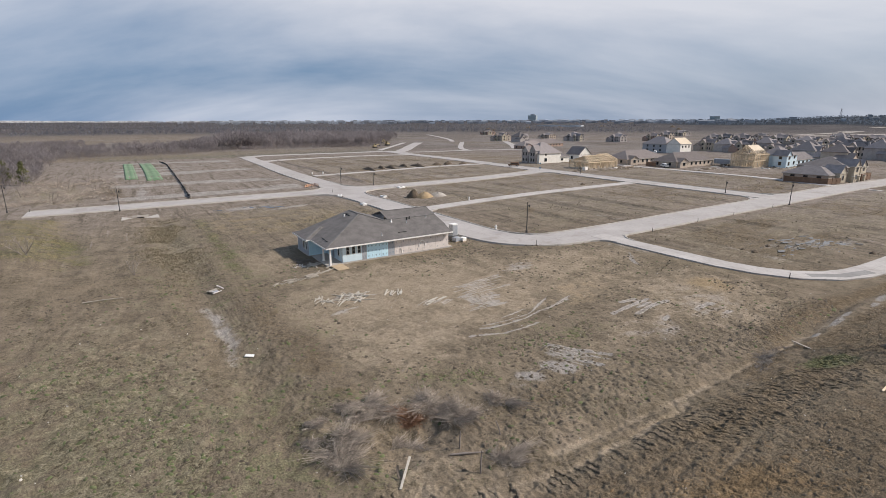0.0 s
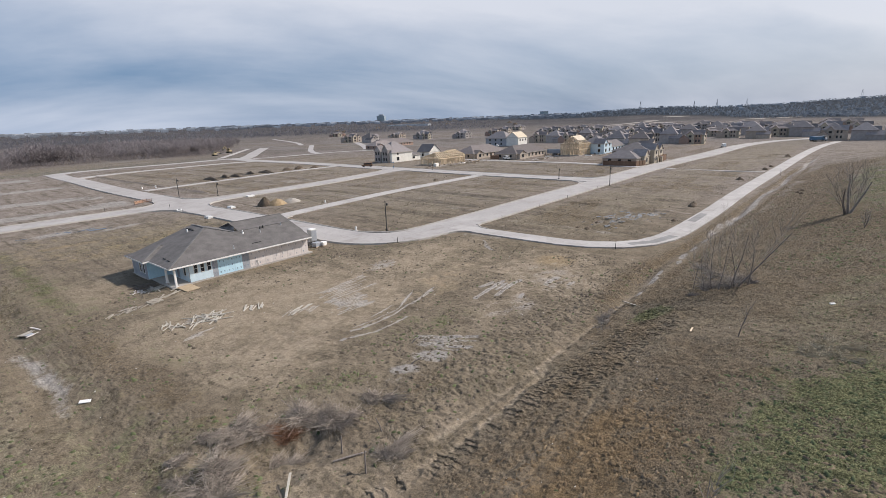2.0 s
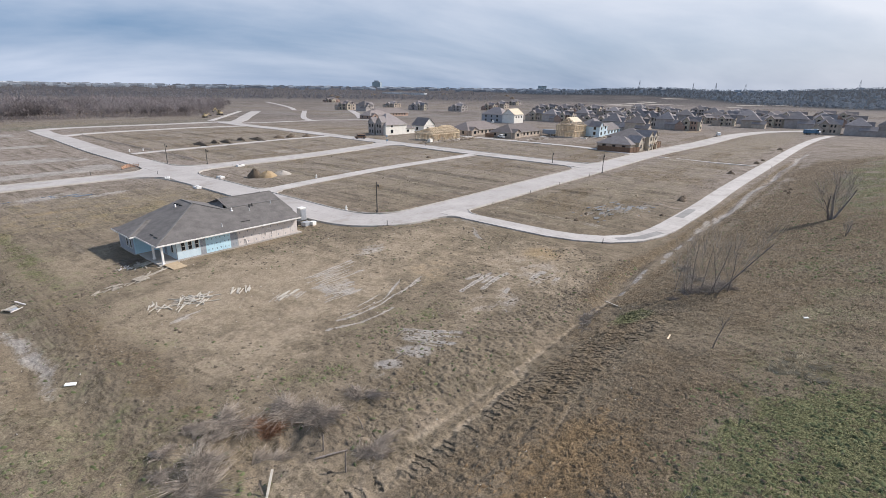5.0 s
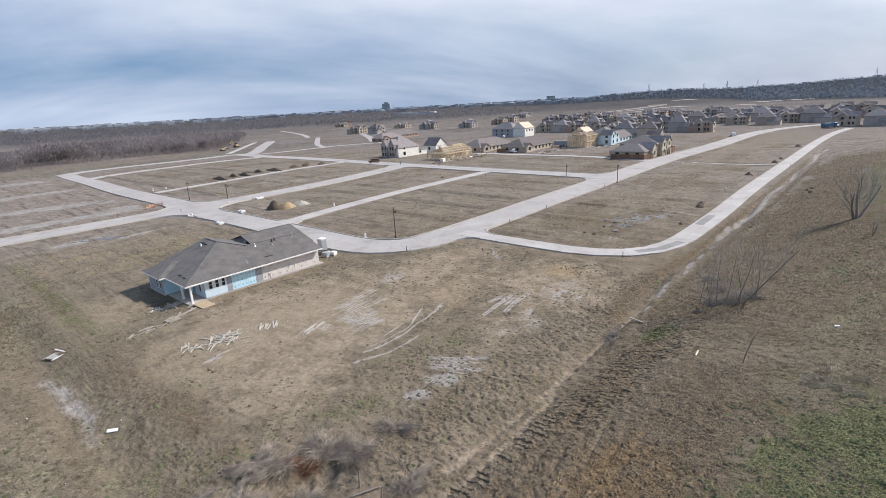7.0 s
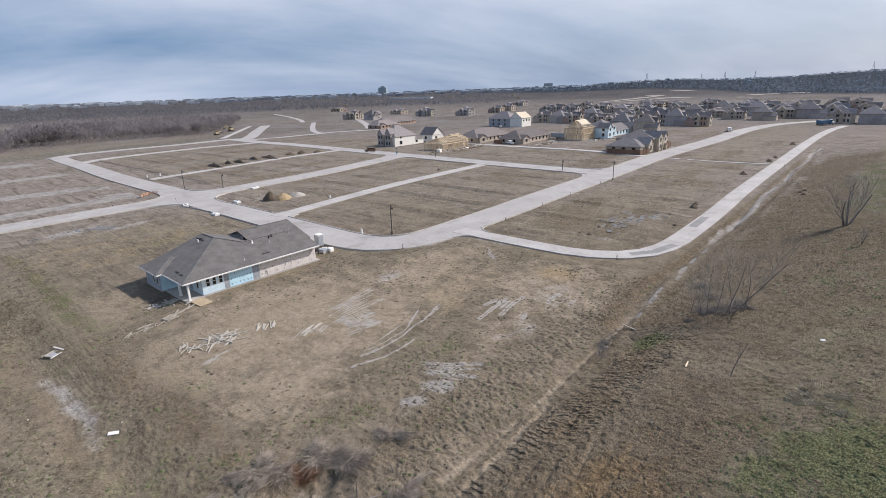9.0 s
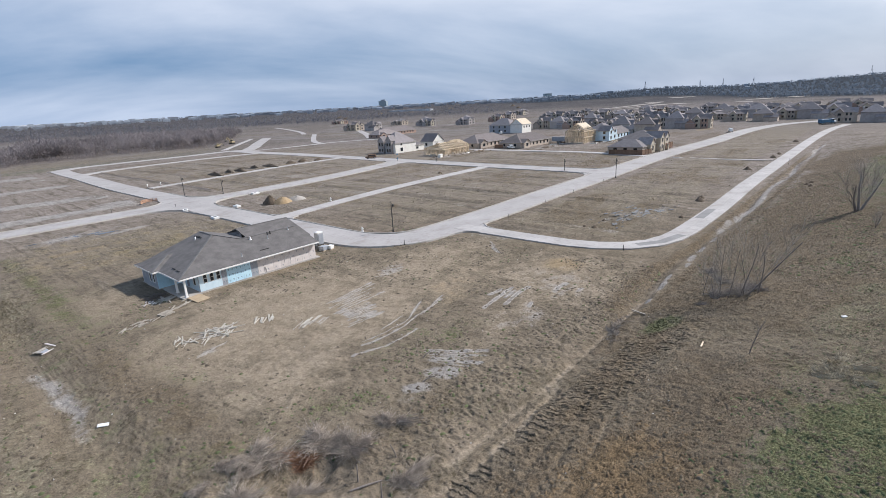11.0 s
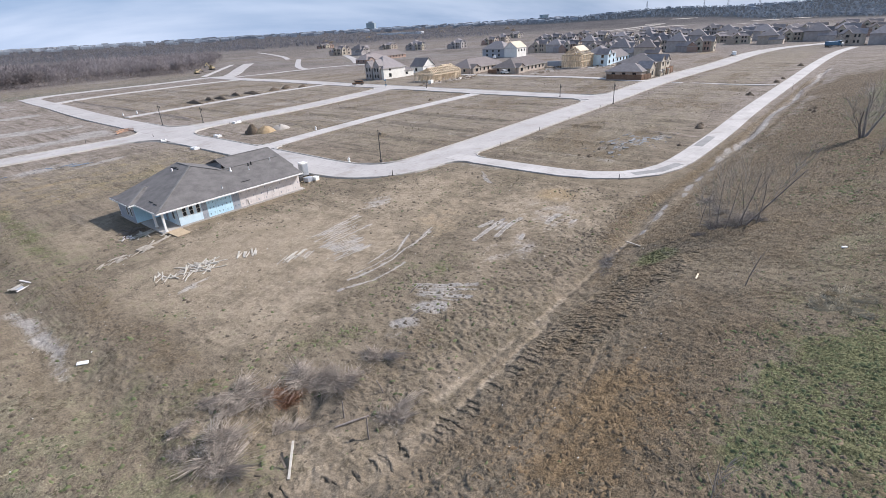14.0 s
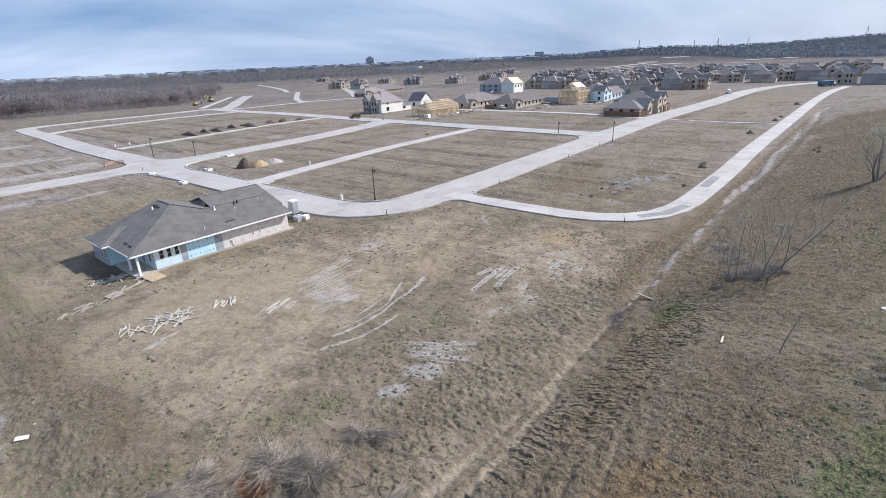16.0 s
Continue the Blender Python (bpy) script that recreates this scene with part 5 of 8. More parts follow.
    wpart("roof", bm, SHINGLE, h)
    bm = bmesh.new()
    gable_wall(bm, 36.5, 44.7, 70.2, 83.2, 3.25, p, inset=0.35, ends=(1,))
    box(bm, 43.2, 44.35, 70.5, 83.0, 0.16, 3.2)
    wpart("gable", bm, SHEATH_TAN, h)
    bm = bmesh.new()
    hip_roof(bm, 21.3, 33, 72.9, 79.9, z + 0.01, p)
    wpart("roof", bm, SHINGLE, h)
    # Caps on hips and ridges.
    bm = bmesh.new()
    apex, back = (31.0, 75.0, z + 8.9 * p + 0.02), (31.0, 79.0, z + 8.9 * p + 0.02)
    for a, b in (((22.1, 66.1, z + 0.02), apex), (apex, back), (apex, (34.0, 72.0, z + 5.95 * p + 0.03)), ((34, 72.1, z + 6 * p + 0.02), (43.5, 72.1, z + 6 * p + 0.02)),
                 ((36, 76.7, 3.25 + 6.5 * p + 0.05), (44.6, 76.7, 3.25 + 6.5 * p + 0.05)), ((21.3, 72.9, z + 0.03), (24.75, 76.35, z + 3.45 * p + 0.03)), ((24.75, 76.35, z + 3.45 * p + 0.03), (25.4, 76.35, z + 3.45 * p + 0.03))):
        beam(bm, a, b, 0.26, 0.05)
    wpart("ridge_cap", bm, RIDGE_CAP, h, "paler ridge and hip caps")
    bm = boxed((22.1, 43.55, 66.06, 66.1, z - 0.19, z + 0.005), (21.28, 21.32, 72.9, 79.8, z - 0.18, z + 0.01), (22.06, 22.1, 66.1, 72.88, z - 0.19, z + 0.005), (21.3, 22.1, 72.86, 72.9, z - 0.18, z + 0.01))
    wpart("fascia", bm, WHITE, h, "white painted fascia board")
    wpart("soffit", boxed((22.2, 43.4, 66.12, 66.9, z - 0.2, z - 0.17), (22.2, 24.8, 66.92, 73.5, z - 0.2, z - 0.17)), WHITE, h)
    for x, y, s, mat in ((35.0, 71.3, 0.16, WHITE), (37.4, 70.5, 0.10, GREY_PAINT), (37.9, 71.4, 0.14, BLACK), (38.5, 71.6, 0.14, BLACK), (31.6, 67.7, 0.10, GREY_PAINT), (41.6, 71.5, 0.10, GREY_PAINT)):
        bm = bmesh.new()
        zz = z + (y - 66.1) * p
        rod(bm, [(x, y, zz - 0.1), (x, y, zz + 0.05), (x, y, zz + 0.42)], [s * 1.8, s * 0.7, s * 0.5], 8)
        wpart("roof_vent", bm, mat, h)
    for x, y in ((23.2, 78.0), (23.3, 70.6), (23.2, 69.0), (29.9, 77.3), (34.5, 67.8)):
        bm = bmesh.new()
        zz = z + ((x - 22.1) if x < 31 else (y - 66.1)) * p
        if x > 31:
            box(bm, x, x + 1.4, y, y + 0.12, zz - 0.05, zz + 0.08)
        else:
            box(bm, x, x + 0.14, y - 0.45, y + 0.45, zz - 0.05, zz + 0.10)
        wpart("slot_vent", bm, BLACK, h)
    bm = bmesh.new()
    beam(bm, (29.8, 76.0, 5.3), (29.8, 78.4, 5.3), 0.2, 0.12)
    wpart("ridge_vent", bm, BLACK, h)
    bm = bmesh.new()
    rod(bm, [(29.2, 76.8, 4.95), (29.2, 76.8, 5.5)], [0.14, 0.1], 8)
    wpart("roof_vent", bm, WHITE, h)
    # Hose loop that hangs from the wall.
    bm = bmesh.new()
    rod(bm, [(38.2 + 0.55 * math.cos(a), 66.84, 1.1 + 0.75 * math.sin(a)) for a in np.linspace(-0.2, 3.4, 14)], [0.05] * 14, 5)
    wpart("hose", bm, WHITE, h, "white hose loop hung on the wall")
    bm = bmesh.new()
    rod(bm, [(34.6, 66.84, 0.3), (34.5, 66.84, 0.9), (34.3, 66.84, 1.1), (34.2, 66.84, 0.5)], [0.05] * 4, 5)
    wpart("hose", bm, WHITE, h)
    return h


new_house()

ramp_board = holder("ramp", pose(23.7, 64.9, hz(23.7, 64.9), 0, 0, 8), "sloping plywood ramp up to the porch slab", "ramp")
bm = bmesh.new()
slab_poly(bm, [(-0.9, -1.1, 0.10), (0.9, -1.1, 0.10), (0.9, 1.2, 0.30), (-0.9, 1.2, 0.30)], 0.05)
part("deck", bm, PLYWOOD, ramp_board)
for x in (-0.7, 0.7):
    bm = bmesh.new()
    beam(bm, (x, -1.0, 0.03), (x, 1.15, 0.2), 0.08, 0.12)
    part("runner", bm, LUMBER, ramp_board)

toilet = holder("portable_toilet", pose(48.6, 73.6, hz(48.6, 73.6)), "grey portable toilet with a white roof beside the house", "toilet")
part("cabin", bevelled(boxed((-0.58, 0.58, -0.58, 0.58, 0.12, 2.1)), 0.04), GREY_PAINT, toilet)
part("roof", bevelled(boxed((-0.62, 0.62, -0.62, 0.62, 2.1, 2.32)), 0.08), WHITE, toilet, "white translucent roof")
part("door", bevelled(boxed((-0.45, 0.45, -0.62, -0.58, 0.2, 1.98)), 0.01), SHEATH_GREY, toilet)
part("skid", boxed((-0.6, -0.4, -0.65, 0.65, 0, 0.12)), BLACK, toilet)
part("skid", boxed((0.4, 0.6, -0.65, 0.65, 0, 0.12)), BLACK, toilet)

for x, y, w, d, hh, mat in ((46.6, 69.6, 1.2, 1.0, 0.8, SHEATH_GREY), (47.7, 69.2, 0.9, 0.9, 0.7, WHITE), (47.2, 70.6, 1.4, 0.8, 0.5, WHITE), (45.9, 70.9, 0.8, 0.8, 0.9, POLE)):
    c = holder("crate", pose(x, y, hz(x, y), 0, 0, 12), "wrapped pack of building material standing by the house", "crate", "packs by the house")
    part("load", bevelled(boxed((-w / 2, w / 2, -d / 2, d / 2, 0.1, hh)), 0.05), mat, c)
    part("skid", boxed((-w / 2, w / 2, -d / 2, -d / 2 + 0.1, 0, 0.1)), LUMBER, c)
    part("skid", boxed((-w / 2, w / 2, d / 2 - 0.1, d / 2, 0, 0.1)), LUMBER, c)


# ---- scrap lumber ----
def scatter_boards(cx, cy, rx, ry, turn, count, seed, length=(0.9, 2.6), label="scattered pale scrap boards lying on bare earth", spread=40, mat=None, wide=(0.10, 0.22)):
    r = random.Random(seed)
    pile = holder("scrap_lumber", pose(cx, cy, hz(cx, cy)), label, "lumber", "scrap lumber on the lot")
    for k in range(count):
        a, q = r.uniform(0, 2 * math.pi), math.sqrt(r.random())
        dx, dy = rx * q * math.cos(a), ry * q * math.sin(a)
        c, s = math.cos(radians(turn)), math.sin(radians(turn))
        x, y = dx * c - dy * s, dx * s + dy * c
        L, w = r.uniform(*length), r.uniform(*wide)
        yaw = radians(turn + r.uniform(-spread, spread))
        dz = hz(cx + x, cy + y) - hz(cx, cy)
        bm = bmesh.new()
        e = Vector((math.cos(yaw), math.sin(yaw), 0)) * (L / 2)
        beam(bm, Vector((x, y, dz + 0.05)) - e, Vector((x, y, dz + r.uniform(0.05, 0.18))) + e, w, 0.06)
        part("board", bm, mat or LUMBER_GREY, pile)


scatter_boards(20.0, 52.4, 2.8, 1.6, -10, 46, 1, (0.9, 2.1), spread=80, wide=(0.08, 0.14), mat=LUMBER_PALE)
scatter_boards(16.9, 53.6, 0.9, 0.6, 60, 9, 12, (0.7, 1.3), spread=25, wide=(0.07, 0.12), mat=LUMBER_PALE)
scatter_boards(25.4, 51.4, 0.5, 1.3, 48, 13, 2, (1.0, 1.8), spread=14, wide=(0.08, 0.13), mat=LUMBER_PALE)
scatter_boards(16.4, 62.8, 3.0, 0.9, 8, 26, 3, (0.4, 1.3), "planks strewn in a row on bare earth near the porch", 55, wide=(0.06, 0.12))
scatter_boards(20.6, 68.6, 1.8, 1.5, 20, 16, 4, (0.8, 2.6), "heap of offcuts lying in the shade of the house", 70)
scatter_boards(28.0, 46.3, 1.4, 0.5, 10, 9, 5, (0.8, 1.5), spread=20, mat=LUMBER_PALE)
scatter_boards(21.5, 64.9, 2.2, 0.6, 40, 9, 6, (0.8, 1.6), spread=30)

scatter_boards(20.6, 70.6, 1.3, 1.8, 70, 20, 8, (0.8, 2.8), "dark offcuts and planks heaped in the shade of the porch", 60, mat=WOODPOLE)
scatter_boards(19.2, 69.2, 0.9, 1.2, 30, 14, 9, (0.15, 0.45), "pale scraps of wrapping and trim beside the porch", 80, mat=SHEATH_TAN, wide=(0.08, 0.2))
pallet = holder("pallet", pose(19.0, 63.2, hz(19.0, 63.2) + 0.02, 6, 0, 20), "grey wooden pallet lying on bare earth", "pallet")
for k in range(6):
    part("slat", boxed((-0.75, 0.75, -0.6 + 0.22 * k, -0.48 + 0.22 * k, 0.12, 0.15)), LUMBER_GREY, pallet)
for x in (-0.65, 0, 0.65):
    part("runner", boxed((x - 0.05, x + 0.05, -0.6, 0.62, 0, 0.118)), LUMBER_GREY, pallet)

frame_scrap = holder("broken_crate", pose(7.3, 65.0, hz(7.3, 65.0), 0, 0, 25), "broken white crate frame lying in the weeds", "crate")
for k, (a, b, w) in enumerate((((-0.9, -0.8, 0.1), (0.9, -0.7, 0.1), 0.13), ((0.85, -0.8, 0.15), (0.9, 1.1, 0.3), 0.16), ((-0.8, 0.1, 0.08), (0.8, 0.25, 0.1), 0.12), ((-0.9, 0.5, 0.08), (0.7, 0.6, 0.1), 0.12), ((-0.6, -0.8, 0.08), (-0.7, 0.7, 0.1), 0.12))):
    bm = bmesh.new()
    beam(bm, a, b, w, 0.08)
    part("board", bm, SHEATH_TAN if k < 2 else LUMBER_GREY, frame_scrap)
bm = boxed((-0.7, 0.6, -0.6, 0.5, 0.02, 0.07))
part("sheet", bm, SHEATH_GREY, frame_scrap, "grey sheet")

board = part("foam_board", bevelled(boxed((-0.4, 0.4, -0.2, 0.2, 0.0, 0.08)), 0.02), WHITE)
board.matrix_basis = pose(7.1, 44.2, hz(7.1, 44.2) + 0.05, 6, 4, -30)
tagged(board, "white foam board lying in the swale", "board")

plank = part("plank", boxed((-0.07, 0.07, -1.3, 1.3, 0, 0.06)), LUMBER_PALE)
plank.matrix_basis = pose(11.4, 22.3, hz(11.4, 22.3) + 0.12, 4, 0, -40)
tagged(plank, "long pale plank lying beside the brush", "plank")
plank = part("plank", boxed((-0.05, 0.05, -0.4, 0.4, 0, 0.05)), WOODPOLE)
plank.matrix_basis = pose(11.0, 22.5, hz(11.0, 22.5) + 0.25, 16, 0, -14)
tagged(plank, "short grey stick of lumber beside the brush", "plank")
plank = part("plank", boxed((-0.06, 0.06, -0.5, 0.5, 0, 0.05)), LUMBER)
plank.matrix_basis = pose(43.0, 10.0, hz(43.0, 10.0) + 0.05, 0, 8, -85)
tagged(plank, "short white stake lying in dead grass", "plank")
plank = part("plank", boxed((-0.09, 0.09, -1.0, 1.0, 0, 0.08)), LUMBER_GREY)
plank.matrix_basis = pose(50.3, 17.9, hz(50.3, 17.9) + 0.15, 0, 0, -15)
tagged(plank, "grey plank lying across the ditch", "plank")
plank = part("plank", boxed((-0.12, 0.12, -0.2, 0.2, 0, 0.10)), WHITE)
plank.matrix_basis = pose(51.6, 1.2, hz(51.6, 1.2) + 0.02, 0, 0, 40)
tagged(plank, "white scrap lying in dead grass", "scrap")
bm = bmesh.new()
rod(bm, [(-2.0, -0.1, 0.1), (0, 0.1, 0.1), (2.0, 0, 0.12)], [0.07, 0.08, 0.05], 6)
log = part("log", bm, LUMBER_GREY)
log.matrix_basis = pose(-4.5, 67.2, hz(-4.5, 67.2), 0, 0, -8)
tagged(log, "long thin pale log lying on the field", "log")


# ---- street furniture ----
def street_lamp(x, y, tall, label, wood=False):
    p = holder("street_lamp", pose(x, y, hz(x, y)), label, "lamp", "lamps along the streets")
    bm = bmesh.new()
    rod(bm, [(0, 0, -0.1), (0, 0, 0.35), (0, 0, 0.45)], [0.20, 0.18, 0.11], 10)
    part("base", bm, POLE, p)
    bm = bmesh.new()
    rod(bm, [(0, 0, 0.4), (0, 0, tall * 0.6), (0, 0, tall)], [0.10, 0.085, 0.07], 8)
    part("pole", bm, WOODPOLE if wood else POLE, p)
    bm = bmesh.new()
    beam(bm, (-0.1, 0, tall - 0.75), (0.42, 0, tall - 0.6), 0.06)
    part("bracket", bm, POLE, p)
    bm = bmesh.new()
    rod(bm, [(0.42, 0, tall - 1.05), (0.42, 0, tall - 0.65), (0.42, 0, tall - 0.5)], [0.11, 0.19, 0.05], 8)
    part("lantern", bm, POLE, p)
    return p


LAMP = "dark slender street lamp post with a small lantern"
for x, y, tall in ((61.4, 68.2, 5.8), (60.0, 159.3, 6.0), (67.9, 150.6, 4.6), (145.6, 77.6, 3.8), (137.6, 57.3, 5.6), (-2.8, 138.4, 5.4), (-25, 150.6, 6.5), (152.9, 139.6, 3.0)):
    street_lamp(x, y, tall, LAMP)

sign = holder("street_sign", pose(148.9, 158.6, 0.1), "blue street sign on a thin post at the crossing", "sign")
bm = bmesh.new()
rod(bm, [(0, 0, -0.2), (0, 0, 3.4)], [0.05, 0.05], 6)
part("post", bm, POLE, sign)
part("plate", boxed((-0.45, 0.45, -0.03, 0.03, 2.7, 3.2)), BLUE_PAINT, sign, "blue sign plate")
part("plate", boxed((-0.35, 0.35, -0.1, -0.07, 0.8, 1.5)), BLUE_PAINT, sign, "blue notice plate")


def hydrant(x, y):
    p = holder("fire_hydrant", pose(x, y, hz(x, y)), "small white fire hydrant beside the kerb", "hydrant", "hydrants")
    bm = bmesh.new()
    rod(bm, [(0, 0, 0), (0, 0, 0.1), (0, 0, 0.12), (0, 0, 0.65), (0, 0, 0.8), (0, 0, 0.88)], [0.26, 0.26, 0.17, 0.17, 0.13, 0.04], 10)
    part("barrel", bm, WHITE, p)
    bm = bmesh.new()
    rod(bm, [(-0.28, 0, 0.5), (0.28, 0, 0.5)], [0.08, 0.08], 8)
    part("nozzle", bm, WHITE, p)


hydrant(58.9, 74.2)
hydrant(76.5, 108.2)
hydrant(62.8, 198.6)
hydrant(67.0, 197.8)


def marker(x, y, tall=0.9, mat=None):
    bm = bmesh.new()
    rod(bm, [(0, 0, -0.1), (0, 0, tall * 0.7), (0, 0, tall)], [0.06, 0.05, 0.04], 6)
    ob = part("marker_post", bm, mat or POLE)
    ob.matrix_basis = pose(x, y, hz(x, y))
    tagged(ob, "thin dark utility marker post by the street", "post", "marker posts")


for x, y, tall in ((55.9, 59.6, 1.0), (71.5, 28.3, 0.9), (82, 56.2, 0.8), (98, 57, 0.8), (112, 57.2, 0.8), (130, 57.6, 0.8), (178.7, 22.0, 1.8), (50.3, 141, 1.0), (70.5, 140.2, 0.8), (38, 151, 1.2), (-20.6, 148, 0.9), (85, 151, 0.8), (112, 154, 0.8)):
    marker(x, y, tall)


def inlet(x, y, turn):
    p = holder("storm_inlet", pose(x, y, 0.0, 0, 0, turn), "white concrete storm inlet box in the kerb", "drain", "storm inlets")
    part("box", bevelled(boxed((-1.1, 1.1, -0.6, 0.6, -0.2, 0.42)), 0.03), WHITE, p)
    part("cover", bevelled(boxed((-0.35, 0.35, -0.3, 0.3, 0.42, 0.46)), 0.01), POLE, p)


inlet(49.4, 132.6, 70)
inlet(49.2, 115.6, 88)
inlet(59.3, 125.0, 90)
inlet(72.8, 140.3, 5)

barrier = holder("safety_fence", pose(49.3, 157.2, hz(49.3, 157.2)), "sagging orange plastic safety mesh on thin posts", "fence")
for k in range(6):
    bm = bmesh.new()
    x, y = -2.6 + 1.0 * k, 2.6 * math.sin(k * 0.5) - 1.0
    rod(bm, [(x, y, -0.1), (x, y, 1.25)], [0.03, 0.03], 5)
    part("post", bm, POLE, barrier)
    if k < 5:
        x2, y2 = x + 1.0, 2.6 * math.sin((k + 1) * 0.5) - 1.0
        for j in range(7):
            bm = bmesh.new()
            beam(bm, (x, y, 0.25 + 0.13 * j), (x2, y2, 0.2 + 0.12 * j), 0.03, 0.06)
            part("strand", bm, ORANGE, barrier)


def mound(name, x, y, rx, ry, tall, mat, label, seed):
    """A tipped heap of earth."""
    bm = bmesh.new()
    rings, n = [], 22
    for k in range(8):
        f = k / 7
        ring = []
        for j in range(n):
            a = 2 * math.pi * j / n
            w = 1 + 0.25 * (noise.noise(Vector((math.cos(a) * 1.5, math.sin(a) * 1.5, seed))) + 0.4 * noise.noise(Vector((math.cos(a) * 5, math.sin(a) * 5, seed + f * 3))))
            q = (1 - f) * w
            ring.append(bm.verts.new((rx * q * math.cos(a), ry * q * math.sin(a), tall * (1 - (1 - f) ** 1.7) + (0.5 * f * noise.noise(Vector((math.cos(a) * 1.6, math.sin(a) * 1.6 + f * 1.5, seed * 2.7))) + 0.16 * noise.noise(Vector((math.cos(a) * 5, math.sin(a) * 5, f * 6 + seed)))) * tall - (0.15 if k == 0 else 0))))
        rings.append(ring)
    for r, s in zip(rings[:-1], rings[1:]):
        for j in range(n):
            bm.faces.new((r[j], r[(j + 1) % n], s[(j + 1) % n], s[j]))
    bmesh.ops.remove_doubles(bm, verts=bm.verts[:], dist=0.01)
    ob = part(name, bm, mat, None, "", True)
    ob.matrix_basis = pose(x, y, hz(x, y))
    tagged(ob, label, "earth pile")
    return ob


# One heap in two colours: the dark mound stands for its shaded side.
mound("dirt_mound", 66.2, 120.4, 1.7, 2.4, 2.0, DIRT_DARK_SHADED, "heap of tipped earth coloured dark as its shaded side", 1)
mound("dirt_mound", 68.6, 118.4, 2.7, 2.6, 1.5, DIRT_GOLD, "golden sandy heap of tipped earth", 2)
mound("dirt_mound", 73.2, 118.8, 2.6, 2.3, 1.0, DIRT_PALE, "pale grey heap of tipped earth", 3)
# Cut earth at the lot edges; the dark colour paints its shade.
for k, (x, y, rx, ry) in enumerate(((89.5, 202.5, 1.6, 5.5), (102, 206.5, 1.6, 5), (116.4, 207.5, 1.8, 6), (128, 208.5, 3.5, 2), (134, 208, 3, 1.6), (141, 205.5, 3, 1.5), (96, 204, 1.0, 3), (109, 207, 1.0, 3))):
    mound("earth_bank", x, y, rx * 0.8, ry * 1.25, 1.05, DIRT_DARK_SHADED, "low earth bank by the alley, coloured dark as shaded", 10 + k)
for k, (x, y, s) in enumerate(((82, 39.7, 0.35), (87.7, 38.6, 0.4), (88.7, 37.5, 0.3), (82.3, 38.0, 0.5), (114.1, 29.0, 1.0), (163.4, 29.6, 1.1), (194.7, 28.4, 1.0), (250, 29.2, 1.3), (96.8, 27.6, 0.5), (126.9, 114.6, 0.8), (137, 13, 0.6), (133.5, 12, 0.5), (140, 12.5, 0.5), (205, 28.3, 0.8), (117, 29.6, 0.7))):
    mound("earth_clump", x, y, s * 1.3, s, s * 0.7, DIRT_DARK_SHADED, "dark clump of earth and roots on the lot", 30 + k)

# Culvert headwall under the west street.
culvert = holder("culvert", pose(1.0, 125.2, -0.5, 0, 0, 0), "pale concrete culvert headwall with splayed wings", "culvert")
part("headwall", boxed((-1.6, -0.7, 0, 0.35, 0, 1.1), (0.7, 1.6, 0, 0.35, 0, 1.1), (-0.7, 0.7, 0, 0.35, 0.75, 1.1)), KERB, culvert)
bm = bmesh.new()
slab_poly(bm, [(-3.6, -2.2, 0.55), (-1.2, -2.6, 0.35), (-0.8, 0, 0.6), (-3.4, 0.4, 1.0)], 0.2)
part("apron", bm, KERB, culvert)
bm = bmesh.new()
slab_poly(bm, [(1.2, -2.6, 0.35), (3.6, -1.6, 0.6), (3.4, 0.6, 1.0), (0.8, 0, 0.6)], 0.2)
part("apron", bm, KERB, culvert)
part("pipe", boxed((-0.7, 0.7, 0.36, 0.6, 0, 0.75)), BLACK, culvert)

# Garden covers and the trench beyond the west street.
for x0, x1, y0, y1 in ((-1.5, 2.6, 215, 301), (5.4, 10.6, 207, 299)):
    n = 14
    verts, faces = [], []
    for i in range(n + 1):
        for j in range(9):
            x, y = x0 + (x1 - x0) * j / 8, y0 + (y1 - y0) * i / n
            verts.append((x + 0.3 * math.sin(y), y, hz(x, y) + 0.12 + 0.12 * math.sin(j * 1.57)))
    for i in range(n):
        for j in range(8):
            q = i * 9 + j
            faces.append((q, q + 1, q + 10, q + 9))
    ob = raw("row_cover", verts, faces, GREEN_SHEET, smooth_faces=True)
    mod = ob.modifiers.new("thick", "SOLIDIFY")
    mod.thickness = 0.05
    tagged(ob, "long strip of green erosion blanket on the ground", "ground cover", "green covers")
bm = bmesh.new()
line = [(13.6, 152.5), (14.7, 188), (15.6, 226), (16.4, 262), (16.8, 284), (15.6, 300), (14.7, 309)]
pts = curve_through(line, 3.0)
for a, b in zip(pts, pts[1:]):
    beam(bm, (a.x + 0.25 * math.sin(a.y * 0.9), a.y, 0.25), (b.x + 0.25 * math.sin(b.y * 0.9), b.y, 0.25), 0.10, 0.6 + 0.2 * math.sin(a.y * 0.37))
silt = part("silt_fence", bm, BLACK)
tagged(silt, "long low black fabric silt fence", "fence")


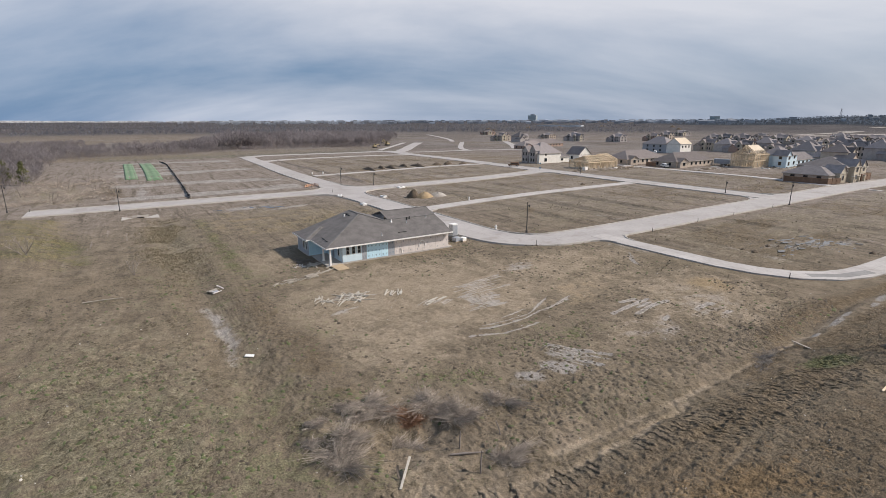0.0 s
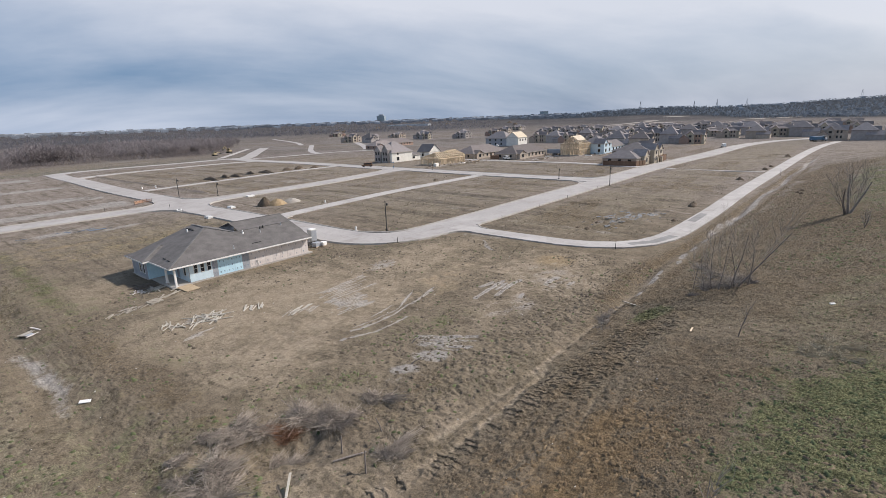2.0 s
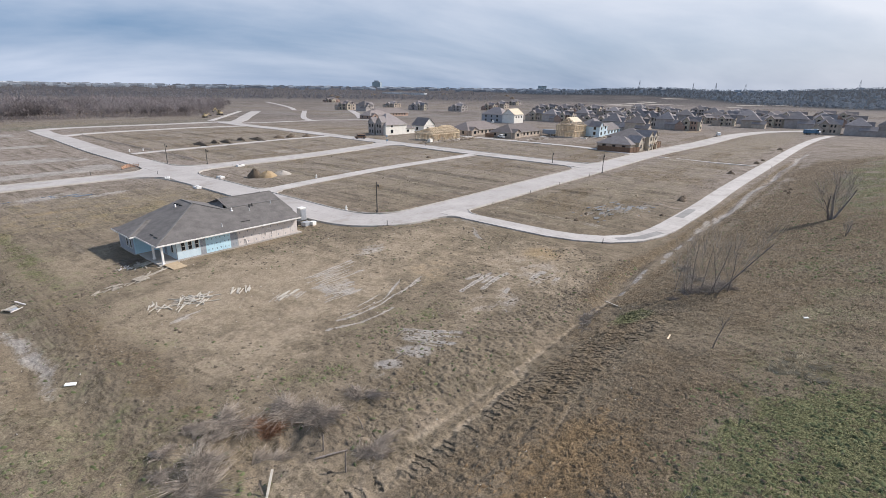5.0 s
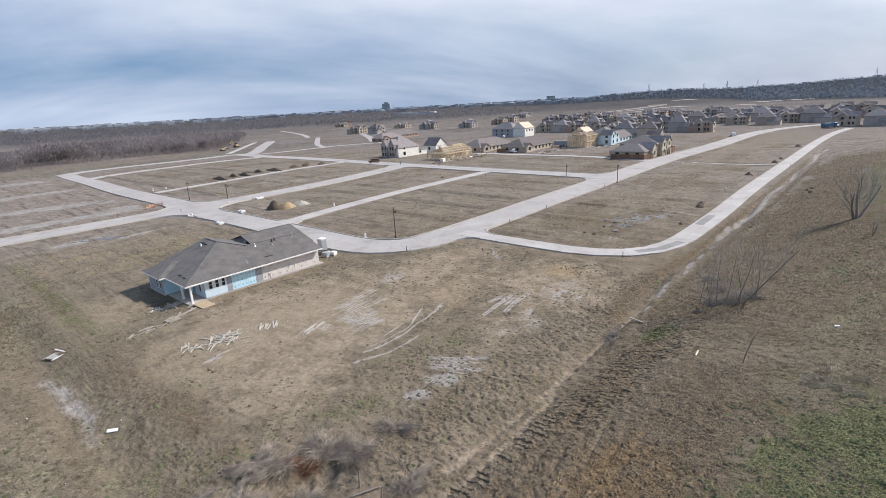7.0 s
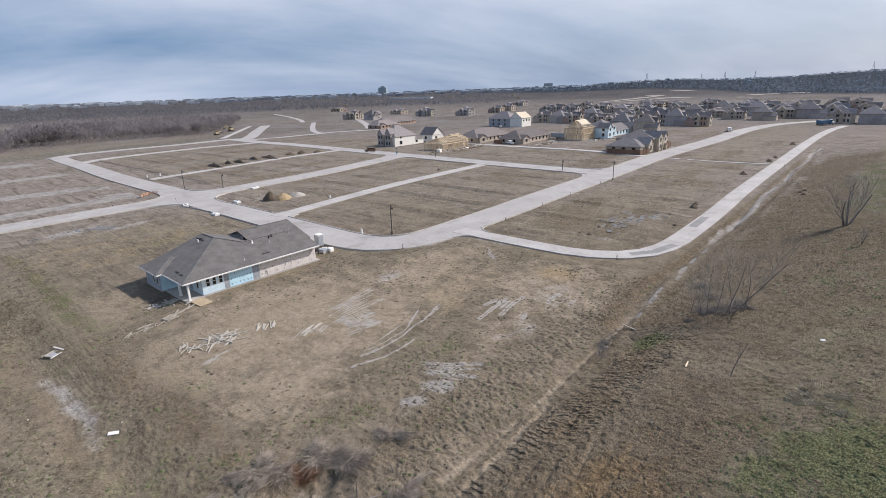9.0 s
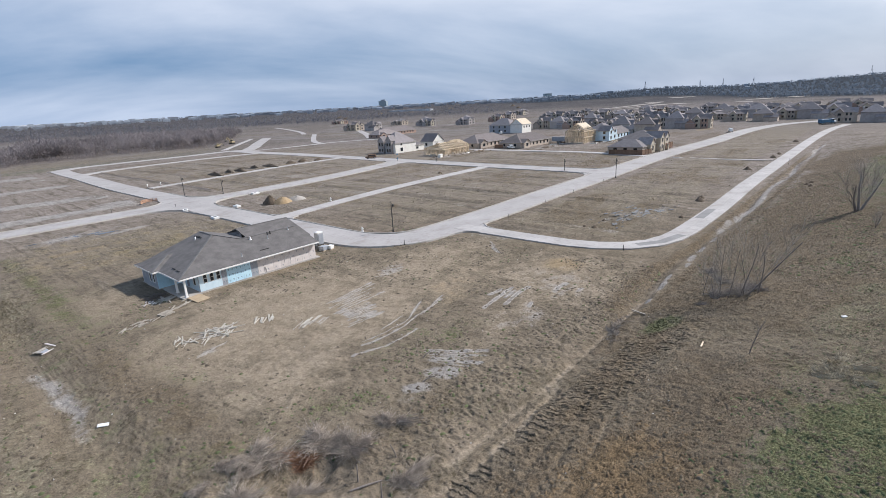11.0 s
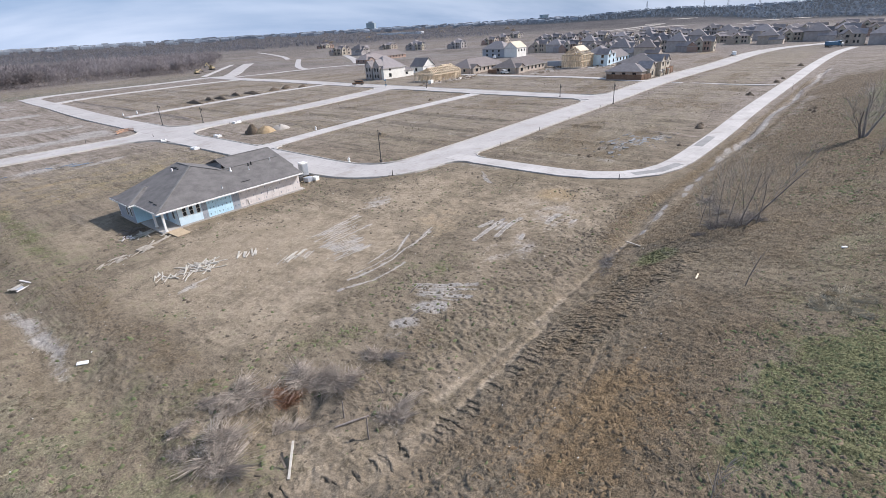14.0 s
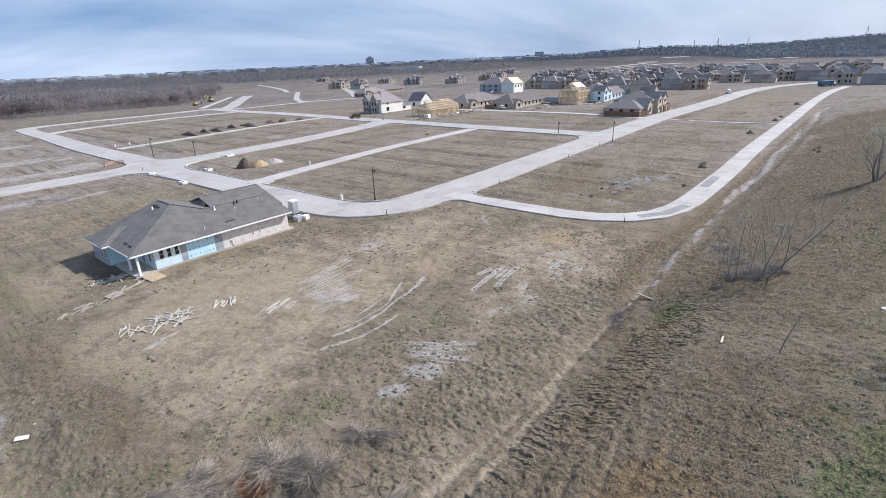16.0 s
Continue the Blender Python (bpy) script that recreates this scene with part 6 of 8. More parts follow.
# ---- the other houses ----
def add_window(parent, x, y, z, w, hh, face):
    """A framed pane on a wall that faces -y ('y') or -x ('x')."""
    if face == "y":
        frame_b = ((x - w / 2, x + w / 2, y - 0.06, y + 0.02, z - 0.08, z), (x - w / 2, x + w / 2, y - 0.06, y + 0.02, z + hh, z + hh + 0.08), (x - w / 2 - 0.08, x - w / 2, y - 0.06, y + 0.02, z - 0.08, z + hh + 0.08), (x + w / 2, x + w / 2 + 0.08, y - 0.06, y + 0.02, z - 0.08, z + hh + 0.08))
        pane_b = (x - w / 2, x + w / 2, y - 0.025, y + 0.02, z, z + hh)
    else:
        frame_b = ((x - 0.06, x + 0.02, y - w / 2, y + w / 2, z - 0.08, z), (x - 0.06, x + 0.02, y - w / 2, y + w / 2, z + hh, z + hh + 0.08), (x - 0.06, x + 0.02, y - w / 2 - 0.08, y - w / 2, z - 0.08, z + hh + 0.08), (x - 0.06, x + 0.02, y + w / 2, y + w / 2 + 0.08, z - 0.08, z + hh + 0.08))
        pane_b = (x - 0.025, x + 0.02, y - w / 2, y + w / 2, z, z + hh)
    f = part("window", boxed(*frame_b), KERB, parent)
    part("pane", boxed(pane_b), DARK_GLASS, f)


def block(parent, x0, x1, y0, y1, z1, walls, roof, pitch, kind="hip", along="x", over=0.4, z0=0.0):
    """A storey block: walls and the roof over it."""
    part("wall", boxed((x0, x1, y0, y1, z0, z1)), walls, parent)
    bm = bmesh.new()
    if kind == "hip":
        hip_roof(bm, x0 - over, x1 + over, y0 - over, y1 + over, z1 - 0.05, pitch)
    else:
        gable_roof(bm, x0 - over, x1 + over, y0 - over, y1 + over, z1 - 0.05, pitch, along)
    part("roof", bm, roof, parent)
    if kind == "gable":
        for e in (0, 1):
            bm = bmesh.new()
            gable_wall(bm, x0 - over, x1 + over, y0 - over, y1 + over, z1, pitch, along, over + 0.02, (e,))
            part("gable", bm, walls, parent)
    part("fascia", boxed((x0 - over, x1 + over, y0 - over - 0.03, y0 - over, z1 - 0.25, z1 - 0.04)), KERB, parent)
    part("fascia", boxed((x0 - over - 0.03, x0 - over, y0 - over, y1 + over, z1 - 0.25, z1 - 0.04)), KERB, parent)


def two_storey(name, label, walls, second, roof, seed):
    r = random.Random(seed)
    h = holder(name, pose(0, 0, 0), label, "house", "houses of the estate")
    w, d = 12.0, 11.0
    pitch = r.uniform(0.55, 0.68)
    block(h, -w / 2, w / 2, -d / 2, d / 2, 5.5, walls, roof, pitch)
    side = r.choice((-1, 1))
    gx = side * 2.9
    front = -d / 2 - 1.6
    block(h, gx - 2.5, gx + 2.5, front, 0, 5.2, second, roof, 0.95, "gable", "y", 0.3)
    block(h, -gx - 1.8, -gx + 1.6, -d / 2 - 0.7, 0, 4.9 + 0.5 * r.random(), walls, roof, 1.1, "gable", "y", 0.25)
    # A gable to the side and a low garage wing.
    block(h, -w / 2 - 1.2, 0, -1.2, 3.2, 5.1, second, roof, 0.95, "gable", "x", 0.3)
    block(h, -w / 2 - 3.2, -1, d / 2 - 4.2, d / 2 + 1.6, 2.8 + 0.5 * r.random(), walls, roof, 0.7, "gable", "x", 0.3)
    for z in (1.0, 3.7):
        for y in (-4.2, -2.4):
            add_window(h, -w / 2, y, z, 0.9, 1.4, "x")
        add_window(h, -w / 2 - 1.2, 1.0, z, 1.6, 1.4, "x")
        add_window(h, -gx, -d / 2 - 0.7, z, 1.5, 1.4, "y")
    for z in (1.0, 3.5):
        add_window(h, gx, front, z, 1.9, 1.4, "y")
    part("door", boxed((gx - side * 3.3 - 0.5, gx - side * 3.3 + 0.5, -d / 2 - 0.05, -d / 2 + 0.02, 0.1, 2.3)), FENCE, h, "brown front door")
    part("chimney", boxed((w / 2 - 1.2, w / 2 - 0.3, 0.5, 1.7, 5.0, 8.2)), walls, h)
    return h


def one_storey(name, label, walls, roof, w, d, pitch=0.55):
    h = holder(name, pose(0, 0, 0), label, "house", "houses of the estate")
    block(h, -w / 2, w / 2, -d / 2, d / 2, 2.75, walls, roof, pitch)
    block(h, -w / 2 + 1.0, -w / 2 + 6.5, -d / 2 - 1.5, 0, 2.7, walls, roof, pitch, "gable", "y", 0.35)
    for x in np.arange(-w / 2 + 8.5, w / 2 - 1, 3.4):
        add_window(h, float(x), -d / 2, 0.9, 1.3, 1.3, "y")
    for y in (-d / 4, d / 4):
        add_window(h, -w / 2, y, 0.9, 1.2, 1.3, "x")
    add_window(h, -w / 2 + 3.7, -d / 2 - 1.5, 0.9, 1.8, 1.4, "y")
    return h


KINDS = [
    two_storey("house", "two-storey tan brick house with a steep brown roof", BRICK_TAN, STONE, SHINGLE_BROWN, 1),
    two_storey("house", "two-storey grey brick house with a steep grey roof", BRICK_GREY, BRICK_GREY, SHINGLE_GREY, 2),
    two_storey("house", "two-storey red brick house with a steep brown roof", BRICK_RED, STONE, SHINGLE_BROWN, 3),
    two_storey("house", "two-storey grey brick house with cream stone gable", BRICK_GREY, STONE, SHINGLE_GREY, 4),
    two_storey("house", "two-storey tan brick house with a grey hipped roof", BRICK_TAN, BRICK_TAN, SHINGLE_GREY, 6),
]
first_used = set()


def set_house(kind, x, y, wide, tall, turn):
    """The house's near side stands at x, y."""
    away = Vector((x, y, 0)).normalized() * 5.0
    m = pose(x + away.x, y + away.y, min(hz(x, y), hz(x + away.x, y + away.y)), 0, 0, turn)
    base = KINDS[kind]
    sx, sz = min(1.45, max(0.72, wide / 13.5)), min(1.3, max(0.75, tall / 10.6))
    if kind in first_used:
        ob = copy_thing(base, m)
    else:
        first_used.add(kind)
        ob = base
        ob.matrix_basis = m
    ob.scale = (sx, 0.5 + 0.5 * sx, sz)


NEAR_ROW = [
    (0, 350.9, 203.1, 11.9, 11.5, 0), (1, 349.5, 190, 12.5, 10.4, 90), (3, 482, 264, 13, 12, 0), (1, 475, 244, 16, 11.7, 0), (2, 348, 177, 11, 11, 0), (4, 614, 296, 14, 9.5, 0),
    (1, 391, 184, 13.6, 10.4, 90), (0, 356, 161, 11.5, 8.5, 0), (3, 501, 225, 19, 12, 0), (2, 335, 141, 12, 9, 0), (4, 495, 207, 14.7, 9, 0), (1, 287.5, 116, 12.2, 11.8, 90),
]
MIDDLE_ROW = [
    (0, 283, 101, 12, 12, 90), (2, 531, 211, 12, 9, 0), (0, 371, 133.5, 12, 10.2, 0), (3, 480, 171, 12, 12.2, 90), (1, 434, 348, 15, 11, 0), (2, 491, 347, 14, 11, 0), (4, 533, 360, 15, 12, 0),
    (3, 417, 387, 10, 11, 0), (1, 381, 135, 12, 12.5, 0), (4, 349, 115.6, 12, 12.5, 0), (1, 339, 103, 12, 12, 90), (2, 338, 88.5, 12, 11.2, 0), (0, 468, 139, 15, 12, 0), (3, 420, 114.5, 15, 12, 90),
]
FAR_ROW = [
    (0, 429, 101, 17, 8.8, 0), (1, 571, 143, 18, 11.8, 0), (4, 485, 110, 14.6, 12, 90), (3, 455, 92, 14, 12, 0), (1, 450, 78, 16, 12, 90), (2, 500, 80, 16, 12, 0), (0, 425, 57, 16, 11, 0), (1, 421, 43, 15, 12, 90),
    (3, 428, 30, 16, 13, 0), (4, 375, 23.2, 13, 11.5, 0), (1, 374, 9, 13, 11, 90), (0, 577, 40, 18, 11.6, 0), (2, 566, 24, 18, 11.3, 0), (1, 379, -5, 13, 12, 0), (0, 390, -20, 14, 12, 0),
]
BACK_ROW = [
    (1, 505, 288, 14, 10, 0), (3, 515, 268, 14, 10, 90), (2, 498, 236, 14, 10, 0), (4, 470, 191, 14, 10, 90), (0, 465, 172, 14, 10, 0), (1, 442, 155, 14, 10, 0), (2, 417, 140, 13, 9.5, 90), (4, 369, 152, 13, 9.5, 0), (3, 402, 160, 13, 9.5, 90),
    (2, 583, 197, 15, 10, 0), (1, 610, 150, 15, 10, 90), (3, 598, 112, 15, 10, 0), (4, 540, 104, 15, 10, 0), (0, 530, 70, 15, 10, 90), (2, 556, 58, 15, 10, 0), (1, 470, 66, 14, 10, 0), (3, 450, 98, 14, 10, 90), (0, 408, 84, 13, 10, 0), (4, 400, 66, 13, 10, 90),
]
LEFT_ROW = [(0, 356, 441, 16, 12, 0), (1, 353, 409, 15, 11.5, 90), (4, 457, 474, 16, 9, 0), (1, 425, 400, 14, 11.5, 0), (2, 527, 689, 20, 9, 0), (3, 690, 443, 18, 10, 0), (1, 708, 452, 18, 10, 90), (0, 560, 250, 15, 10, 90), (2, 600, 190, 16, 10, 0), (4, 640, 230, 16, 10, 90), (1, 545, 165, 15, 10, 0), (3, 520, 60, 16, 11, 0), (0, 470, 50, 14, 10, 90), (2, 470, 15, 15, 11, 0), (1, 450, -10, 15, 11, 0)]
for row in (NEAR_ROW, MIDDLE_ROW, FAR_ROW, LEFT_ROW, BACK_ROW):
    for kind, x, y, wide, tall, turn in row:
        set_house(kind, x, y, wide, tall, turn)

for x, y, w, d, walls, roof, label in ((218, 163.5, 29, 13, BRICK_TAN, SHINGLE_BROWN, "low tan brick house with a wide dark roof"), (222.5, 140.5, 29, 12.5, BRICK_TAN, SHINGLE_BROWN, "low tan brick house with wide dark roof beside a pickup"), (303, 323, 40, 13, BRICK_RED, SHINGLE_BROWN, "long low brick house with a dark roof"), (270, 300, 22, 12, BRICK_RED, SHINGLE_BROWN, "low red brick house with a dark roof")):
    h = one_storey("house", label, walls, roof, w, d)
    h.matrix_basis = pose(x, y, 0)

# White house at the far crossing.
h = holder("house", pose(184.5, 192.5, 0), "two-storey house with grey stone front and white side walls", "house", "houses of the estate")
block(h, -10.3, 4.5, -6.2, 6.2, 5.0, STUCCO, SHINGLE_GREY, 0.8)
block(h, 4.5, 10.8, -6.0, 5.0, 3.0, STUCCO, SHINGLE_GREY, 0.45)
block(h, -11.6, -8.0, -4.6, -0.8, 6.4, BRICK_GREY, SHINGLE_GREY, 1.3, "gable", "x", 0.25)
block(h, -11.4, -8.0, 1.2, 5.4, 5.8, BRICK_GREY, SHINGLE_GREY, 1.2, "gable", "x", 0.25)
for y in (-3.6, -1.8, 2.2, 4.2):
    for z in (0.9, 3.7):
        add_window(h, -11.6 if y < 0 else -11.4, y, z, 1.0, 1.5, "x")
add_window(h, -6.0, -6.2, 0.9, 1.6, 1.6, "y")
add_window(h, -6.0, -6.2, 3.8, 1.0, 1.2, "y")
add_window(h, 5.6, -6.0, 1.0, 1.6, 1.0, "y")
h = holder("house", pose(208, 191, 0), "small white-fronted house with a steep gable", "house", "houses of the estate")
block(h, -5, 4, -4, 5, 3.4, STUCCO, SHINGLE_GREY, 0.85, "gable", "y", 0.3)
add_window(h, -2, -4, 1.0, 1.4, 1.5, "y")
add_window(h, -5, 1.0, 1.0, 1.4, 1.5, "x")

# Two-storey house in wrap, half of it with a boarded roof.
h = holder("house", pose(313, 213, 0), "two-storey house wrapped in white with a bare board roof", "house", "houses of the estate")
block(h, -6, 6, -16.5, -6.5, 6.0, STUCCO, OSB, 0.75, "gable", "x", 0.3)
block(h, -6, 7, -6.5, 12, 5.6, SHEATH_GREY, SHINGLE_GREY, 0.7)
for y in (-2, 3, 8):
    add_window(h, -6, y, 3.6, 1.3, 1.4, "x")
    add_window(h, -6, y, 0.9, 1.3, 1.4, "x")
for x in (-3.5, 0, 3.5):
    add_window(h, x, -16.5, 3.6, 1.2, 1.3, "y")

# Blue wrapped house with a low wing.
h = holder("house", pose(255, 114, 0), "two-storey house in pale blue wrap with grey roof", "house", "houses of the estate")
block(h, -6, 6.5, -5, 6, 5.4, FOIL_PALE, SHINGLE_GREY, 0.62)
block(h, -6.8, -2.2, -6.6, -1, 5.2, FOIL_PALE, SHINGLE_GREY, 1.0, "gable", "y", 0.3)
block(h, 6.5, 25, -4.6, 5, 2.9, FOIL_PALE, SHINGLE_GREY, 0.6, "gable", "x", 0.3)
for z in (1.0, 3.7):
    add_window(h, -4.5, -6.6, z, 1.4, 1.5, "y")
    add_window(h, 0.5, -5, z, 1.3, 1.5, "y")
    add_window(h, 4.0, -5, z, 1.3, 1.5, "y")
    add_window(h, -6.8, -4.0, z, 1.2, 1.5, "x")
for x in (10, 14, 18, 22):
    add_window(h, x, -4.6, 1.0, 1.4, 1.3, "y")

# Brick house at the corner behind a fence.
h = holder("house", pose(207, 77, 0), "large two-storey tan brick and stone house with steep grey roofs", "house", "houses of the estate")
block(h, -2, 12, -6.5, 8, 5.0, BRICK_TAN, SHINGLE_GREY, 0.42)
block(h, 1.0, 5.4, -8.2, -2, 5.3, STONE, SHINGLE_GREY, 0.95, "gable", "y", 0.3)
block(h, 7.0, 11.5, -8.0, -2, 4.9, STONE, SHINGLE_GREY, 0.95, "gable", "y", 0.3)
block(h, -11.5, -2, -5.6, 8, 2.8, BRICK_TAN, SHINGLE_GREY, 0.52)
block(h, -6.5, -1.5, -7.0, -2, 3.4, STONE, SHINGLE_GREY, 0.9, "gable", "y", 0.3)
for x in (-4, 3.2, 9.2):
    for z in (0.9, 3.4):
        if z < 3 or x > 0:
            add_window(h, x, -8.2 if x == 3.2 else (-8.0 if x > 5 else -7.0), z, 1.5, 1.5, "y")
for y in (-3, 1, 5):
    add_window(h, -11.5, y, 0.9, 1.4, 1.4, "x")
    add_window(h, -2, y, 3.5, 1.2, 1.1, "x") if y > 4 else None


def fence_run(points, label, tall=1.9):
    h = holder("fence", pose(points[0][0], points[0][1], 0), label, "fence", "garden fences")
    ox, oy = points[0]
    for (x0, y0), (x1, y1) in zip(points, points[1:]):
        run = math.hypot(x1 - x0, y1 - y0)
        n = max(1, round(run / 2.4))
        for k in range(n):
            a, b = k / n, (k + 1) / n
            pa, pb = (x0 + (x1 - x0) * a - ox, y0 + (y1 - y0) * a - oy), (x0 + (x1 - x0) * b - ox, y0 + (y1 - y0) * b - oy)
            bm = bmesh.new()
            beam(bm, (*pa, 0.1 + tall / 2), (*pb, 0.1 + tall / 2), 0.06, tall - 0.1)
            part("panel", bm, FENCE, h)
            bm = bmesh.new()
            box(bm, pa[0] - 0.1, pa[0] + 0.1, pa[1] - 0.1, pa[1] + 0.1, 0, tall + 0.15)
            part("post", bm, FENCE, h)


fence_run([(192, 83), (192, 70), (199, 69)], "red-brown cedar fence round the corner house")
fence_run([(214, 68.6), (222, 68.6), (222, 84)], "red-brown cedar fence beside the corner house", 2.4)
fence_run([(206, 148), (206, 143)], "short brown board fence beside a low house")
for x in (205.5, 210, 214.5):
    p = holder("gate_pier", pose(x, 68.0, 0), "cream stone pier in the garden wall", "pier", "stone piers")
    part("shaft", boxed((-0.35, 0.35, -0.35, 0.35, 0, 2.0)), STONE, p)
    part("cap", bevelled(boxed((-0.45, 0.45, -0.45, 0.45, 2.0, 2.2)), 0.05), KERB, p)


# Houses that are still open framing.
stud_mesh = {}


def stud(parent, a, b, w=0.22):
    """One length of lumber, sharing its mesh with all others."""
    a, b = Vector(a), Vector(b)
    if "stud" not in stud_mesh:
        m = bpy.data.meshes.new("stud")
        bm = boxed((-0.5, 0.5, -0.5, 0.5, 0, 1))
        bm.to_mesh(m)
        bm.free()
        m.materials.append(LUMBER)
        stud_mesh["stud"] = m
    ob = new("stud", stud_mesh["stud"])
    d = b - a
    ob.parent = parent
    ob.matrix_basis = Matrix.Translation(a) @ d.to_track_quat("Z", "Y").to_matrix().to_4x4() @ Matrix.Diagonal((w, w, d.length, 1))


def framing(x, y, w, d, storeys, label, deck):
    h = holder("house", pose(x, y, 0), label, "house", "houses in framing")
    part("slab", boxed((-w / 2 - 0.2, w / 2 + 0.2, -d / 2 - 0.2, d / 2 + 0.2, -0.3, 0.15)), KERB, h)
    step = 0.8
    for s in range(storeys):
        z0, z1 = 0.15 + 2.9 * s, 2.85 + 2.9 * s
        lines = [((-w / 2, -d / 2), (w / 2, -d / 2)), ((-w / 2, d / 2), (w / 2, d / 2)), ((-w / 2, -d / 2), (-w / 2, d / 2)), ((w / 2, -d / 2), (w / 2, d / 2)), ((-w / 6, -d / 2), (-w / 6, d / 2)), ((-w / 2, 0), (w / 2, 0))]
        for (ax, ay), (bx, by) in lines:
            n = max(2, round(math.hypot(bx - ax, by - ay) / step))
            for k in range(n + 1):
                px, py = ax + (bx - ax) * k / n, ay + (by - ay) * k / n
                stud(h, (px, py, z0), (px, py, z1))
            stud(h, (ax, ay, z1), (bx, by, z1), 0.3)
            stud(h, (ax, ay, z0), (bx, by, z0), 0.16)
    top = 0.15 + 2.9 * storeys
    if deck:
        for k in range(13):
            px = -w / 2 + w * k / 12
            inset = 0.22 * d if k in (0, 12) else 0.0
            stud(h, (px, -d / 2 + inset, top), (px * 0.85, 0, top + 3.6), 0.16)
            stud(h, (px, d / 2 - inset, top), (px * 0.85, 0, top + 3.6), 0.16)
        stud(h, (-w / 2 * 0.85, 0, top + 3.6), (w / 2 * 0.85, 0, top + 3.6), 0.2)
        bm = bmesh.new()
        slab_poly(bm, [(-w / 2 * 0.5, -d / 2 * 0.6, top + 1.5), (w / 2 * 0.9, -d / 2 * 0.6, top + 1.5), (w / 2 * 0.85, -0.1, top + 3.75), (-w / 2 * 0.6, -0.1, top + 3.75)], 0.03)
        part("roof_deck", bm, OSB, h, "bare board roof deck")
    else:
        r = random.Random(3)
        for k in range(14):
            px = -w / 2 + w * k / 13
            stud(h, (px, -d / 2, top + 0.1), (px + r.uniform(-1, 1), d / 2, top + r.uniform(0.1, 0.9)), 0.28)
            # Rafters up to a short ridge.
            for side in (-1, 1):
                stud(h, (px, side * d / 2, top + 0.1), (px * 0.62, 0, top + 2.3), 0.24)
        for k in range(3):
            z = 0.7 + 0.8 * k
            stud(h, (-w / 2 * (1 - 0.12 * k), -d / 2 * (1 - z / 2.4), top + z), (w / 2 * (1 - 0.12 * k), -d / 2 * (1 - z / 2.4), top + z), 0.18)
        stud(h, (-w / 2 * 0.62, 0, top + 2.3), (w / 2 * 0.62, 0, top + 2.3), 0.26)
        for k in range(7):
            a = (r.uniform(-w / 2, w / 2), -d / 2 - r.uniform(0.1, 1.0), 0.2)
            stud(h, a, (a[0] + r.uniform(-3, 3), -d / 2, top + r.uniform(-0.6, 0.4)), 0.3)
    return h


framing(180, 157, 19, 11, 1, "single-storey house of bare yellow timber framing with open rafters", False)
framing(193, 163, 10, 9, 1, "single-storey wing of bare yellow timber framing", False)
framing(242, 120, 13, 10, 2, "two-storey timber frame with bare board roof", True)

stack = holder("lumber_stack", pose(164.6, 147.8, 0.1, 0, 0, 15), "stack of pale lumber wrapped beside the framing", "lumber")
part("load", bevelled(boxed((-1.2, 1.2, -0.7, 0.7, 0.15, 1.5)), 0.05), STUCCO, stack)
part("bearer", boxed((-1.0, -0.8, -0.7, 0.7, 0, 0.15), (0.8, 1.0, -0.7, 0.7, 0, 0.15)), LUMBER, stack)
for k, (x, y, w) in enumerate(((196, 149, 4), (185, 148.5, 3), (191, 147.5, 2.4), (244, 108, 3), (250, 105.5, 2.5), (236, 110, 3), (262, 107, 3), (228, 128, 3))):
    p = holder("building_pack", pose(x, y, hz(x, y), 0, 0, 20 * k), "low pack of pale building boards on the ground", "lumber", "packs of boards")
    for j in range(3):
        part("board", boxed((-w / 2, w / 2, -0.5 + 0.34 * j, -0.2 + 0.34 * j, 0.02, 0.35)), STUCCO if k % 2 else PLYWOOD, p)


# ---- vehicles and machines ----
def wheel(parent, x, y, r):
    bm = bmesh.new()
    rod(bm, [(x, y - 0.12, r), (x, y + 0.12, r)], [r, r], 12)
    t = part("wheel", bm, BLACK, parent)
    bm = bmesh.new()
    rod(bm, [(x, y - 0.14, r), (x, y + 0.14, r)], [r * 0.55, r * 0.55], 8)
    part("rim", bm, GREY_PAINT, t)


def pickup(x, y, turn, paint, label, van=False):
    p = holder("car", pose(x, y, max(hz(x, y), 0.1), 0, 0, turn), label, "car", "parked vehicles")
    part("body", bevelled(boxed((-2.5, 2.5, -0.9, 0.9, 0.4, 1.05)), 0.08), paint, p)
    if van:
        part("cabin", bevelled(boxed((-2.3, 1.4, -0.85, 0.85, 1.05, 1.95)), 0.15), paint, p)
        part("windows", boxed((-2.0, 1.2, -0.87, 0.87, 1.3, 1.7)), DARK_GLASS, p)
    else:
        part("cabin", bevelled(boxed((-0.7, 1.1, -0.82, 0.82, 1.05, 1.8)), 0.15), paint, p)
        part("windows", boxed((-0.6, 1.0, -0.84, 0.84, 1.2, 1.6)), DARK_GLASS, p)
        part("bed", boxed((-2.45, -0.75, -0.7, 0.7, 1.06, 1.1)), BLACK, p)
    for wx in (-1.6, 1.6):
        for wy in (-0.85, 0.85):
            wheel(p, wx, wy, 0.38)


pickup(206.0, 138.5, 60, WHITE, "white pickup parked beside a low brick house")
pickup(306.5, 65.3, 20, WHITE, "white van parked at the street side", True)
pickup(153.2, 181.0, 150, FENCE, "dark red car parked at the cross street", True)
pickup(296, 207, 30, WHITE, "white pickup near the wrapped house")

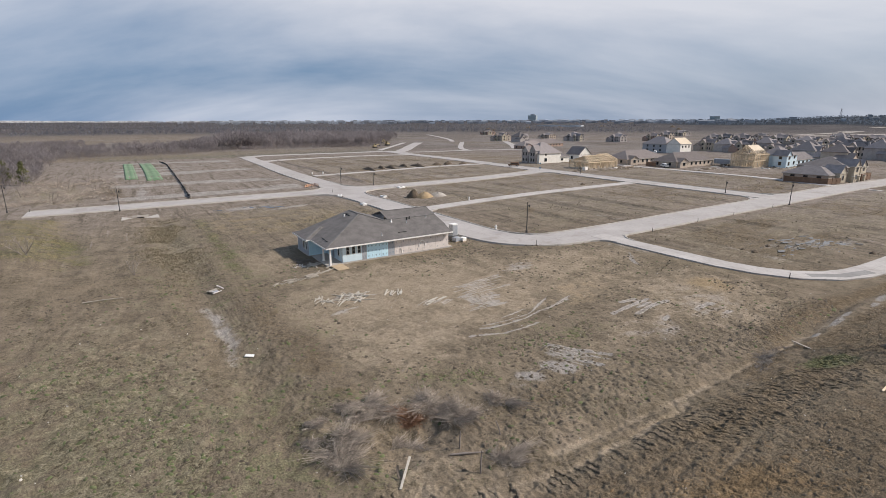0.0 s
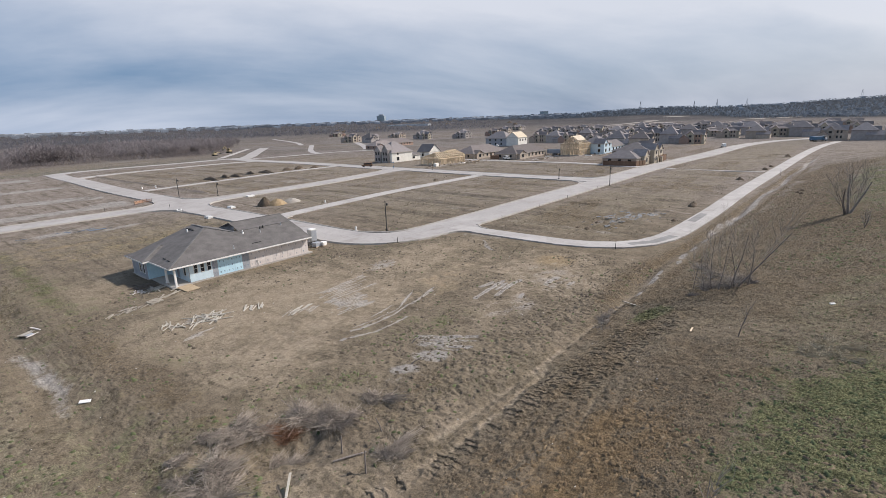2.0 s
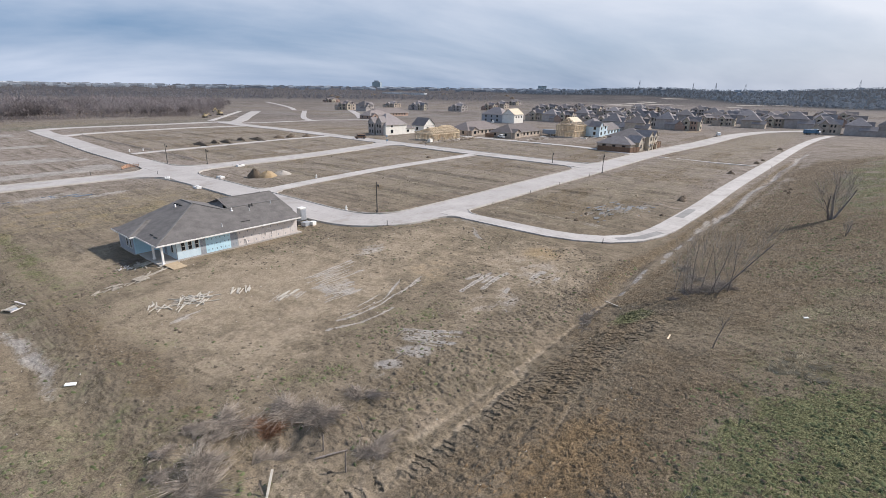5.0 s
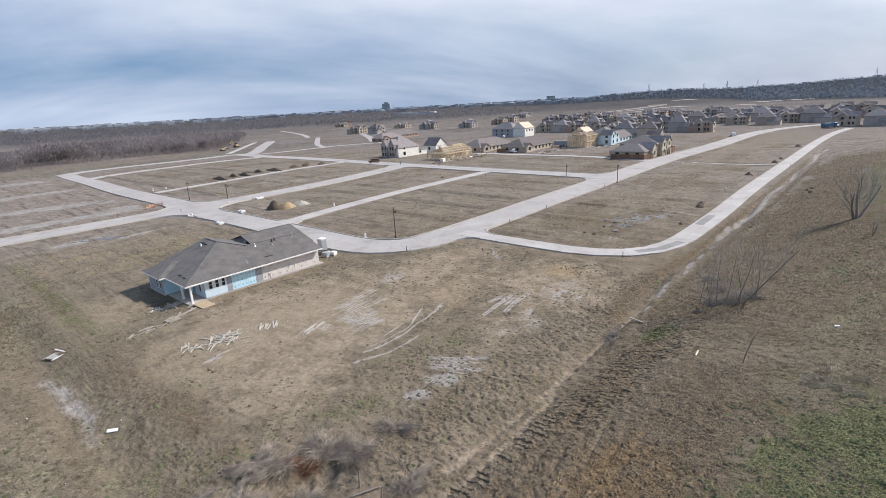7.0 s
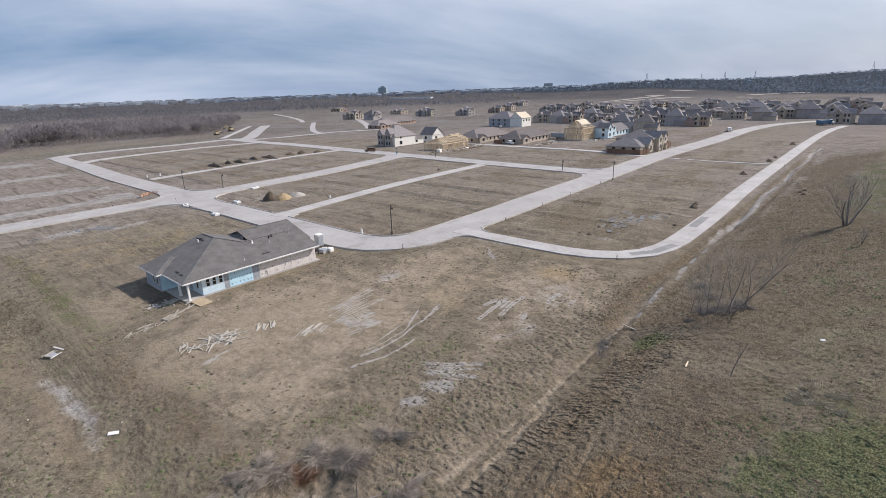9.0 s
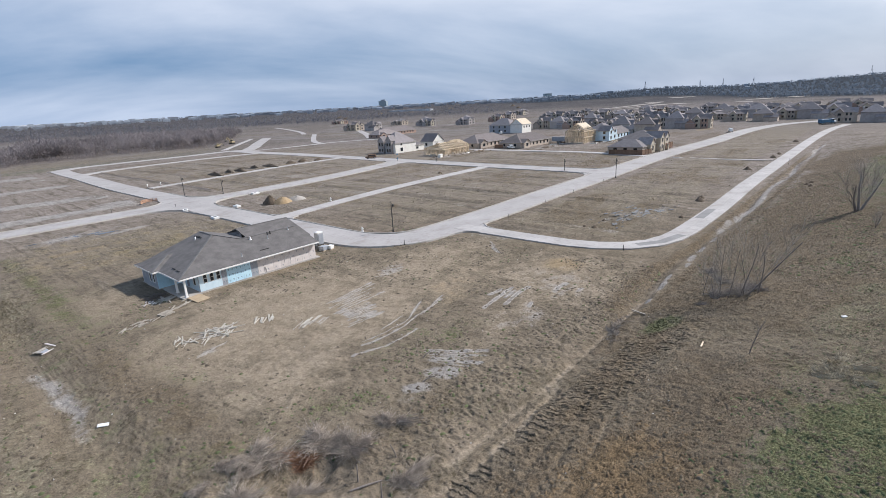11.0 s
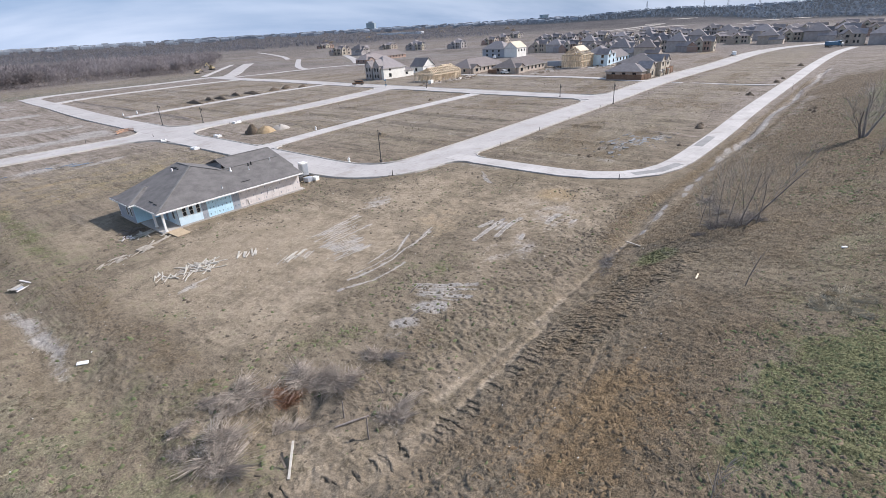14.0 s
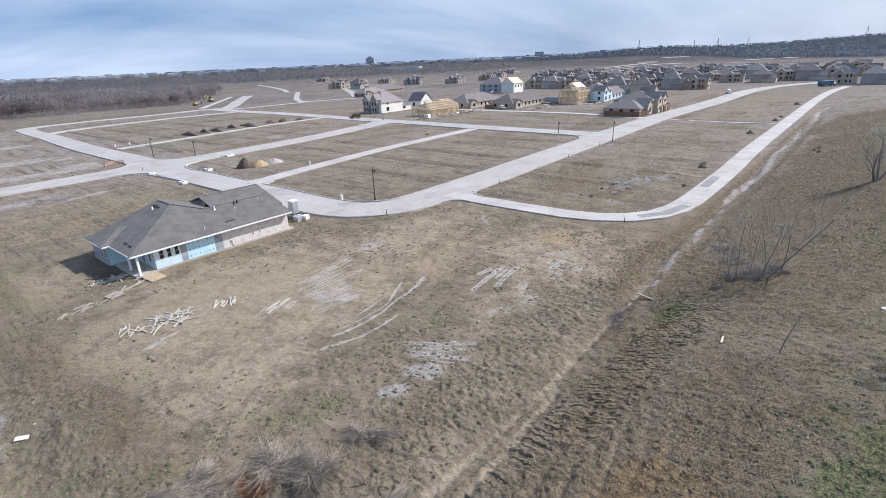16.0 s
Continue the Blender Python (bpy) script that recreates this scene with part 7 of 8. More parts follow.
trailer = holder("box_trailer", pose(239, 130.5, 0, 0, 0, 95), "white box trailer parked on the building lot", "trailer")
part("box", bevelled(boxed((-3.6, 3.6, -1.2, 1.2, 0.8, 3.0)), 0.05), SHEATH_GREY, trailer)
part("door", boxed((-3.66, -3.61, -1.1, 1.1, 0.9, 2.9)), WHITE, trailer)
for wx in (-1.0, 0.2):
    for wy in (-1.1, 1.1):
        wheel(trailer, wx, wy, 0.42)

dump = holder("dump_truck", pose(360, 28.5, 0.1, 0, 0, -45), "blue dump truck standing at the end of the alley", "truck")
part("bin", bevelled(boxed((-4.6, 1.2, -1.3, 1.3, 1.0, 2.9)), 0.08), BLUE_PAINT, dump)
part("cab", bevelled(boxed((1.5, 3.2, -1.2, 1.2, 0.8, 3.1)), 0.2), BLUE_PAINT, dump)
part("hood", bevelled(boxed((3.2, 4.6, -1.0, 1.0, 0.8, 2.0)), 0.2), WHITE, dump, "white bonnet")
part("windows", boxed((1.9, 3.0, -1.22, 1.22, 2.0, 2.8)), DARK_GLASS, dump)
for wx in (-3.6, -2.3, 3.6):
    for wy in (-1.15, 1.15):
        wheel(dump, wx, wy, 0.52)


def excavator(x, y, turn, raised, label, size=1.0):
    p = holder("excavator", pose(x, y, hz(x, y), 0, 0, turn), label, "excavator", "earth machines")
    for wy in (-1.2, 1.2):
        part("track", bevelled(boxed((-2.0, 2.0, wy - 0.35, wy + 0.35, 0, 0.9)), 0.3), BLACK, p)
    part("body", bevelled(boxed((-2.0, 1.3, -1.3, 1.3, 1.0, 2.2)), 0.1), YELLOW, p)
    c = part("cab", bevelled(boxed((-0.1, 1.4, 0.2, 1.3, 2.2, 3.4)), 0.1), YELLOW, p)
    part("windows", boxed((0.05, 1.43, 0.15, 1.33, 2.5, 3.2)), DARK_GLASS, c)
    bm = bmesh.new()
    beam(bm, (1.2, -0.4, 2.0), (3.6, -0.4, 2.0 + 3.2 * raised), 0.5, 0.6)
    part("boom", bm, YELLOW, p)
    bm = bmesh.new()
    beam(bm, (3.6, -0.4, 2.0 + 3.2 * raised), (5.6, -0.4, 1.6 + 1.5 * raised), 0.4, 0.4)
    part("stick", bm, YELLOW, p)
    part("bucket", bevelled(boxed((5.2, 6.2, -1.0, 0.2, 0.8 + 1.4 * raised, 1.7 + 1.4 * raised)), 0.1), POLE, p)
    p.scale = (size,) * 3
    return p


excavator(202.5, 416, 200, 1.0, "yellow excavator with a raised boom on the far lots", 1.1)
excavator(176, 385, 20, 0.3, "low yellow loader standing on the far lots", 0.9)
excavator(415, 63, 120, 0.5, "yellow digger standing at the end of the street", 1.0)

# Office tower and other blocks on the horizon.
tower = holder("office_tower", pose(2045, 2257, 17, 0, 0, 40), "dark glass office tower on the horizon", "office building")
part("shaft", boxed((-36, 36, -22, 22, -12, 42)), TOWER_GLASS, tower)
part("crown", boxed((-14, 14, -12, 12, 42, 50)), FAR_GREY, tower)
for k in range(9):
    part("floor_band", boxed((-36.3, 36.3, -22.3, 22.3, 4 + 4.3 * k, 5.0 + 4.3 * k)), FAR_GREY, tower)
block_far = holder("office_block", pose(2946, 1690, 0, 0, 0, 60), "grey office block on the horizon", "office building")
part("shaft", boxed((-22, 22, -18, 18, 0, 50)), TOWER_GLASS, block_far)
part("roof", boxed((-23, 23, -19, 19, 50, 52)), FAR_GREY, block_far)


# ---- trees and brush ----
def grow(verts, faces, base, direction, length, radius, depth, r, sides=5, spread=0.55, kids=3, lift=0.12):
    """A limb that bends and forks."""
    p, d = Vector(base), Vector(direction).normalized()
    steps = 3
    rings = []
    for k in range(steps + 1):
        q = radius * (1 - 0.6 * k / steps)
        side = d.cross(Vector((0.3, 0.2, 0.9)))
        side = side.normalized() if side.length > 0.05 else Vector((1, 0, 0))
        up = side.cross(d)
        n = len(verts)
        for j in range(sides):
            a = 2 * math.pi * j / sides
            verts.append(p + (side * math.cos(a) + up * math.sin(a)) * q)
        rings.append(n)
        if depth > 0 and k > 0:
            for _ in range(kids if k == steps else r.choice((0, 1, 1))):
                turn = Vector((r.gauss(0, 1), r.gauss(0, 1), r.gauss(0.25, 0.7))).normalized()
                grow(verts, faces, p, d + turn * spread * 1.5, length * r.uniform(0.45, 0.72), q * 0.7, depth - 1, r, 3 if depth <= 2 else 4, spread, kids, lift)
        if k < steps:
            d = (d + Vector((r.gauss(0, 0.13), r.gauss(0, 0.13), lift * r.random()))).normalized()
            p = p + d * (length / steps)
    for a, b in zip(rings, rings[1:]):
        for j in range(sides):
            faces.append((a + j, a + (j + 1) % sides, b + (j + 1) % sides, b + j))


def bare_tree(x, y, label, stems, depth=4, seed=1, mat=None, kids=3, spread=0.55):
    """stems: (offset x, offset y, lean x, lean y, length, radius)."""
    r = random.Random(seed)
    t = holder("tree", pose(x, y, hz(x, y) - 0.1), label, "tree", "bare trees")
    for ox, oy, lx, ly, length, radius in stems:
        verts, faces = [], []
        p = Vector((ox, oy, 0))
        trunk_v, trunk_f = [], []
        grow(trunk_v, trunk_f, p, (lx, ly, 1), length, radius, 0, r, 7, lift=0.05)
        raw("trunk", trunk_v, trunk_f, BARK, t, smooth_faces=True)
        d = Vector((lx, ly, 1)).normalized()
        for f in (0.3, 0.5, 0.65, 0.78, 0.9, 1.0):
            for _ in range(2):
                turn = Vector((r.gauss(0, 1), r.gauss(0, 1), 0.5)).normalized()
                grow(verts, faces, p + d * length * f, d * 1.1 + turn * spread * 1.6, length * r.uniform(0.20, 0.40), max(radius * 0.26, 0.017), depth - 1, r, 4, spread, kids)
        raw("crown", verts, faces, mat or TWIG, t)
    return t


bare_tree(99.0, 2.6, "tall bare many-stemmed tree on the grassy bank", [(0, 0, 0.04, 0.02, 5.6, 0.22), (0.3, -0.2, 0.38, -0.28, 5.8, 0.20), (-0.2, 0.3, -0.38, 0.40, 5.2, 0.17), (-0.5, 0.1, -0.52, 0.2, 3.8, 0.11)], 4, 4)
bare_tree(86.0, 0.2, "small bare shrubby tree on the grassy bank", [(0, 0, 0.05, 0.0, 1.8, 0.06), (0.1, 0, 0.3, -0.2, 1.6, 0.05), (-0.1, 0, -0.3, 0.3, 1.5, 0.05)], 3, 5)
for k, (x, y, length, lx, ly, rad) in enumerate(((55.6, 13.2, 3.2, -0.02, 0.04, 0.035), (55.6, 12.1, 2.6, -0.05, 0.05, 0.03), (56.2, 11.7, 4.2, -0.05, 0.06, 0.045), (55.5, 10.8, 4.0, -0.03, 0.02, 0.045), (56.1, 9.9, 4.6, 0.0, 0.0, 0.05), (56.4, 9.6, 4.2, 0.14, -0.24, 0.045), (56.9, 9.3, 5.6, 0.38, -0.55, 0.075), (57.5, 8.5, 3.4, 0.0, 0.03, 0.06))):
    bare_tree(x, y, "leaning bare sapling in the thicket" if lx > 0.3 else "slender bare sapling in the thicket by the ditch", [(0, 0, lx, ly, length * 1.3, rad * 1.25)], 4, 20 + k, spread=0.5)
bare_tree(42.2, 6.4, "small bare sapling alone in dead grass", [(0, 0, 0.12, -0.22, 2.6, 0.05)], 2, 41, kids=2)
bare_tree(18.9, 3.3, "thin bare sapling on the green bank", [(0, 0, 0.25, -0.15, 2.6, 0.04)], 2, 42, kids=2)
bare_tree(-14.0, 90.0, "low spreading bare tree on the lawn bank", [(0, 0, 0.2, 0.2, 2.0, 0.10), (0.2, 0, -0.5, 0.3, 2.4, 0.08), (-0.2, 0, -0.9, -0.3, 2.4, 0.07), (0, 0.2, 0.6, -0.2, 2.0, 0.07)], 3, 43)
bare_tree(-1.1, 77.0, "small bare shrub tree on the brown slope", [(0, 0, 0.3, 0.1, 1.7, 0.05), (0, 0, -0.4, 0.2, 1.8, 0.05), (0, 0, 0.0, -0.2, 1.6, 0.05)], 2, 44)
for k, (x, y, L) in enumerate(((-16, 190, 5.5), (-20, 204, 5.5), (-9, 184, 4.0), (-26, 178, 5.0), (-12, 214, 5.0), (-34, 190, 6.0), (-4, 176, 3.5), (-30, 214, 6.5), (-18, 168, 4.0))):
    bare_tree(x, y, "pale bare brushy tree beside the far field", [(0, 0, 0.1, 0.1, L * 0.6, 0.12), (0.5, 0, 0.45, 0.0, L * 0.5, 0.09), (-0.5, 0, -0.4, 0.2, L * 0.5, 0.09)], 2, 50 + k)


def shrub(x, y, wide, tall, seed, count=90, mat=None, label="tangle of dry grey brush on turned earth", lean=(0, 0), thick=1.0):
    """A bush of arching twigs."""
    r = random.Random(seed)
    verts, faces = [], []

    def twig(pts, w):
        n = len(verts)
        a2 = r.uniform(0, 6.3)
        for k, p in enumerate(pts):
            s = Vector((-math.sin(a2), math.cos(a2), 0)) * w * (1 - 0.35 * k)
            verts.extend((p - s, p + s, p + Vector((0, 0, w * 1.5 * (1 - 0.35 * k)))))
        for k in range(len(pts) - 1):
            for j in range(3):
                faces.append((n + 3 * k + j, n + 3 * k + (j + 1) % 3, n + 3 * k + 3 + (j + 1) % 3, n + 3 * k + 3 + j))

    # Sheaves of strands that rise together and droop at the tips.
    heads = max(3, int(wide * 4))
    for _h in range(heads):
        a, q = r.uniform(0, 2 * math.pi), r.random() ** 0.5
        foot = Vector((0.42 * wide * q * math.cos(a), 0.42 * wide * q * math.sin(a), -0.06))
        way = Vector((lean[0] + r.gauss(0, 0.55), lean[1] + r.gauss(0, 0.55), r.uniform(0.6, 1))) * tall * r.uniform(0.35, 0.95)
        for _ in range(count // heads):
            a2, q2 = r.uniform(0, 2 * math.pi), r.random() ** 0.5
            base = foot + Vector((math.cos(a2), math.sin(a2), 0)) * 0.30 * q2
            f = r.uniform(0.35, 1.05)
            fan = Vector((r.gauss(0, 0.34), r.gauss(0, 0.34), r.gauss(-0.05, 0.18))) * tall
            mid = base + way * f * 0.55 + fan * 0.4
            tip = base + way * f + fan + Vector((way.x, way.y, 0)) * 0.35
            w = r.uniform(0.008, 0.02) * thick
            twig([base, mid, tip], w)
            if r.random() < 0.55:
                twig([mid, mid + Vector((r.gauss(0, 0.34), r.gauss(0, 0.34), r.uniform(-0.15, 0.2))) * tall], w * 0.7)
    ob = raw("shrub", verts, faces, mat or STRAND)
    ob.matrix_basis = pose(x, y, hz(x, y))
    tagged(ob, label, "shrub", "dry brush")
    return ob


BRUSH = [
    (8.7, 25.3, 2.0, 1.3, 0.15), (9.6, 26.4, 1.4, 1.1, 0.3), (15.9, 27.9, 1.3, 1.3, 0.1), (16.6, 26.5, 1.5, 1.2, 0.5), (17.4, 25.4, 1.4, 1.2, 0.6), (21.1, 25.6, 1.2, 1.0, 0.5), (12.7, 25.4, 1.6, 0.9, 0.6), (13.5, 28.2, 0.9, 1.2, -0.1),
    (12.2, 29.8, 1.6, 1.0, 0.7), (10.6, 30.6, 1.5, 0.6, 0.8), (8.4, 30.0, 1.2, 0.6, 0.2), (17.3, 20.4, 1.6, 1.0, 0.1), (11.4, 28.6, 1.2, 0.7, 0.5), (7.8, 27.6, 1.0, 0.6, 0.0),
]
for k, (x, y, w, h, tip) in enumerate(BRUSH):
    shrub(x, y, w * 1.2, h * 1.15, 100 + k, int(520 * w), lean=(0.35 * tip, -0.4 * tip))
shrub(14.4, 27.2, 1.7, 1.25, 130, 620, RUST, "rust-red dead bush among grey brush")
for k, (x, y, w, h) in enumerate(((46, 18.8, 1.6, 0.9), (44.5, 18.2, 1.5, 0.8), (48.0, 18.9, 1.7, 0.9), (42.5, 17.6, 1.3, 0.7), (58.5, 9.5, 1.6, 0.7), (57.8, 10.6, 1.5, 0.6), (59.4, 9.0, 1.5, 0.8), (53.5, 12.8, 1.3, 0.6), (56.2, 11.2, 1.8, 0.7), (55.0, 11.9, 1.6, 0.6), (57.0, 9.6, 1.7, 0.7), (58.4, 8.4, 1.6, 0.6))):
    shrub(x, y, w, h, 140 + k, 160, BARK if x > 52 else TWIG, "dry grey brush beside the ditch")
for k, (x, y, w, h) in enumerate(((56.4, 12.2, 1.6, 2.0), (57.6, 10.4, 1.8, 2.4), (58.8, 9.2, 1.6, 1.8), (61.4, 12.4, 1.8, 1.8), (65.2, 14.6, 1.5, 1.4))):
    shrub(x, y, w, h, 240 + k, 170, TWIG, "loose fine-twigged bare bush in the thicket", thick=0.9)
for k, (x, y, w, h) in enumerate(((39.8, 1.4, 1.6, 0.5), (40.6, 0.4, 1.8, 0.5), (42.4, 1.2, 1.6, 0.5), (41.6, -0.6, 1.5, 0.5), (39.3, -0.6, 1.2, 0.4))):
    shrub(x, y, w, h, 155 + k, 420, STRAW, "flattened tangle of pale straw on the bank", lean=(0.9 - 0.5 * k, 0.7 - 0.4 * k), thick=2.4)
for k, (x, y, w, h) in enumerate(((3, 92, 2.2, 0.9), (5, 99, 2.4, 1.0), (7, 86, 2.0, 0.8), (4, 107, 2.2, 0.9), (6.5, 112, 2.0, 0.9), (3.5, 84, 2.0, 0.8))):
    shrub(x, y, w, h, 160 + k, 130, DRY, "clump of pale dead reeds")
scatter = random.Random(77)
for k in range(44):
    shrub(scatter.uniform(-27, -5), scatter.uniform(158, 216), scatter.uniform(2.6, 4.2), scatter.uniform(1.4, 2.6), 180 + k, 260, STRAND, "pale dead brush on the slope by the wood")
for k, (x, y, a, b, tall) in enumerate(((15.5, 22.7, 0.1, 0.05, 1.2), (15.3, 20.2, 0.15, 0.1, 1.5), (18.6, 22.4, -0.2, 0.3, 1.0), (29.4, 30.3, 0.8, -0.3, 0.5), (26.4, 27.5, 0.9, -0.6, 0.4))):
    bm = bmesh.new()
    rod(bm, [(0, 0, -0.1), (a * 0.4, b * 0.4, tall * 0.5), (a, b, tall)], [0.06, 0.05, 0.03], 5)
    ob = part("branch", bm, BARK)
    ob.matrix_basis = pose(x, y, hz(x, y))
    tagged(ob, "broken dark branch stuck in turned earth", "branch", "broken branches")
bm = bmesh.new()
rod(bm, [(0, 0, 0.05), (0.9, -0.5, 0.12), (1.9, -0.9, 0.05)], [0.06, 0.07, 0.04], 6)
ob = part("branch", bm, BARK)
ob.matrix_basis = pose(14.6, 22.4, hz(14.6, 22.4))
tagged(ob, "fallen dark branch lying across the pit", "branch", "broken branches")


# ---- loose cover of the ground ----
def lumps(name, xs_, ys_, sizes, yaws, mat, label, sink=0.3, seed=0):
    """Many small lumps of earth in one mesh; sizes is an array of (length, width, height)."""
    g = np.random.default_rng(seed)
    n = len(xs_)
    t = np.array([(1, 0, 0), (0.35, 0.9, 0), (-0.6, 0.8, 0), (-1, -0.1, 0), (-0.4, -0.9, 0), (0.6, -0.8, 0), (0.3, 0.1, 1), (-0.35, 0.0, 0.9)], float)
    f = np.array([(0, 1, 6), (1, 2, 7), (1, 7, 6), (2, 3, 7), (3, 4, 7), (4, 5, 6), (4, 6, 7), (5, 0, 6)], int)
    many = len(t)
    v = t[None] * (1 + g.uniform(-0.3, 0.3, (n, many, 3)))
    v = v * np.asarray(sizes)[:, None, :] * np.array([0.5, 0.5, 1.0])
    c, s = np.cos(yaws)[:, None], np.sin(yaws)[:, None]
    x, y = v[..., 0] * c - v[..., 1] * s, v[..., 0] * s + v[..., 1] * c
    px, py = x + xs_[:, None], y + ys_[:, None]
    pz = height(px, py)
    pz = np.where(t[None, :, 2] > 0.5, pz.mean(1, keepdims=True) + v[..., 2] * (1 - sink), pz - 0.04)
    pts = np.stack([px, py, pz], -1).reshape(-1, 3)
    faces = (f[None] + (np.arange(n) * many)[:, None, None]).reshape(-1, 3)
    mesh = bpy.data.meshes.new(name)
    mesh.vertices.add(len(pts))
    mesh.vertices.foreach_set("co", pts.astype(np.float32).ravel())
    mesh.loops.add(faces.size)
    mesh.loops.foreach_set("vertex_index", faces.astype(np.int32).ravel())
    mesh.polygons.add(len(faces))
    mesh.polygons.foreach_set("loop_start", np.arange(0, faces.size, 3, dtype=np.int32))
    mesh.update(calc_edges=True)
    return tagged(link_mesh(name, mesh, mat), label, "earth", kind="stuff")


rng = np.random.default_rng(7)
# Small stones over the lot.
n = 240
cx, cy = rng.uniform(-10, 70, n), rng.uniform(5, 66, n)
size = rng.uniform(0.07, 0.18, n)
lumps("pale_stones", cx, cy, np.stack([size * 1.3, size, size * 0.6], -1), rng.uniform(0, 6.3, n), CLOD_PALE, "small pale stones strewn over the lot", seed=4)


# Drying mud squeezed up in thin broken ridges along the scrapes.
def mud_ribbons():
    r = random.Random(12)
    verts, faces = [], []
    for line, half, strength in SCRAPES:
        pts = curve_through(line, 0.22)
        for side in ((-0.5, 0.5) if half > 0.25 else (0,)):
            wide, run = half * (0.26 if half > 0.25 else 0.36), 0
            for k, p in enumerate(pts):
                if r.random() < 0.09:
                    run = 0
                end = min(1.0, 4 * min(k, len(pts) - 1 - k) / len(pts) + 0.25)
                s = side_of(pts, k)
                q = p + s * (half * side * 1.3 + r.uniform(-0.02, 0.02))
                w = s * wide * end * r.uniform(0.7, 1.25)
                ground_z = hz(q.x, q.y)
                for e, up in ((-w, -0.02), (-w * 0.5, 0.02), (w * 0.5, 0.02), (w, -0.02)):
                    verts.append((q.x + e.x, q.y + e.y, ground_z + up))
                if run:
                    n = len(verts) - 8
                    faces += [(n + j, n + j + 1, n + j + 5, n + j + 4) for j in range(3)]
                run += 1
    ob = raw("dried_mud", verts, faces, DIRT_PALE)
    tagged(ob, "pale dried mud pressed into thin ridges by tyres", "earth", kind="stuff")


mud_ribbons()
sod_r = np.random.default_rng(31)
# Knots of roots and grass all over the bank.
k = 26000
sx, sy = 6 + 60 * sod_r.random(k) ** 1.35, sod_r.uniform(-5, 16.2, k)
keep = (furrow_band(sx, sy) < 0.1) & (sod_band(sx, sy) < 0.1) & (wheel_marks(sx, sy) < 0.3)
sx, sy = sx[keep], sy[keep]
k = len(sx)
m = cover(sx, sy)
lush = sod_r.random(k) < 1.35 * m[0] * (0.4 + vnoise(sx, sy, 0.4, 69)) * (1 - 0.6 * smooth(sx, 33, 42))
rusty = ~lush & (sod_r.random(k) < 1.5 * m[5])
size = (0.06 + 0.17 * sod_r.random(k) ** 2.0) * (0.8 + 0.5 * vnoise(sx, sy, 0.5, 70)) * (1 - 0.25 * smooth(sx, 30, 42))
for pick, mat, label in ((lush, GREEN_CLOD, "low green knots of weeds over the bank"), (rusty, RUSTY_CLOD, "rust-brown knots of roots and earth over the bank"), (~lush & ~rusty, BANK_CLOD, "brown knots of roots and dead grass over the bank")):
    q = int(pick.sum())
    lumps("bank_knots", sx[pick], sy[pick], np.stack([size[pick] * 2.2, size[pick], size[pick] * 0.5], -1), sod_r.normal(0.6, 0.9, q), mat, label, 0.2, 87)
k = 9000
sx, sy = 64 + 90 * sod_r.random(k) ** 1.3, sod_r.uniform(-9, 17.6, k)
lush = sod_r.random(k) < 0.12 + 0.5 * cover(sx, sy)[0]
size = 0.10 + 0.26 * sod_r.random(k) ** 2.2
for pick, mat, label in ((lush, GREEN_CLOD, "low green weeds along the verge"), (~lush, BANK_CLOD, "brown knots of dead grass along the verge")):
    lumps("verge_knots", sx[pick], sy[pick], np.stack([size[pick] * 2.0, size[pick], size[pick] * 0.5], -1), sod_r.normal(0.6, 0.9, int(pick.sum())), mat, label, 0.2, 89)
# Weed rosettes and clods in drifts over the lot and the field by the swale.
k = 34000
sx, sy = sod_r.uniform(-12, 66, k), sod_r.uniform(19.8, 72, k)
m = cover(sx, sy)
drift = smooth(0.6 * vnoise(sx, sy, 0.16, 36) + 0.4 * vnoise(sx, sy, 0.5, 37), 0.44, 0.66)
drift = np.maximum(drift, 0.65 * (1 - smooth(sy, 25, 29)) * smooth(sx, 16, 22))
edge_lot = np.clip(1 - 1.25 * blob(sx, sy, 27, 47, 12, 10, 12), 0.06, 1)
keep = (sod_r.random(k) < (0.15 + 0.75 * drift) * edge_lot * (1 - 0.7 * m[1]) * (1 - 0.5 * (sx < 16) * smooth(sy, 46, 56))) & ~((sx > 21) & (sx < 45) & (sy > 65.5))
for deep_way_x, deep_way_y, deep in RUTS:
    keep &= np.abs(sy - np.interp(sx, deep_way_x, deep_way_y)) > 0.5
sx, sy, green_here = sx[keep], sy[keep], m[0][keep]
q = len(sx)
size = 0.07 + 0.24 * sod_r.random(q) ** 2.2
lush = sod_r.random(q) < 0.15 + 0.9 * green_here
for pick, mat, label in ((lush, GREEN_CLOD, "dark green weed rosettes on the graded lot"), (~lush, CLOD, "dark clods and dead weeds in drifts on the lot")):
    n = int(pick.sum())
    lumps("lot_knots", sx[pick], sy[pick], np.stack([size[pick] * 1.9, size[pick], size[pick] * 0.55], -1), sod_r.normal(-0.7, 0.8, n), mat, label, 0.15, 88)

n = 420
sx, sy = rng.uniform(16, 62, n), 22.4 + rng.normal(0, 1.7, n)
size = rng.uniform(0.06, 0.17, n)
lumps("chewed_earth", sx, sy, np.stack([size * 1.5, size, size * 0.6], -1), rng.uniform(0, 6.3, n), CLOD, "broken clods of chewed earth beyond the track", 0.2, 83)
n = 320
sx, sy = rng.uniform(6.0, 18.5, n), rng.uniform(21.5, 31.5, n)
size = rng.uniform(0.06, 0.20, n)
lumps("pit_clods", sx, sy, np.stack([size * 1.5, size, size * 0.55], -1), rng.uniform(0, 6.3, n), CLOD, "broken clods of turned earth among the brush", 0.2, 84)


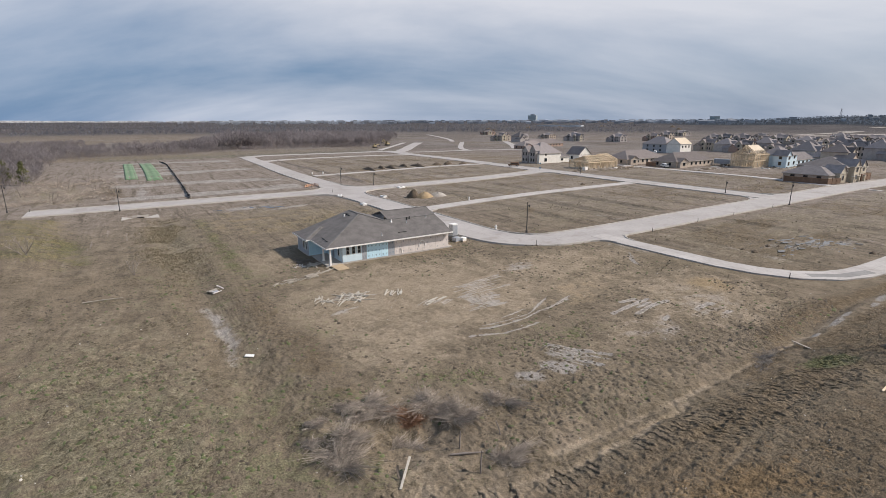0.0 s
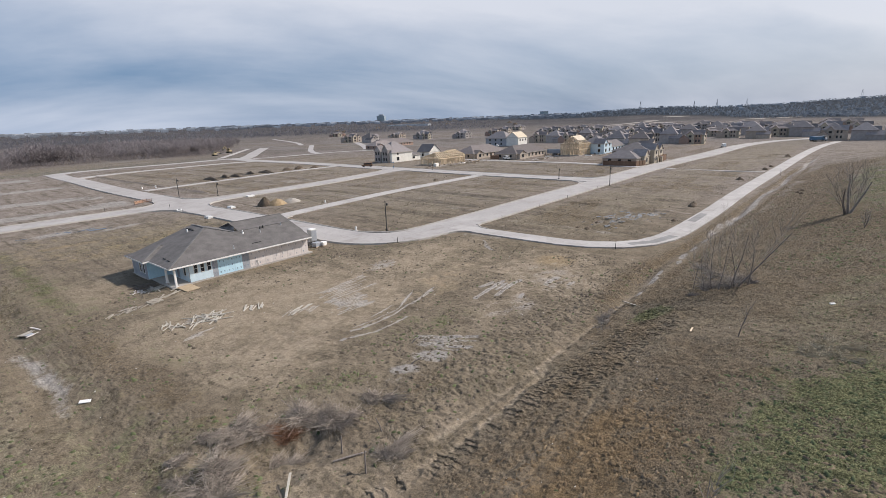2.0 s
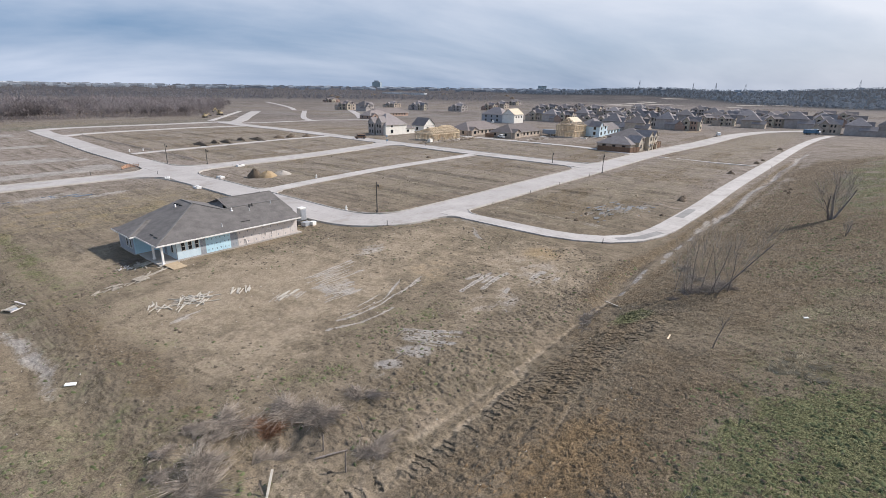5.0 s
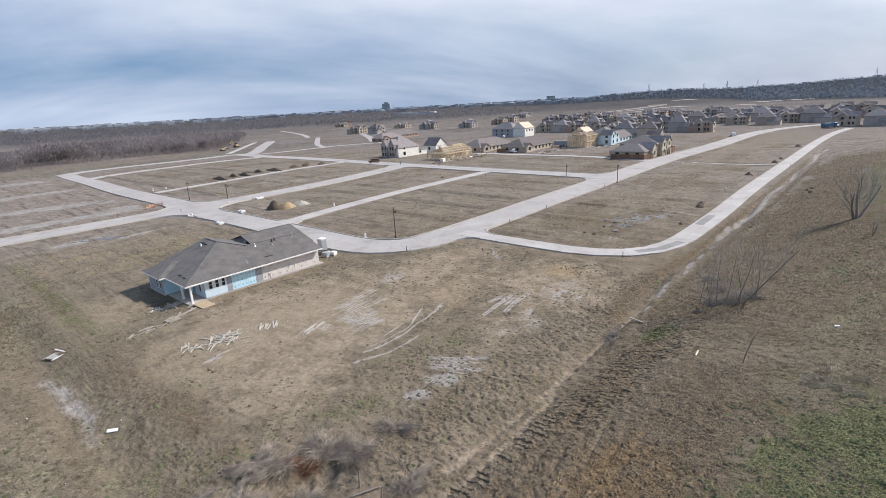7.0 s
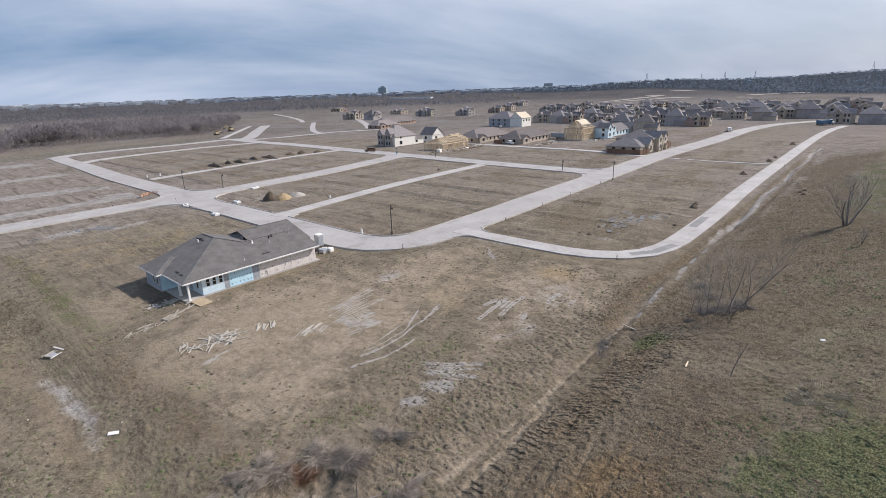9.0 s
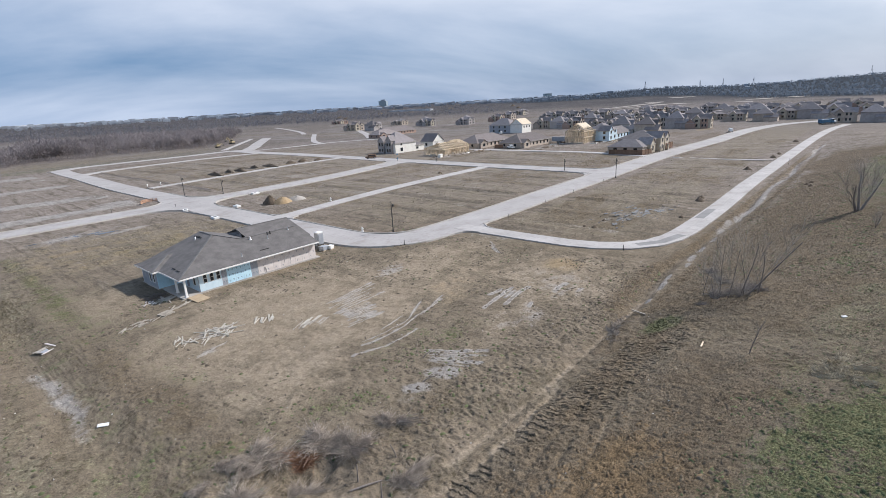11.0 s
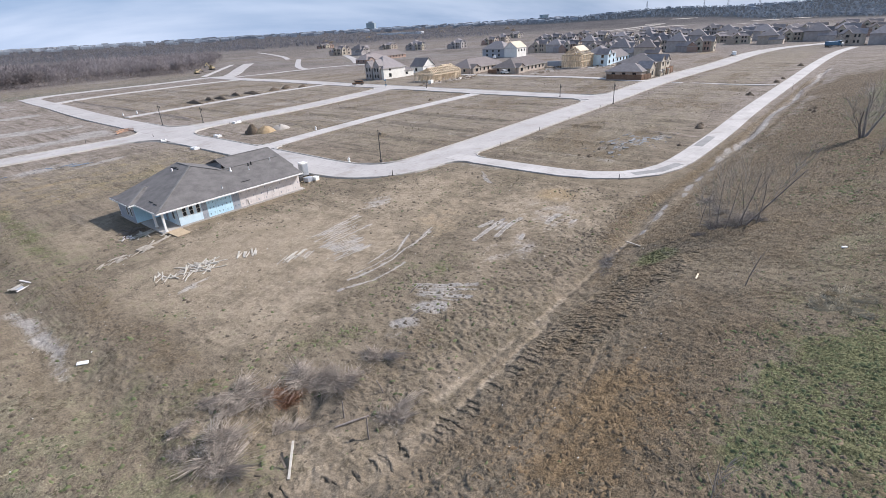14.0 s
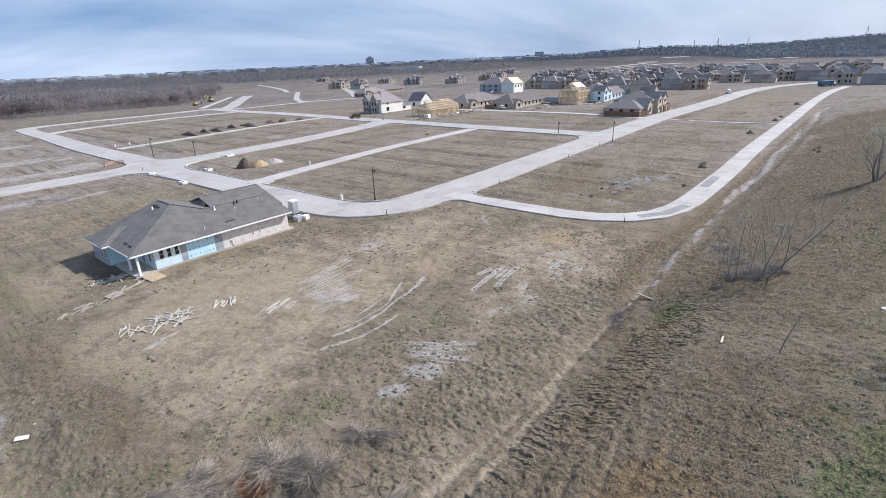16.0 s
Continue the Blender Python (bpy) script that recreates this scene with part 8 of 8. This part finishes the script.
def blades(name, x, y, tall, mat, label, seed, per=5, wide=0.03, lean=0.6):
    """Tufts of grass: loose pointed blades."""
    g = np.random.default_rng(seed)
    n = len(x)
    z = height(x, y) - 0.02
    bx = x[:, None] + g.normal(0, 0.07, (n, per))
    by = y[:, None] + g.normal(0, 0.07, (n, per))
    a = g.uniform(0, 6.3, (n, per))
    h = tall[:, None] * g.uniform(0.5, 1.1, (n, per))
    out = h * g.uniform(0.1, lean, (n, per)) * 1.6
    w = wide * g.uniform(0.6, 1.5, (n, per))
    z2 = np.repeat(z[:, None], per, 1)
    p0 = np.stack([bx - w * np.sin(a), by + w * np.cos(a), z2], -1)
    p1 = np.stack([bx + w * np.sin(a), by - w * np.cos(a), z2], -1)
    p2 = np.stack([bx + out * np.cos(a), by + out * np.sin(a), z2 + h], -1)
    ob = many_tris(name, np.stack([p0, p1, p2], 2), mat)
    return tagged(ob, label, "grass", kind="stuff")


def off_road(x, y):
    ok = ~((x > 49) & (x < 58.5) & (y > 60)) & ~((y > 56.5) & (y < 66) & (x > 54)) & ~((x > 68.5) & (x < 73.4) & (y > 28) & (y < 60)) & ~((y > 21.8) & (y < 27) & (x > 74))
    return ok & ~((x > 21.5) & (x < 44.5) & (y > 66) & (y < 85))


n = 90000
tx, ty = rng.uniform(-40, 95, n), rng.uniform(-9, 125, n)
m = cover(tx, ty)
patchy = vnoise(tx, ty, 0.5, 31) * 0.6 + vnoise(tx, ty, 0.12, 32) * 0.6
want = np.clip(0.55 * smooth(patchy, 0.45, 0.85) + 0.75 * m[3] - 0.75 * m[1] - 0.6 * m[2] + 0.1, 0, 1)
want = want * (1 - 0.97 * ((tx > 9) & (tx < 64) & (ty > 16) & (ty < 66)) - 0.75 * (tx >= 64) * (ty > 16))
keep = (rng.random(n) < want) & off_road(tx, ty)
tx, ty = tx[keep], ty[keep]
bank = (ty < 16.5) & (tx > 5) & (tx < 70)
n = 12000
bx, by = 5 + 90 * rng.random(n) ** 1.2, rng.uniform(-16, 16.5, n)
keep = (rng.random(n) < 0.35 + 0.6 * vnoise(bx, by, 0.5, 38)) & ~((by > 14.6) & (bx < 34)) & ~((by > 12.4) & (bx > 28) & (bx < 50) & (rng.random(n) < 0.7))
bx, by = bx[keep], by[keep]
blades("brown_grass", bx, by, rng.uniform(0.04, 0.13, len(bx)), BROWN_GRASS, "matted brown grass on the bank above the ditch", 45, 5, 0.022, 0.9)
tx, ty = tx[~bank], ty[~bank]
blades("dead_grass", tx, ty, rng.uniform(0.04, 0.14, len(tx)), DRY, "sparse dead grass tufts on brown earth", 41, 5, 0.024, 0.9)
n = 60000
tx, ty = rng.uniform(-30, 110, n), rng.uniform(-9, 125, n)
m = cover(tx, ty)
patchy = vnoise(tx, ty, 0.6, 33)
keep = (rng.random(n) < np.clip(0.9 * m[0] * smooth(patchy, 0.25, 0.75) - 0.5 * m[1] - 0.05, 0, 1)) & off_road(tx, ty)
tx, ty = tx[keep], ty[keep]
blades("green_grass", tx, ty, rng.uniform(0.05, 0.17, len(tx)), WEED, "low green weeds on the bank and lawn", 42, 5, 0.03, 0.9)
n = 9500
tx, ty = 4.4 + rng.normal(0, 2.0, n), 98 + rng.normal(0, 13, n)
keep = (ty < 121) & (vnoise(tx, ty, 0.25, 35) > 0.35)
tx, ty = tx[keep], ty[keep]
n = len(tx)
blades("reeds", tx, ty, rng.uniform(0.08, 0.26, n), DRY, "belt of pale dead reeds along the swale", 43, 6, 0.04, 0.4)
n = 3500
tx, ty = rng.uniform(60, 200, n), rng.uniform(27, 140, n)
keep = off_road(tx, ty) & (vnoise(tx, ty, 0.2, 34) > 0.45)
tx, ty = tx[keep], ty[keep]
blades("lot_weeds", tx, ty, rng.uniform(0.1, 0.25, len(tx)), DRY, "thin dead weeds on the empty lots", 44, 6, 0.06, 0.7)

# Standing water in the hollows of the graded lots.
wet = random.Random(17)
POOLS = [(94 + wet.gauss(0, 4.4), 36.4 + wet.gauss(0, 2.3), 0.15 + 0.55 * wet.random() ** 2) for _ in range(70)] + [(103 + wet.gauss(0, 2.4), 33 + wet.gauss(0, 1.0), wet.uniform(0.12, 0.5)) for _ in range(18)]
POOLS += [(23 + wet.gauss(0, 3.4), 125.6 + wet.gauss(0, 1.0), wet.uniform(0.5, 1.6)) for _ in range(9)]
for k, (x, y, r) in enumerate(POOLS):
    verts = [(0, 0, 0)]
    for j in range(22):
        a = 2 * math.pi * j / 22
        w = 1 + 0.7 * noise.noise(Vector((math.cos(a) * 1.9, math.sin(a) * 1.9, k * 3.1)))
        verts.append((1.5 * r * w * math.cos(a), 0.7 * r * w * math.sin(a), 0))
    ob = raw("puddle", verts, [(0, j + 1, (j + 1) % 22 + 1) for j in range(22)], WATER)
    ob.matrix_basis = pose(x, y, hz(x, y) + 0.025, 0, 0, wet.uniform(-25, 25))
    tagged(ob, "shallow muddy puddle on the graded lot", "puddle", kind="structure")


# Building waste strewn round the unfinished houses.
waste = np.random.default_rng(91)
spots = np.array([(209, 125.5), (218.6, 123), (242, 129), (245, 110), (256, 104.5), (188, 146), (179.5, 148), (168, 150), (263, 145), (230, 126), (250, 106), (196, 150)], float)
pick = waste.integers(0, len(spots), 190)
size = waste.uniform(0.3, 1.3, 190)
lumps("building_waste", spots[pick, 0] + waste.normal(0, 3.2, 190), spots[pick, 1] + waste.normal(0, 1.8, 190), np.stack([size * 1.8, size * 0.7, size * 0.35], -1), waste.uniform(0, 6.3, 190), FIELD_PALE, "pale building waste strewn round the unfinished houses", 0.1, 92)
pick = waste.integers(0, len(spots), 150)
size = waste.uniform(0.5, 1.6, 150)
lumps("turned_earth", spots[pick, 0] + waste.normal(0, 5, 150), spots[pick, 1] + waste.normal(0, 2.4, 150), np.stack([size * 1.8, size, size * 0.4], -1), waste.uniform(0, 6.3, 150), DIRT_DARK_SHADED, "dark turned earth round the unfinished houses", 0.1, 93)
for k, (x, y, rx, ry) in enumerate(((767, 1004, 11, 7), (715, 915, 9, 6), (954, 1070, 12, 7), (1022, 1020, 15, 8), (1195, 1019, 12, 7), (1254, 832, 10, 7), (1084, 703, 9, 6))):
    mound("spoil_mound", x, y, rx, ry, 4.2, DIRT_DARK_SHADED, "dark spoil heap on the far building land", 30 + k)
shed = part("long_shed", boxed((-6, 6, -88, 88, -1, 4.5)), FAR_WHITE)
shed.matrix_basis = pose(1124, 1121, hz(1124, 1121), 0, 0, 2)
tagged(shed, "long low white shed on the far plain", "shed")


# Pale graded strips on the plain beyond the estate.
for k, (x0, y0, x1, y1, wide) in enumerate(((1106, 398, 1116, 371, 26), (960, 325, 958, 274, 16), (1041, 193, 1081, 168, 18), (1093, 151, 1109, 122, 16), (938, 195, 912, 171, 10), (830, 361, 1070, 365, 10), (810, 338, 965, 304, 9), (1426, 450, 1430, 400, 30), (760, 300, 850, 255, 7))):
    run, side_r = math.hypot(x1 - x0, y1 - y0), np.random.default_rng(200 + k)
    ux, uy = (x1 - x0) / run, (y1 - y0) / run
    verts, faces = [], []
    for j in range(15):
        f = -0.15 + 1.3 * j / 14
        half = wide * 1.1 * (0.35 + 0.65 * math.sin(math.pi * j / 14)) * side_r.uniform(0.7, 1.2)
        for e in (-half, half):
            x, y = x0 + ux * run * f - uy * e, y0 + uy * run * f + ux * e
            verts.append((x, y, hz(x, y) + 0.6))
        if j:
            faces.append((2 * j - 2, 2 * j, 2 * j + 1, 2 * j - 1))
    ob = raw("pale_ground", verts, faces, FIELD_PALE)
    tagged(ob, "pale strip of graded ground on the far plain", "ground", kind="structure")


# ---- woods and the far country ----
def wood(name, x, y, tall, mat, label, seed, twigs=34, wide=0.20):
    """A stand of bare trees: trunks and fans of twigs."""
    g = np.random.default_rng(seed)
    n = len(x)
    z = height(x, y)
    q = g.normal(0, 1, (n, twigs, 3))
    q = q / np.linalg.norm(q, axis=-1, keepdims=True) * g.random((n, twigs, 1)) ** 0.4
    size = tall[:, None]
    lean = g.uniform(0.8, 1.2, (n, 1))
    cx = x[:, None] + 0.36 * size * lean * q[..., 0]
    cy = y[:, None] + 0.36 * size * lean * q[..., 1]
    cz = z[:, None] + size * (0.56 + 0.44 * q[..., 2])
    # Each twig points up and away from the trunk.
    d = np.stack([q[..., 0] * 0.8, q[..., 1] * 0.8, 0.45 + 0.4 * q[..., 2]], -1) + g.normal(0, 0.35, (n, twigs, 3))
    d = d / np.linalg.norm(d, axis=-1, keepdims=True) * (size * g.uniform(0.12, 0.24, (n, twigs)))[..., None]
    w = wide * g.uniform(0.5, 1.4, (n, twigs)) * size / 9
    b = g.uniform(0, 6.3, (n, twigs))
    off = np.stack([w * np.cos(b), w * np.sin(b), 0 * w], -1)
    c = np.stack([cx, cy, np.maximum(cz, z[:, None] + 0.2)], -1)
    fans = np.stack([c - off - d / 2, c + off - d / 2, c + d / 2], 2).reshape(-1, 3)
    tw = 0.009 * tall
    trunks = []
    for ang in (0.3, 1.9):
        trunks.append(np.stack([np.stack([x - tw * np.cos(ang), y - tw * np.sin(ang), z - 0.2], -1), np.stack([x + tw * np.cos(ang), y + tw * np.sin(ang), z - 0.2], -1), np.stack([x, y, z + tall * 0.9], -1)], 1).reshape(-1, 3))
    ob = many_tris(name, np.concatenate([fans] + trunks), mat)
    return tagged(ob, label, "woods", kind="stuff")


n = 9000
wx, wy = rng.uniform(-330, 290, n), rng.uniform(170, 620, n)
edge_line = np.interp(wx, [-330, -20, 25, 64, 110, 160, 180, 230, 290], [372, 372, 382, 408, 420, 410, 410, 470, 560])
west = (wx < -30 - 10 * vnoise(wx, wy, 0.03, 51)) & (wy > 192 - 0.25 * (wx + 30))
north = (wy > edge_line + 12 * vnoise(wx, wy, 0.04, 52)) & (wy < edge_line + 105 + 40 * vnoise(wx, wy, 0.01, 53))
keep = west | north
wx, wy = wx[keep], wy[keep]
wood("winter_wood", wx, wy, (np.interp(wx, [-120, 0, 45, 80, 150, 250], [3.2, 3.2, 4.2, 9.5, 9.0, 7.0]) + np.interp(wx, [0, 70], [2.6, 6.0]) * vnoise(wx, wy, 0.025, 56)) * rng.uniform(0.7, 1.1, len(wx)), WOODS, "belt of bare grey-brown winter trees", 61, 70, 0.30)
n = 1500
wx, wy = rng.uniform(-60, 190, n), rng.uniform(0, 1, n)
wy = np.interp(wx, [-60, -20, 25, 64, 110, 160, 190], [365, 366, 376, 402, 414, 403, 400]) - 10 * wy**2 + 4
wood("wood_edge", wx, wy, rng.uniform(1.5, 4.5, n), WOODS, "low scrub along the edge of the winter wood", 62, 20)
n = 5200
wx, wy = rng.uniform(-700, 800, n), rng.uniform(640, 1300, n)
keep = (vnoise(wx, wy, 0.007, 54) > 0.42) & (wx < 330) & ~((np.hypot(wx, wy) < 1060) & (np.degrees(np.arctan2(wx, wy)) < 9))
wx, wy = wx[keep], wy[keep]
wood("far_wood", wx, wy, rng.uniform(5, 9, len(wx)), WOODS, "distant belts of bare winter trees", 63, 22, 0.45)
n = 11500
ang, rad = np.radians(rng.uniform(-22, 112, n)), 1000 + 2250 * rng.random(n) ** 1.3
wx, wy = rad * np.sin(ang), rad * np.cos(ang)
keep = np.where(np.degrees(ang) > 55, rad > woods_from(np.degrees(ang)) - 300 * (vnoise(wx, wy, 0.002, 68) - 0.5), vnoise(wx, wy, 0.004, 55) > 0.30)
wx, wy = wx[keep], wy[keep]
high = np.degrees(np.arctan2(wx, wy)) > 55
wood("horizon_wood", wx[~high], wy[~high], rng.uniform(4, 9, int((~high).sum())), WOODS_HAZED, "wooded country along the horizon in haze-grey colour", 64, 20, 1.2)
wood("ridge_wood", wx[high], wy[high], rng.uniform(5, 9, int(high.sum())), RIDGE_HAZED, "woods on the far ridge in haze-blue colour", 67, 22, 2.4)
n = 230
wx, wy = rng.uniform(-75, -18, n), rng.uniform(178, 330, n)
keep = (wx < -27 - 0.02 * (wy - 180)) & (wx < -25 - 0.45 * np.maximum(205 - wy, 0))
wx, wy = wx[keep], wy[keep]
wood("wood_corner", wx, wy, rng.uniform(4.0, 8.0, len(wx)), WOODS, "bare grey scrub trees at the corner of the wood", 65, 170, 0.14)
for x, y in ((-30, 216), (-36, 226), (-41, 220)):
    g = np.random.default_rng(int(x * 7 + 400))
    t = holder("cedar_tree", pose(x, y, hz(x, y)), "dark green cedar at the edge of the wood", "tree", "cedars")
    bm = bmesh.new()
    rod(bm, [(0, 0, -0.2), (0, 0, 6)], [0.25, 0.08], 7)
    part("trunk", bm, BARK, t)
    k = 1400
    h = 7.0 * g.random(k) ** 0.8 + 0.6
    rr = (1 - h / 8.6) * 3.0 * np.sqrt(g.random(k)) * (0.8 + 0.4 * np.sin(h * 3))
    a = g.uniform(0, 6.3, k)
    c = np.stack([rr * np.cos(a), rr * np.sin(a), h], -1)
    pts = c[:, None] + g.normal(0, 0.22, (k, 3, 3))
    crown = many_tris("crown", pts, CEDAR)
    crown.parent = t

# White store roofs and small houses along the skyline.
def skyline(name, count, lo, hi, near, far, w, d, h, mat, label, seed, base=0.0):
    g = random.Random(seed)
    verts, faces = [], []
    for _ in range(count):
        a, q = radians(g.uniform(lo, hi)), g.uniform(near, far)
        x, y = q * math.sin(a), q * math.cos(a)
        z = hz(x, y) + base
        ww, dd, hh = g.uniform(*w) / 2, g.uniform(*d) / 2, g.uniform(*h)
        rx, ry = math.cos(a), -math.sin(a)
        fx, fy = math.sin(a), math.cos(a)
        n = len(verts)
        for zz, sc in ((z - base - 2, 1.0), (z + hh, 1.0)):
            for sx, sy in ((-1, -1), (1, -1), (1, 1), (-1, 1)):
                verts.append((x + rx * ww * sx + fx * dd * sy, y + ry * ww * sx + fy * dd * sy, zz))
        verts += [(x - rx * ww * 0.6, y - ry * ww * 0.6, z + hh * 1.12), (x + rx * ww * 0.6, y + ry * ww * 0.6, z + hh * 1.12)]
        faces += [(n, n + 1, n + 5, n + 4), (n + 1, n + 2, n + 6, n + 5), (n + 2, n + 3, n + 7, n + 6), (n + 3, n, n + 4, n + 7), (n + 4, n + 5, n + 9, n + 8), (n + 6, n + 7, n + 8, n + 9), (n + 5, n + 6, n + 9), (n + 7, n + 4, n + 8)]
    ob = raw(name, verts, faces, mat)
    return tagged(ob, label, "buildings", kind="stuff")


skyline("far_stores", 22, -14, 14, 2900, 3300, (60, 260), (40, 80), (4, 8), FAR_WHITE, "long white store roofs on the horizon", 71)
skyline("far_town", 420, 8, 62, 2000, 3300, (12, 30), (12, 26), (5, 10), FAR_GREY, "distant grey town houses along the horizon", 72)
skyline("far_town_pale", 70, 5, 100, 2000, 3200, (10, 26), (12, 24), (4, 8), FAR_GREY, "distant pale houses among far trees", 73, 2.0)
for a, q in ((77, 3100), (79.5, 3200), (75, 3300), (70, 3000), (88, 3000)):
    x, y = q * math.sin(radians(a)), q * math.cos(radians(a))
    p = holder("pylon", pose(x, y, hz(x, y)), "thin lattice pylon on the far ridge", "pylon", "far pylons")
    for k in range(4):
        bm = bmesh.new()
        sx, sy = ((-4, -4), (4, -4), (4, 4), (-4, 4))[k]
        beam(bm, (sx, sy, 0), (sx * 0.1, sy * 0.1, 40), 0.7)
        part("leg", bm, FAR_GREY, p)
    for z in (27, 34):
        bm = bmesh.new()
        beam(bm, (-7, 0, z), (7, 0, z), 0.7)
        part("arm", bm, FAR_GREY, p)
